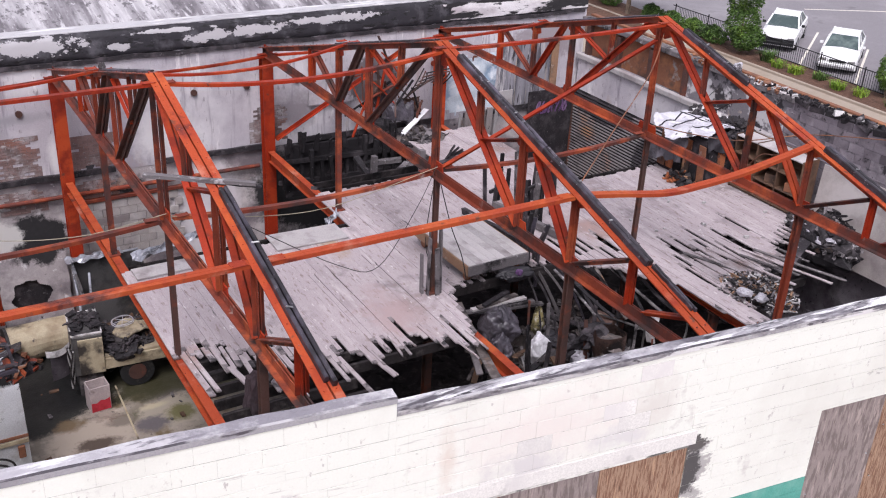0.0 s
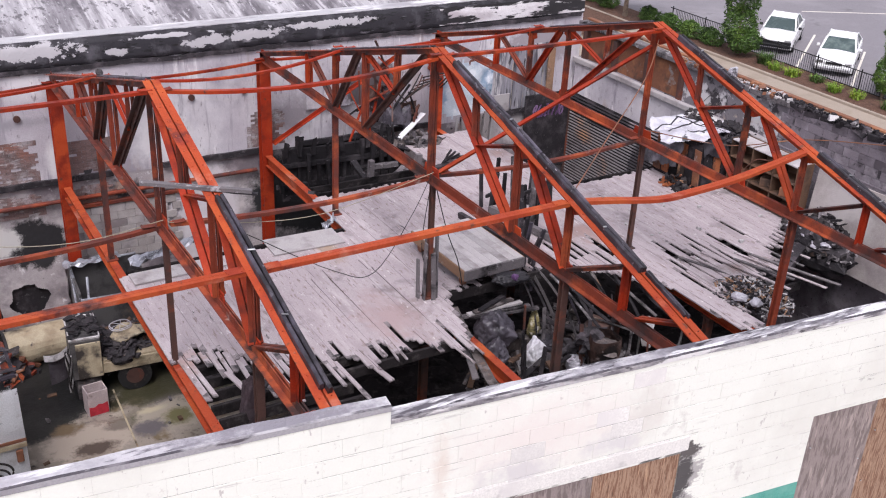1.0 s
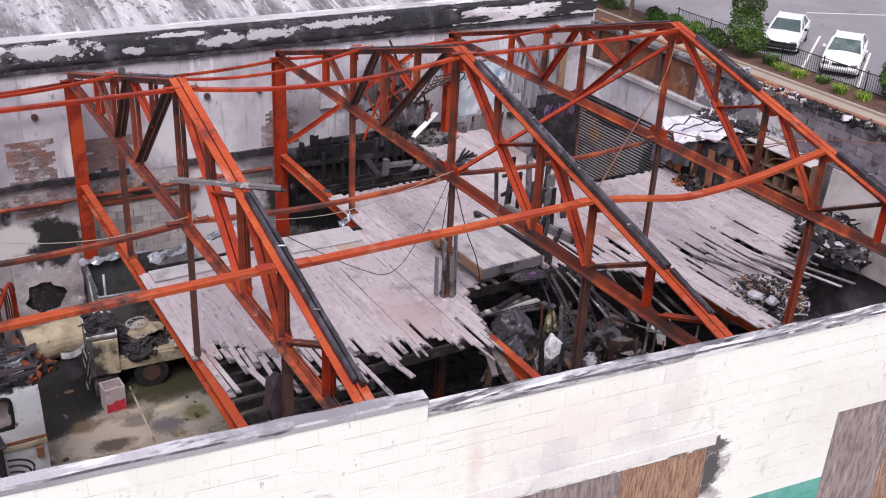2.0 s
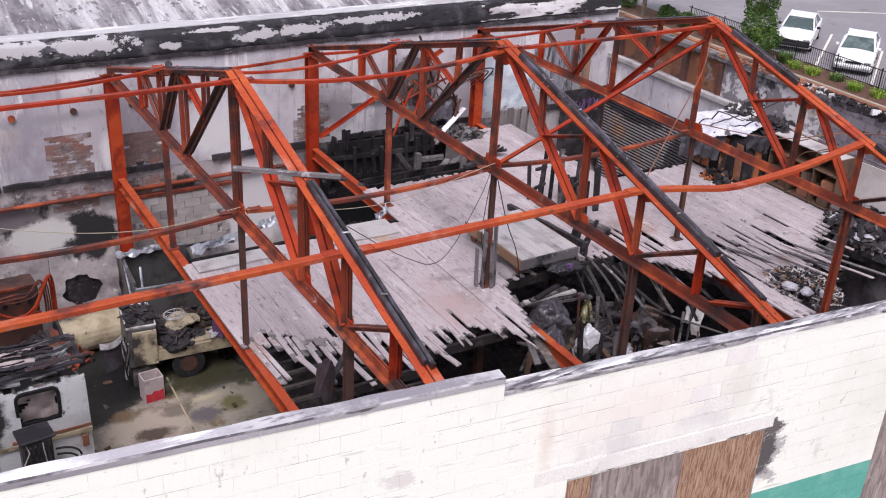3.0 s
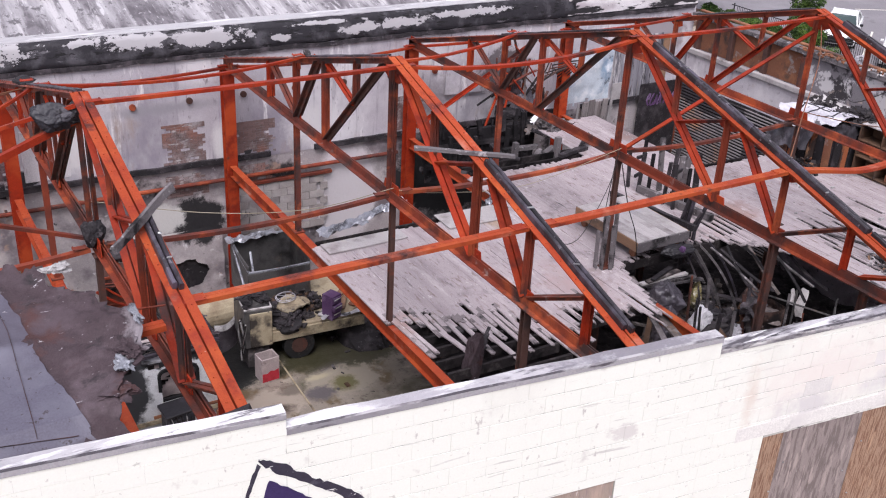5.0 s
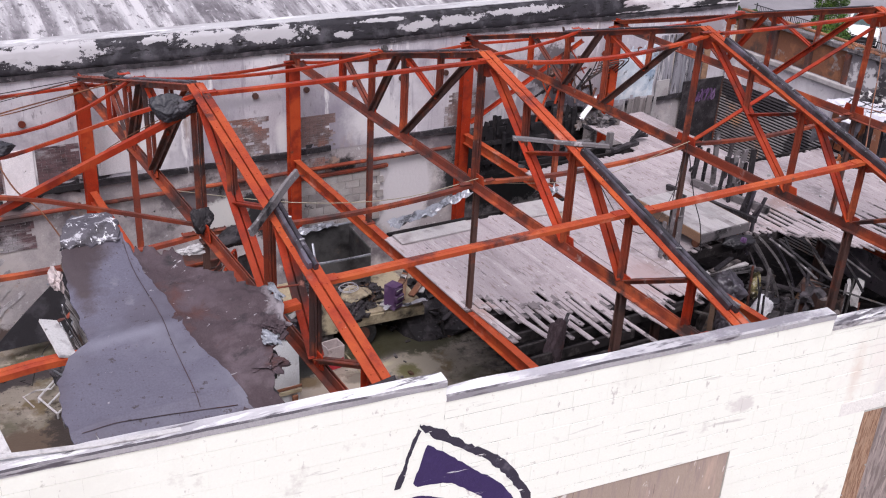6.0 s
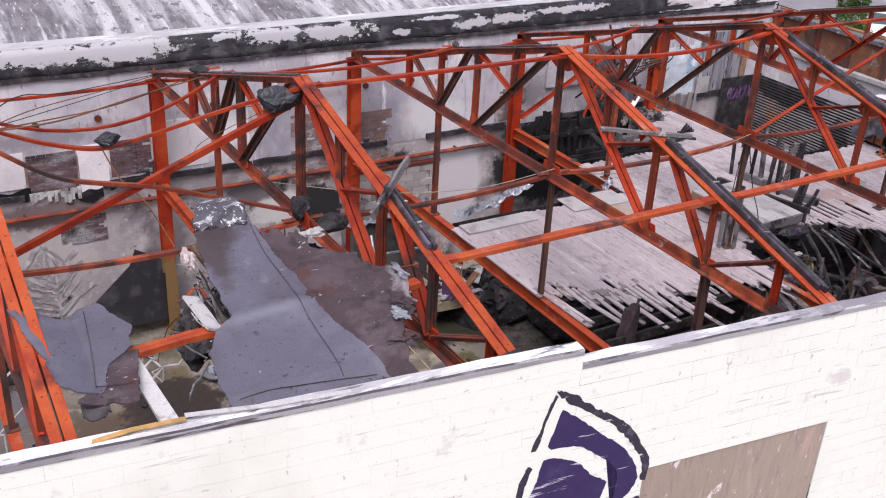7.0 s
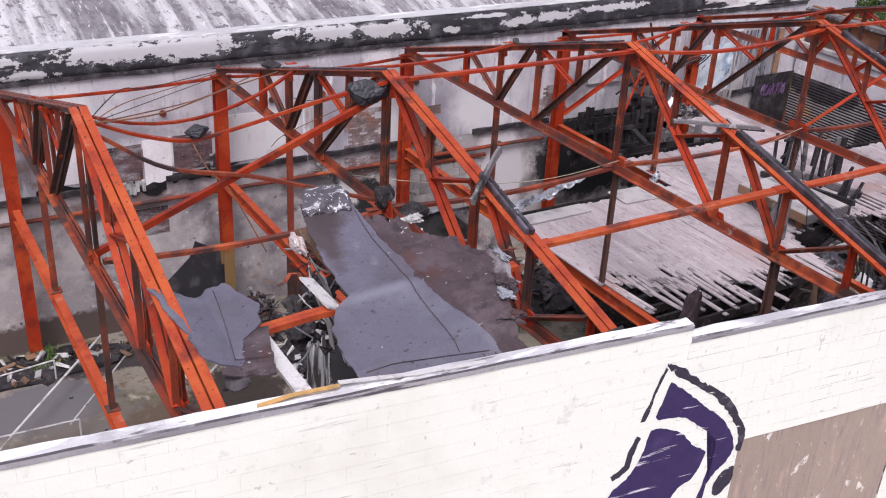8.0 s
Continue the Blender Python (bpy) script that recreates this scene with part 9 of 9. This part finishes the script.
heap("burnt_heap", (13.3, 4.3, 0.0), (0.8, 0.9, 0.6), 120, [CHAR, JUNK, PALE, FOIL], "burnt household clutter by the end wall", BITS, 44)
ct = thing("stove", (13.5, 4.9, 0.0), "burnt dark stove with pale hob", "stove", rz=12)
bm = bmesh.new()
box(bm, (0, 0, 0.45), (0.6, 0.6, 0.9), bevel=0.03)
part("body", bm, BLACK, ct)
bm = bmesh.new()
box(bm, (0, 0, 0.915), (0.58, 0.58, 0.03), bevel=0.01)
part("hob", bm, FOIL, ct, "pale scorched hob")
urng = random.Random(61)
for x0, y0 in ((7.75, 10.0), (7.85, 8.9)):
    t = thing("scorched_stand", (x0, y0, DECK), "scorched dark timber stand on the deck", "stand", "scorched uprights")
    for k in range(4):
        bm = bmesh.new()
        h = urng.uniform(0.75, 1.15)
        a = (0.3 * (k % 2) + urng.uniform(-0.05, 0.05), 0.32 * (k // 2), 0)
        sweep(bm, [a, (a[0] + urng.uniform(-0.08, 0.08), a[1] + urng.uniform(-0.08, 0.08), h)], rect(0.075, 0.05), up=(0, 1, 0))
        part("leg", bm, (CHAR, BLACKENED)[k % 2], t)
    for z in (0.35, 0.8):
        bm = bmesh.new()
        sweep(bm, [(-0.05, 0.1, z), (0.36, 0.28, z + urng.uniform(-0.1, 0.1))], rect(0.05, 0.07))
        part("cross_rail", bm, CHAR, t)
sf = thing("burnt_workbench", (8.15, 9.0, DECK), "burnt timber frame with dark boards on the deck", "frame")
for k, (x, y, h) in enumerate(((0, 0, 1.2), (0.5, 0.15, 1.1), (0.1, 0.9, 1.25), (0.65, 1.0, 1.0), (0.35, 0.5, 0.9))):
    bm = bmesh.new()
    box(bm, (x, y, h / 2), (0.12, 0.06, h), (prng.uniform(-6, 6), prng.uniform(-6, 6), prng.uniform(-20, 20)), jitter=0.01)
    part("upright", bm, CHAR if k % 2 else ASH, sf)
bm = bmesh.new()
box(bm, (-0.2, 0.0, 0.1), (0.1, 2.0, 0.16), (0, 0, 12), jitter=0.01)
part("base_board", bm, ASH, sf)
for k in range(14):
    bm = bmesh.new()
    s = prng.uniform(0.02, 0.06)
    box(bm, (0, 0, s / 2), (s * 1.6, s, s), jitter=s * 0.2)
    ob = solo("rubble_bit", bm, PALE, "small pale crumb of rubble on the deck", "rubble", "crumbs on the deck")
    ob.matrix_basis = pose(prng.uniform(9.8, 13.2), prng.uniform(5.8, 9.8), DECK + 0.004, 0, 0, prng.uniform(0, 180))

# ---- west bay, under the fallen sheets ----
heap("scrap_heap", (-4.3, 14.5, 0.0), (0.55, 0.7, 1.0), 260, [JUNK, CHAR, STEEL_DARK, ASH], "heap of burnt scrap by the party wall", BITS, 52)
loose_board((-8.34, 3.5, 7.02), (-8.15, 2.0, 6.72), 0.17, 0.04, PALE, "long pale board fallen with the roof")
lf = thing("broken_ceiling", (-7.5, 2.3, 6.95), "torn pale lath ceiling hanging under the roof sheet", "ceiling panel")
lrng = random.Random(17)
bm = bmesh.new()
sheet(bm, linspace(0, 2.6, 70), linspace(0, 1.4, 36), lambda x, y: (0.12 + 0.42 * y + 0.10 * x + 0.05 * noise.noise(Vector((x * 6, y * 2, 1))), x, 0.10 * x - y - 0.09 + 0.04 * noise.noise(Vector((x * 5, y * 5, 4)))), 0.015, lambda x, y: y < 0.75 + 0.45 * noise.noise(Vector((x * 2.2, 0, 2))) + 0.3 * noise.noise(Vector((x * 11, 0, 5))))
part("lath_panel", bm, PEEL, lf)
for k in range(24):
    bm = bmesh.new()
    y = 0.02 + 0.1 * k + lrng.uniform(-0.03, 0.03)
    l, w = lrng.uniform(0.5, 1.35), lrng.uniform(0.06, 0.13)
    x = 0.04 + 0.10 * y + lrng.uniform(-0.04, 0.06)
    z = 0.10 * y - lrng.uniform(0.09, 0.3)
    sweep(bm, curve((x, y, z), (x + 0.34 * l + lrng.uniform(-0.08, 0.08), y + lrng.uniform(-0.2, 0.12), z - l), lrng.uniform(-0.08, 0.05), 6, (1, 0, 0)), rect(w, 0.014), up=(1, 0, 0.3))
    part("lath", bm, (PALE_BLUE, CHAR, PALE_BLUE, ASH, PALE, CHAR, BOARD)[k % 7], lf)
# tangle of wires and foil behind the hanging laths
t = thing("wire_tangle", (-6.85, 5.2, 6.3), "black tangle of burnt wiring and foil under the roof sheet", "debris")
for k in range(26):
    bm = bmesh.new()
    p = [Vector((lrng.uniform(-0.35, 0.45), lrng.uniform(-0.7, 0.8), lrng.uniform(-0.6, 0.5)))]
    for q in range(5):
        p.append(p[-1] + Vector((lrng.uniform(-0.18, 0.18), lrng.uniform(-0.22, 0.22), lrng.uniform(-0.2, 0.16))))
    sweep(bm, p, ring(lrng.uniform(0.006, 0.016), 5) if k % 3 else rect(0.06, 0.008))
    part("strand", bm, (CABLE, FOIL, CHAR, STEEL_SOOT, CABLE, PALE)[k % 6], t)
for k in range(5):
    bm = bmesh.new()
    lump(bm, (lrng.uniform(-0.3, 0.4), lrng.uniform(-0.6, 0.6), lrng.uniform(-0.6, 0.1)), (0.2, 0.24, 0.16), 200 + k, 3, 0.9)
    part("melted_clump", bm, (CHAR, MELT, JUNK)[k % 3], t)
# pale slab and a crumpled scrap on the sheet's edge
loose_board((-7.42, 4.22, 7.12), (-7.37, 3.5, 7.06), 0.19, 0.03, PALE, "pale slab of plasterboard beside the roof sheet", up=(0.4, 0, 1))
bm = bmesh.new()
lump(bm, (0, 0, 0), (0.07, 0.2, 0.11), 88, 4, 0.6)
ob = solo("crumpled_scrap", bm, PINK, "crumpled pinkish white scrap on the roof sheet's edge", "debris")
ob.matrix_basis = Matrix.Translation((-7.16, 5.1, 7.13))
bm = bmesh.new()
sheet(bm, linspace(-0.13, 0.13, 14), linspace(-0.1, 0.1, 12), lambda x, y: (x, y + 0.02 * noise.noise(Vector((x * 8, y * 8, 3))), 0.5 * y + 0.05 * noise.noise(Vector((x * 7, y * 7, 0)))), 0.012, lambda x, y: abs(x) + abs(y) < 0.17 + 0.06 * noise.noise(Vector((x * 20, y * 20, 0))))
ob = solo("felt_scrap", bm, CHAR, "black scrap of felt hanging below the small sheet", "roofing")
ob.matrix_basis = pose(-8.84, 2.7, 7.0)
loose_board((-6.95, 5.4, 7.15), (-6.75, 4.2, 6.8), 0.2, 0.06, WOOD, "brown broken board under the roof sheet")
bf = thing("bed_frame", (-6.1, 13.3, 0.0), "white tubular bed frame lying on the floor", "bed frame")
P4 = [(-0.5, 0.1, 0.12), (0.34, 0.9, 0.3), (0.54, -0.05, 0.3), (-0.27, -0.64, 0.12)]
for a, b in [(P4[i], P4[(i + 1) % 4]) for i in range(4)] + [((p[0], p[1], 0.0), p) for p in P4] + [((-0.39, -0.26, 0.12), (0.44, 0.42, 0.3))]:
    bm = bmesh.new()
    sweep(bm, [a, b], ring(0.024, 8))
    part("tube", bm, PALE, bf)
pr_ = thing("pipe_barrier", (-10.6, 11.0, 0.0), "pale galvanised pipe barrier lying across the floor", "barrier", rz=0)
for a, b in (((-2.2, 2.9, 0.5), (1.6, 3.4, 0.5)), ((-2.2, 1.2, 0.5), (1.6, 1.0, 0.5)), ((0.3, 1.0, 0.5), (2.9, 4.2, 0.5)), ((0.0, 0.6, 0.5), (2.6, 3.8, 0.5)), ((1.4, 0.9, 0.5), (3.0, 2.9, 0.5)), ((-0.6, 1.1, 0.05), (-0.6, 1.1, 0.5)), ((1.6, 3.4, 0.02), (1.6, 3.4, 0.5)), ((1.6, 1.0, 0.02), (1.6, 1.0, 0.5)), ((2.9, 4.2, 0.02), (2.9, 4.2, 0.5))):
    bm = bmesh.new()
    sweep(bm, [a, b], ring(0.018, 8))
    part("pipe", bm, PALE, pr_)
for k in range(9):
    a = drng.uniform(0, 3.14)
    c = Vector((-8.6 + drng.uniform(-0.7, 1.0), 9.5 + drng.uniform(-0.8, 1.4), 0.035 + 0.004 * k))
    d = Vector((math.cos(a), math.sin(a), 0.0)) * drng.uniform(0.3, 0.7)
    loose_board(c - d, c + d, 0.08, 0.05, (PALE, BOARD, WOOD)[k % 3], "pale broken batten on the floor")
heap("rubble_heap", (-9.3, 14.9, 0.0), (2.2, 0.6, 0.35), 140, [WOOD, JUNK, PALE], "low line of rubble and weeds along the wall", BITS, 53)
bm = bmesh.new()
blades(bm, (0, 0, 0), 120, 0.35, 0.3, grng)
ob = solo("weed_clump", bm, LEAF, "clump of green weeds growing by the wall", "plant")
ob.matrix_basis = pose(-9.1, 15.0, 0.05)
bw = thing("metal_basin", (-4.52, 12.84, 0.02), "round pale metal basin lying in the debris", "basin")
bm = bmesh.new()
prof = [(0.05, 0.02), (0.2, 0.03), (0.26, 0.12), (0.29, 0.13)]
rings = [[bm.verts.new((r * math.cos(a), r * math.sin(a), z)) for a in linspace(0, 6.283 * 23 / 24, 24)] for r, z in prof]
for r0, r1 in zip(rings, rings[1:]):
    for i in range(24):
        bm.faces.new((r0[i], r0[(i + 1) % 24], r1[(i + 1) % 24], r1[i]))
bm.faces.new(rings[0][::-1])
part("bowl", bm, FOIL, bw, smooth=True)

bm = bmesh.new()
bag(bm, (0.14, 0.17, 0.14), 77)
ob = solo("crumpled_scrap", bm, PLASTIC, "crumpled white scrap on the end wall coping", "rubbish", "rubbish in the debris")
ob.matrix_basis = Matrix.Translation((14.36, 9.95, 6.24))
rrng = random.Random(44)
for k in range(26):
    bm = bmesh.new()
    q = rrng.uniform(0.06, 0.2)
    box(bm, (0, 0, 0), (q, q * rrng.uniform(0.5, 1.2), q * 0.6), (rrng.uniform(-20, 20), rrng.uniform(-20, 20), rrng.uniform(0, 180)), jitter=q * 0.15)
    ob = solo("rubble_bit", bm, (PALE, CHAR, RUSTY, ASH)[k % 4], "broken lump of masonry on the end wall", "rubble", "rubble on the end wall")
    ob.matrix_basis = Matrix.Translation((14.34 + rrng.uniform(-0.1, 0.1), rrng.uniform(3.0, 10.5), 6.15))
for k in range(26):
    bm = bmesh.new()
    q = rrng.uniform(0.03, 0.10)
    box(bm, (0, 0, q * 0.2), (q * rrng.uniform(1, 3), q, q * 0.5), (rrng.uniform(-8, 8), rrng.uniform(-8, 8), rrng.uniform(0, 180)), jitter=q * 0.1)
    west = k % 2
    ob = solo("rubble_bit", bm, (ASH, CHAR, WOOD_DARK, CHAR)[k % 4], "small broken scrap on the concrete floor", "rubble", "scraps on the floor")
    ob.matrix_basis = Matrix.Translation((rrng.uniform(-10.5, -5.2), rrng.uniform(9.5, 15), 0.01) if west else (rrng.uniform(-2.0, 2.6), rrng.uniform(10.4, 13.6), 0.01))
# ---- pieces of walls and decks ----
def slab_mesh(name, s, bevel, mat):
    bm = bmesh.new()
    box(bm, (0, 0, 0), s, bevel=bevel)
    me = bpy.data.meshes.new(name)
    bm.to_mesh(me)
    bm.free()
    me.materials.append(mat)
    return me


full_block = slab_mesh("block", (0.3985, 0.03, 0.1935), 0.0012, WHITE)
stained_block = slab_mesh("stained_block", (0.3985, 0.03, 0.1935), 0.0012, WHITE_GREY)
rest = bmesh.new()
rest_teal = bmesh.new()
count = 0
for row in range(37):
    z = 7.613 - 0.2 * row - 0.1
    for a, b, t in TOPS:
        if z > t:
            continue
        u = math.ceil((a - (0.2 if row % 2 else 0)) / 0.4) * 0.4 + (0.2 if row % 2 else 0)
        us = [(u + 0.4 * k, 0.4) for k in range(int((b - u) / 0.4) + 1) if u + 0.4 * (k + 1) <= b + 1e-6]
        if us and us[0][0] - a > 0.01:
            us.insert(0, (us[0][0] - (us[0][0] - a), us[0][0] - a))
        if us and b - (us[-1][0] + us[-1][1]) > 0.01:
            us.append((us[-1][0] + us[-1][1], b - us[-1][0] - us[-1][1]))
        for u0, w in us:
            c = u0 + w / 2
            pieces = [(u0, w)]
            for wa, wb, wc, wd in WINS:
                if wc < z < wd + 0.06:
                    nxt = []
                    for p0, pw in pieces:
                        if p0 + pw <= wa or p0 >= wb:
                            nxt.append((p0, pw))
                        else:
                            if p0 < wa:
                                nxt.append((p0, wa - p0))
                            if p0 + pw > wb:
                                nxt.append((wb, p0 + pw - wb))
                    pieces = nxt
            for p0, pw in pieces:
                if pw < 0.008:
                    continue
                teal = z < 4.95 and p0 > 3.55
                near = z > 5.45 and -4.6 < p0 < 3.7
                if near and abs(pw - 0.4) < 0.01 and count < 300 and not teal:
                    grey = 0.9 < p0 < 3.1 and z > 6.1 and random.random() < 0.14
                    share("block", stained_block if grey else full_block, wall_s, pose(p0 + pw / 2, 0.002 + random.uniform(-0.0015, 0.0015), z))
                    count += 1
                else:
                    box(rest_teal if teal else rest, (p0 + pw / 2, 0.002 + random.uniform(-0.0015, 0.0015), z), (pw - 0.001, 0.03, 0.197 if p0 < -4.6 else 0.1935), jitter=0.0006)
box(rest, (7.48, 0.002, 7.24), (14.8, 0.03, 0.05))
for a, b, c, d in (WINS[0], WINS[2]):
    box(rest, ((a + b) / 2, 0.002, (d + 6.011) / 2), (b - a, 0.03, 6.011 - d))
tagged(part("further_blocks", rest, WHITE, wall_s), kind="stuff")
tagged(part("teal_blocks", rest_teal, TEAL, wall_s, "teal painted blocks"), kind="stuff")

plank_rng = random.Random(7)


def edge_a(x):
    pts = [(-0.1, 7.4), (0.12, 7.3), (0.5, 7.2), (1.25, 6.75), (2.0, 6.75), (2.2, 6.0), (2.76, 5.9), (3.3, 6.1), (3.9, 5.95), (4.25, 5.55), (4.6, 5.4)]
    for (a, ya), (b, yb) in zip(pts, pts[1:]):
        if x <= b:
            return ya + (yb - ya) * (x - a) / (b - a)
    return pts[-1][1]


def edge_b(x):
    pts = [(4.6, 5.6), (4.9, 6.5), (5.08, 7.3), (7.0, 7.5), (7.6, 7.25), (8.2, 6.6), (8.6, 6.1), (9.1, 5.7), (9.15, 3.7), (9.65, 3.6), (9.8, 4.6), (10.6, 4.9), (11.4, 5.0), (12.0, 5.8), (13.0, 6.4), (14.2, 6.3)]
    for (a, ya), (b, yb) in zip(pts, pts[1:]):
        if x <= b:
            return ya + (yb - ya) * (x - a) / (b - a)
    return 6.3


def far_b(x):
    return 12.25 if x < 8.0 else (14.6 if x < 10.1 else 10.5)


deck = thing("timber_deck", (0, 0, DECK), "grey weathered plank deck burnt away along its open edge", "deck", kind="structure")


def plank(x, y0, y1, w, z=0.0, tilt=0.0, yaw=0.0, broken=True):
    """A board with a broken near end, laid along y."""
    bm = bmesh.new()
    L = y1 - y0
    n0 = plank_rng.uniform(0.0, 0.07)
    h = w / 2
    if not broken:
        n0 = 0.0
    low = [(-h, 0), (-h * 0.3, 0), (h * 0.3, 0), (h, 0), (h, L), (-h, L)] if not broken else [(-h, n0), (-h * 0.2, plank_rng.uniform(-0.02, 0.03)), (h * 0.5, n0 * 0.4), (h, n0 * plank_rng.uniform(0.3, 1.2)), (h, L), (-h, L)]
    if broken:
        c = plank_rng.uniform(0.1, 0.3) if plank_rng.random() < 0.6 else 0.09
        low = low[:4] + [(h, c * plank_rng.uniform(0.8, 1.4)), (h, L), (-h, L), (-h, c)]
    top = [bm.verts.new((a, b, 0)) for a, b in low]
    bot = [bm.verts.new((a, b, -0.026)) for a, b in low]
    if broken:
        bm.faces.new(top[:5] + top[7:]).material_index = 1
        bm.faces.new(top[4:])
    else:
        bm.faces.new(top)
    bm.faces.new(bot[::-1])
    for i in range(len(low)):
        j = (i + 1) % len(low)
        f = bm.faces.new((bot[i], bot[j], top[j], top[i]))
        f.material_index = 1 if broken and i < 4 else 0
    bmesh.ops.recalc_face_normals(bm, faces=bm.faces)
    ob = part("plank", bm, [PLANK, PLANK_BURNT], deck)
    ob.matrix_basis = pose(x, y0, z + plank_rng.uniform(-0.0006, 0.0006), tilt, 0, yaw)
    return ob


x = -0.06
while x < 4.55:
    w = plank_rng.uniform(0.075, 0.10)
    e = edge_a(x) + plank_rng.uniform(-0.22, 0.3)
    if plank_rng.random() < 0.14:
        e += plank_rng.uniform(0.2, 0.6)
    cut = plank_rng.uniform(8.2, 9.6)
    plank(x, e, cut - 0.003, w, 0, 0, plank_rng.uniform(-0.4, 0.4) if e < 6 else 0)
    plank(x, cut, 10.45 + plank_rng.uniform(-0.05, 0.05), w, broken=False)
    x += w + plank_rng.choice((-0.002, -0.002, -0.002, -0.002, -0.002, -0.002, -0.002, 0.002))
while x < 14.1:
    w = plank_rng.uniform(0.075, 0.10)
    e, f = edge_b(x), far_b(x)
    e += plank_rng.uniform(-0.12, 0.3)
    gap = None
    if 9.6 < x < 12.2 and plank_rng.random() < 0.5:
        g = plank_rng.uniform(5.3, 6.9)
        gap = (g, g + plank_rng.uniform(0.4, 1.0))
    if 6.8 < x < 9.1 and plank_rng.random() < 0.6:
        g = plank_rng.uniform(6.6, 7.6)
        gap = (g, g + plank_rng.uniform(0.4, 0.9))
    if gap and gap[0] > e + 0.25:
        plank(x, e, gap[0], w * 0.8, 0, plank_rng.uniform(-2, 1), plank_rng.uniform(-1.5, 1.5))
        e = gap[1]
    cut = plank_rng.uniform(max(e + 0.5, 8.2), 9.9)
    plank(x, e, cut - 0.003, w)
    plank(x, cut, f + plank_rng.uniform(-0.06, 0.06), w, broken=False)
    x += w + plank_rng.choice((-0.002, -0.002, -0.002, -0.002, -0.002, -0.002, -0.002, 0.002))
for k in range(22):
    lx = 0.13 + 0.105 * k + plank_rng.uniform(-0.025, 0.025)
    top = edge_a(lx) + 0.15
    low = top - plank_rng.choice((0.35, 0.5, 0.8, 1.1, 1.35)) - plank_rng.uniform(0, 0.2)
    if plank_rng.random() < 0.85:
        plank(lx, max(low, 4.95), top, plank_rng.uniform(0.065, 0.1), -0.004 * (k % 3) - 0.002, plank_rng.uniform(-1.5, 1), plank_rng.uniform(-3, 3))
for k in range(9):
    lx = plank_rng.uniform(2.5, 4.6)
    ly = edge_a(lx) - plank_rng.uniform(0.1, 0.45)
    plank(lx, ly, ly + plank_rng.uniform(0.5, 0.8), plank_rng.uniform(0.025, 0.05), 0.004 + 0.004 * (k % 3), plank_rng.uniform(0, 3), plank_rng.uniform(-6, 6))
joist_short = slab_mesh("joist_stub", (2.2, 0.06, 0.19), 0.008, SOOT_SHADE)
joist_mesh_a = slab_mesh("joist", (4.5, 0.06, 0.19), 0.008, SOOT_SHADE)
for k in range(18):
    y = 4.4 + k * 0.37
    if y > 5.75:
        share("joist", joist_mesh_a, deck, pose(2.35, y, -0.13))
    else:
        share("joist", joist_short, deck, pose(1.2, y, -0.13, 0, plank_rng.uniform(-0.6, 0.6), plank_rng.uniform(-1, 1)))
    if y > 7.2:
        share("joist", joist_mesh_a, deck, pose(7.06, y, -0.13))
    if y > 6.2:
        share("joist", joist_mesh_a, deck, pose(11.76, y, -0.13))
    elif y > 4.6:
        share("joist", joist_short, deck, pose(10.55, y, -0.13))
for k in range(6):
    share("joist", joist_mesh_a, deck, pose(7.06, 11.06 + k * 0.37, -0.13))

grey_block = slab_mesh("grey_block", (0.03, 0.392, 0.192), 0.006, BLOCK)
for row in range(11):
    for k in range(15):
        y = 2.6 + 0.4 * k + (0.2 if row % 2 else 0.0)
        z = 3.95 + 0.2 * row
        if z < 5.1 or y < 8.1:
            share("block", grey_block, wall_e, pose(0.0 if z < 5.1 else 0.055, y, z))
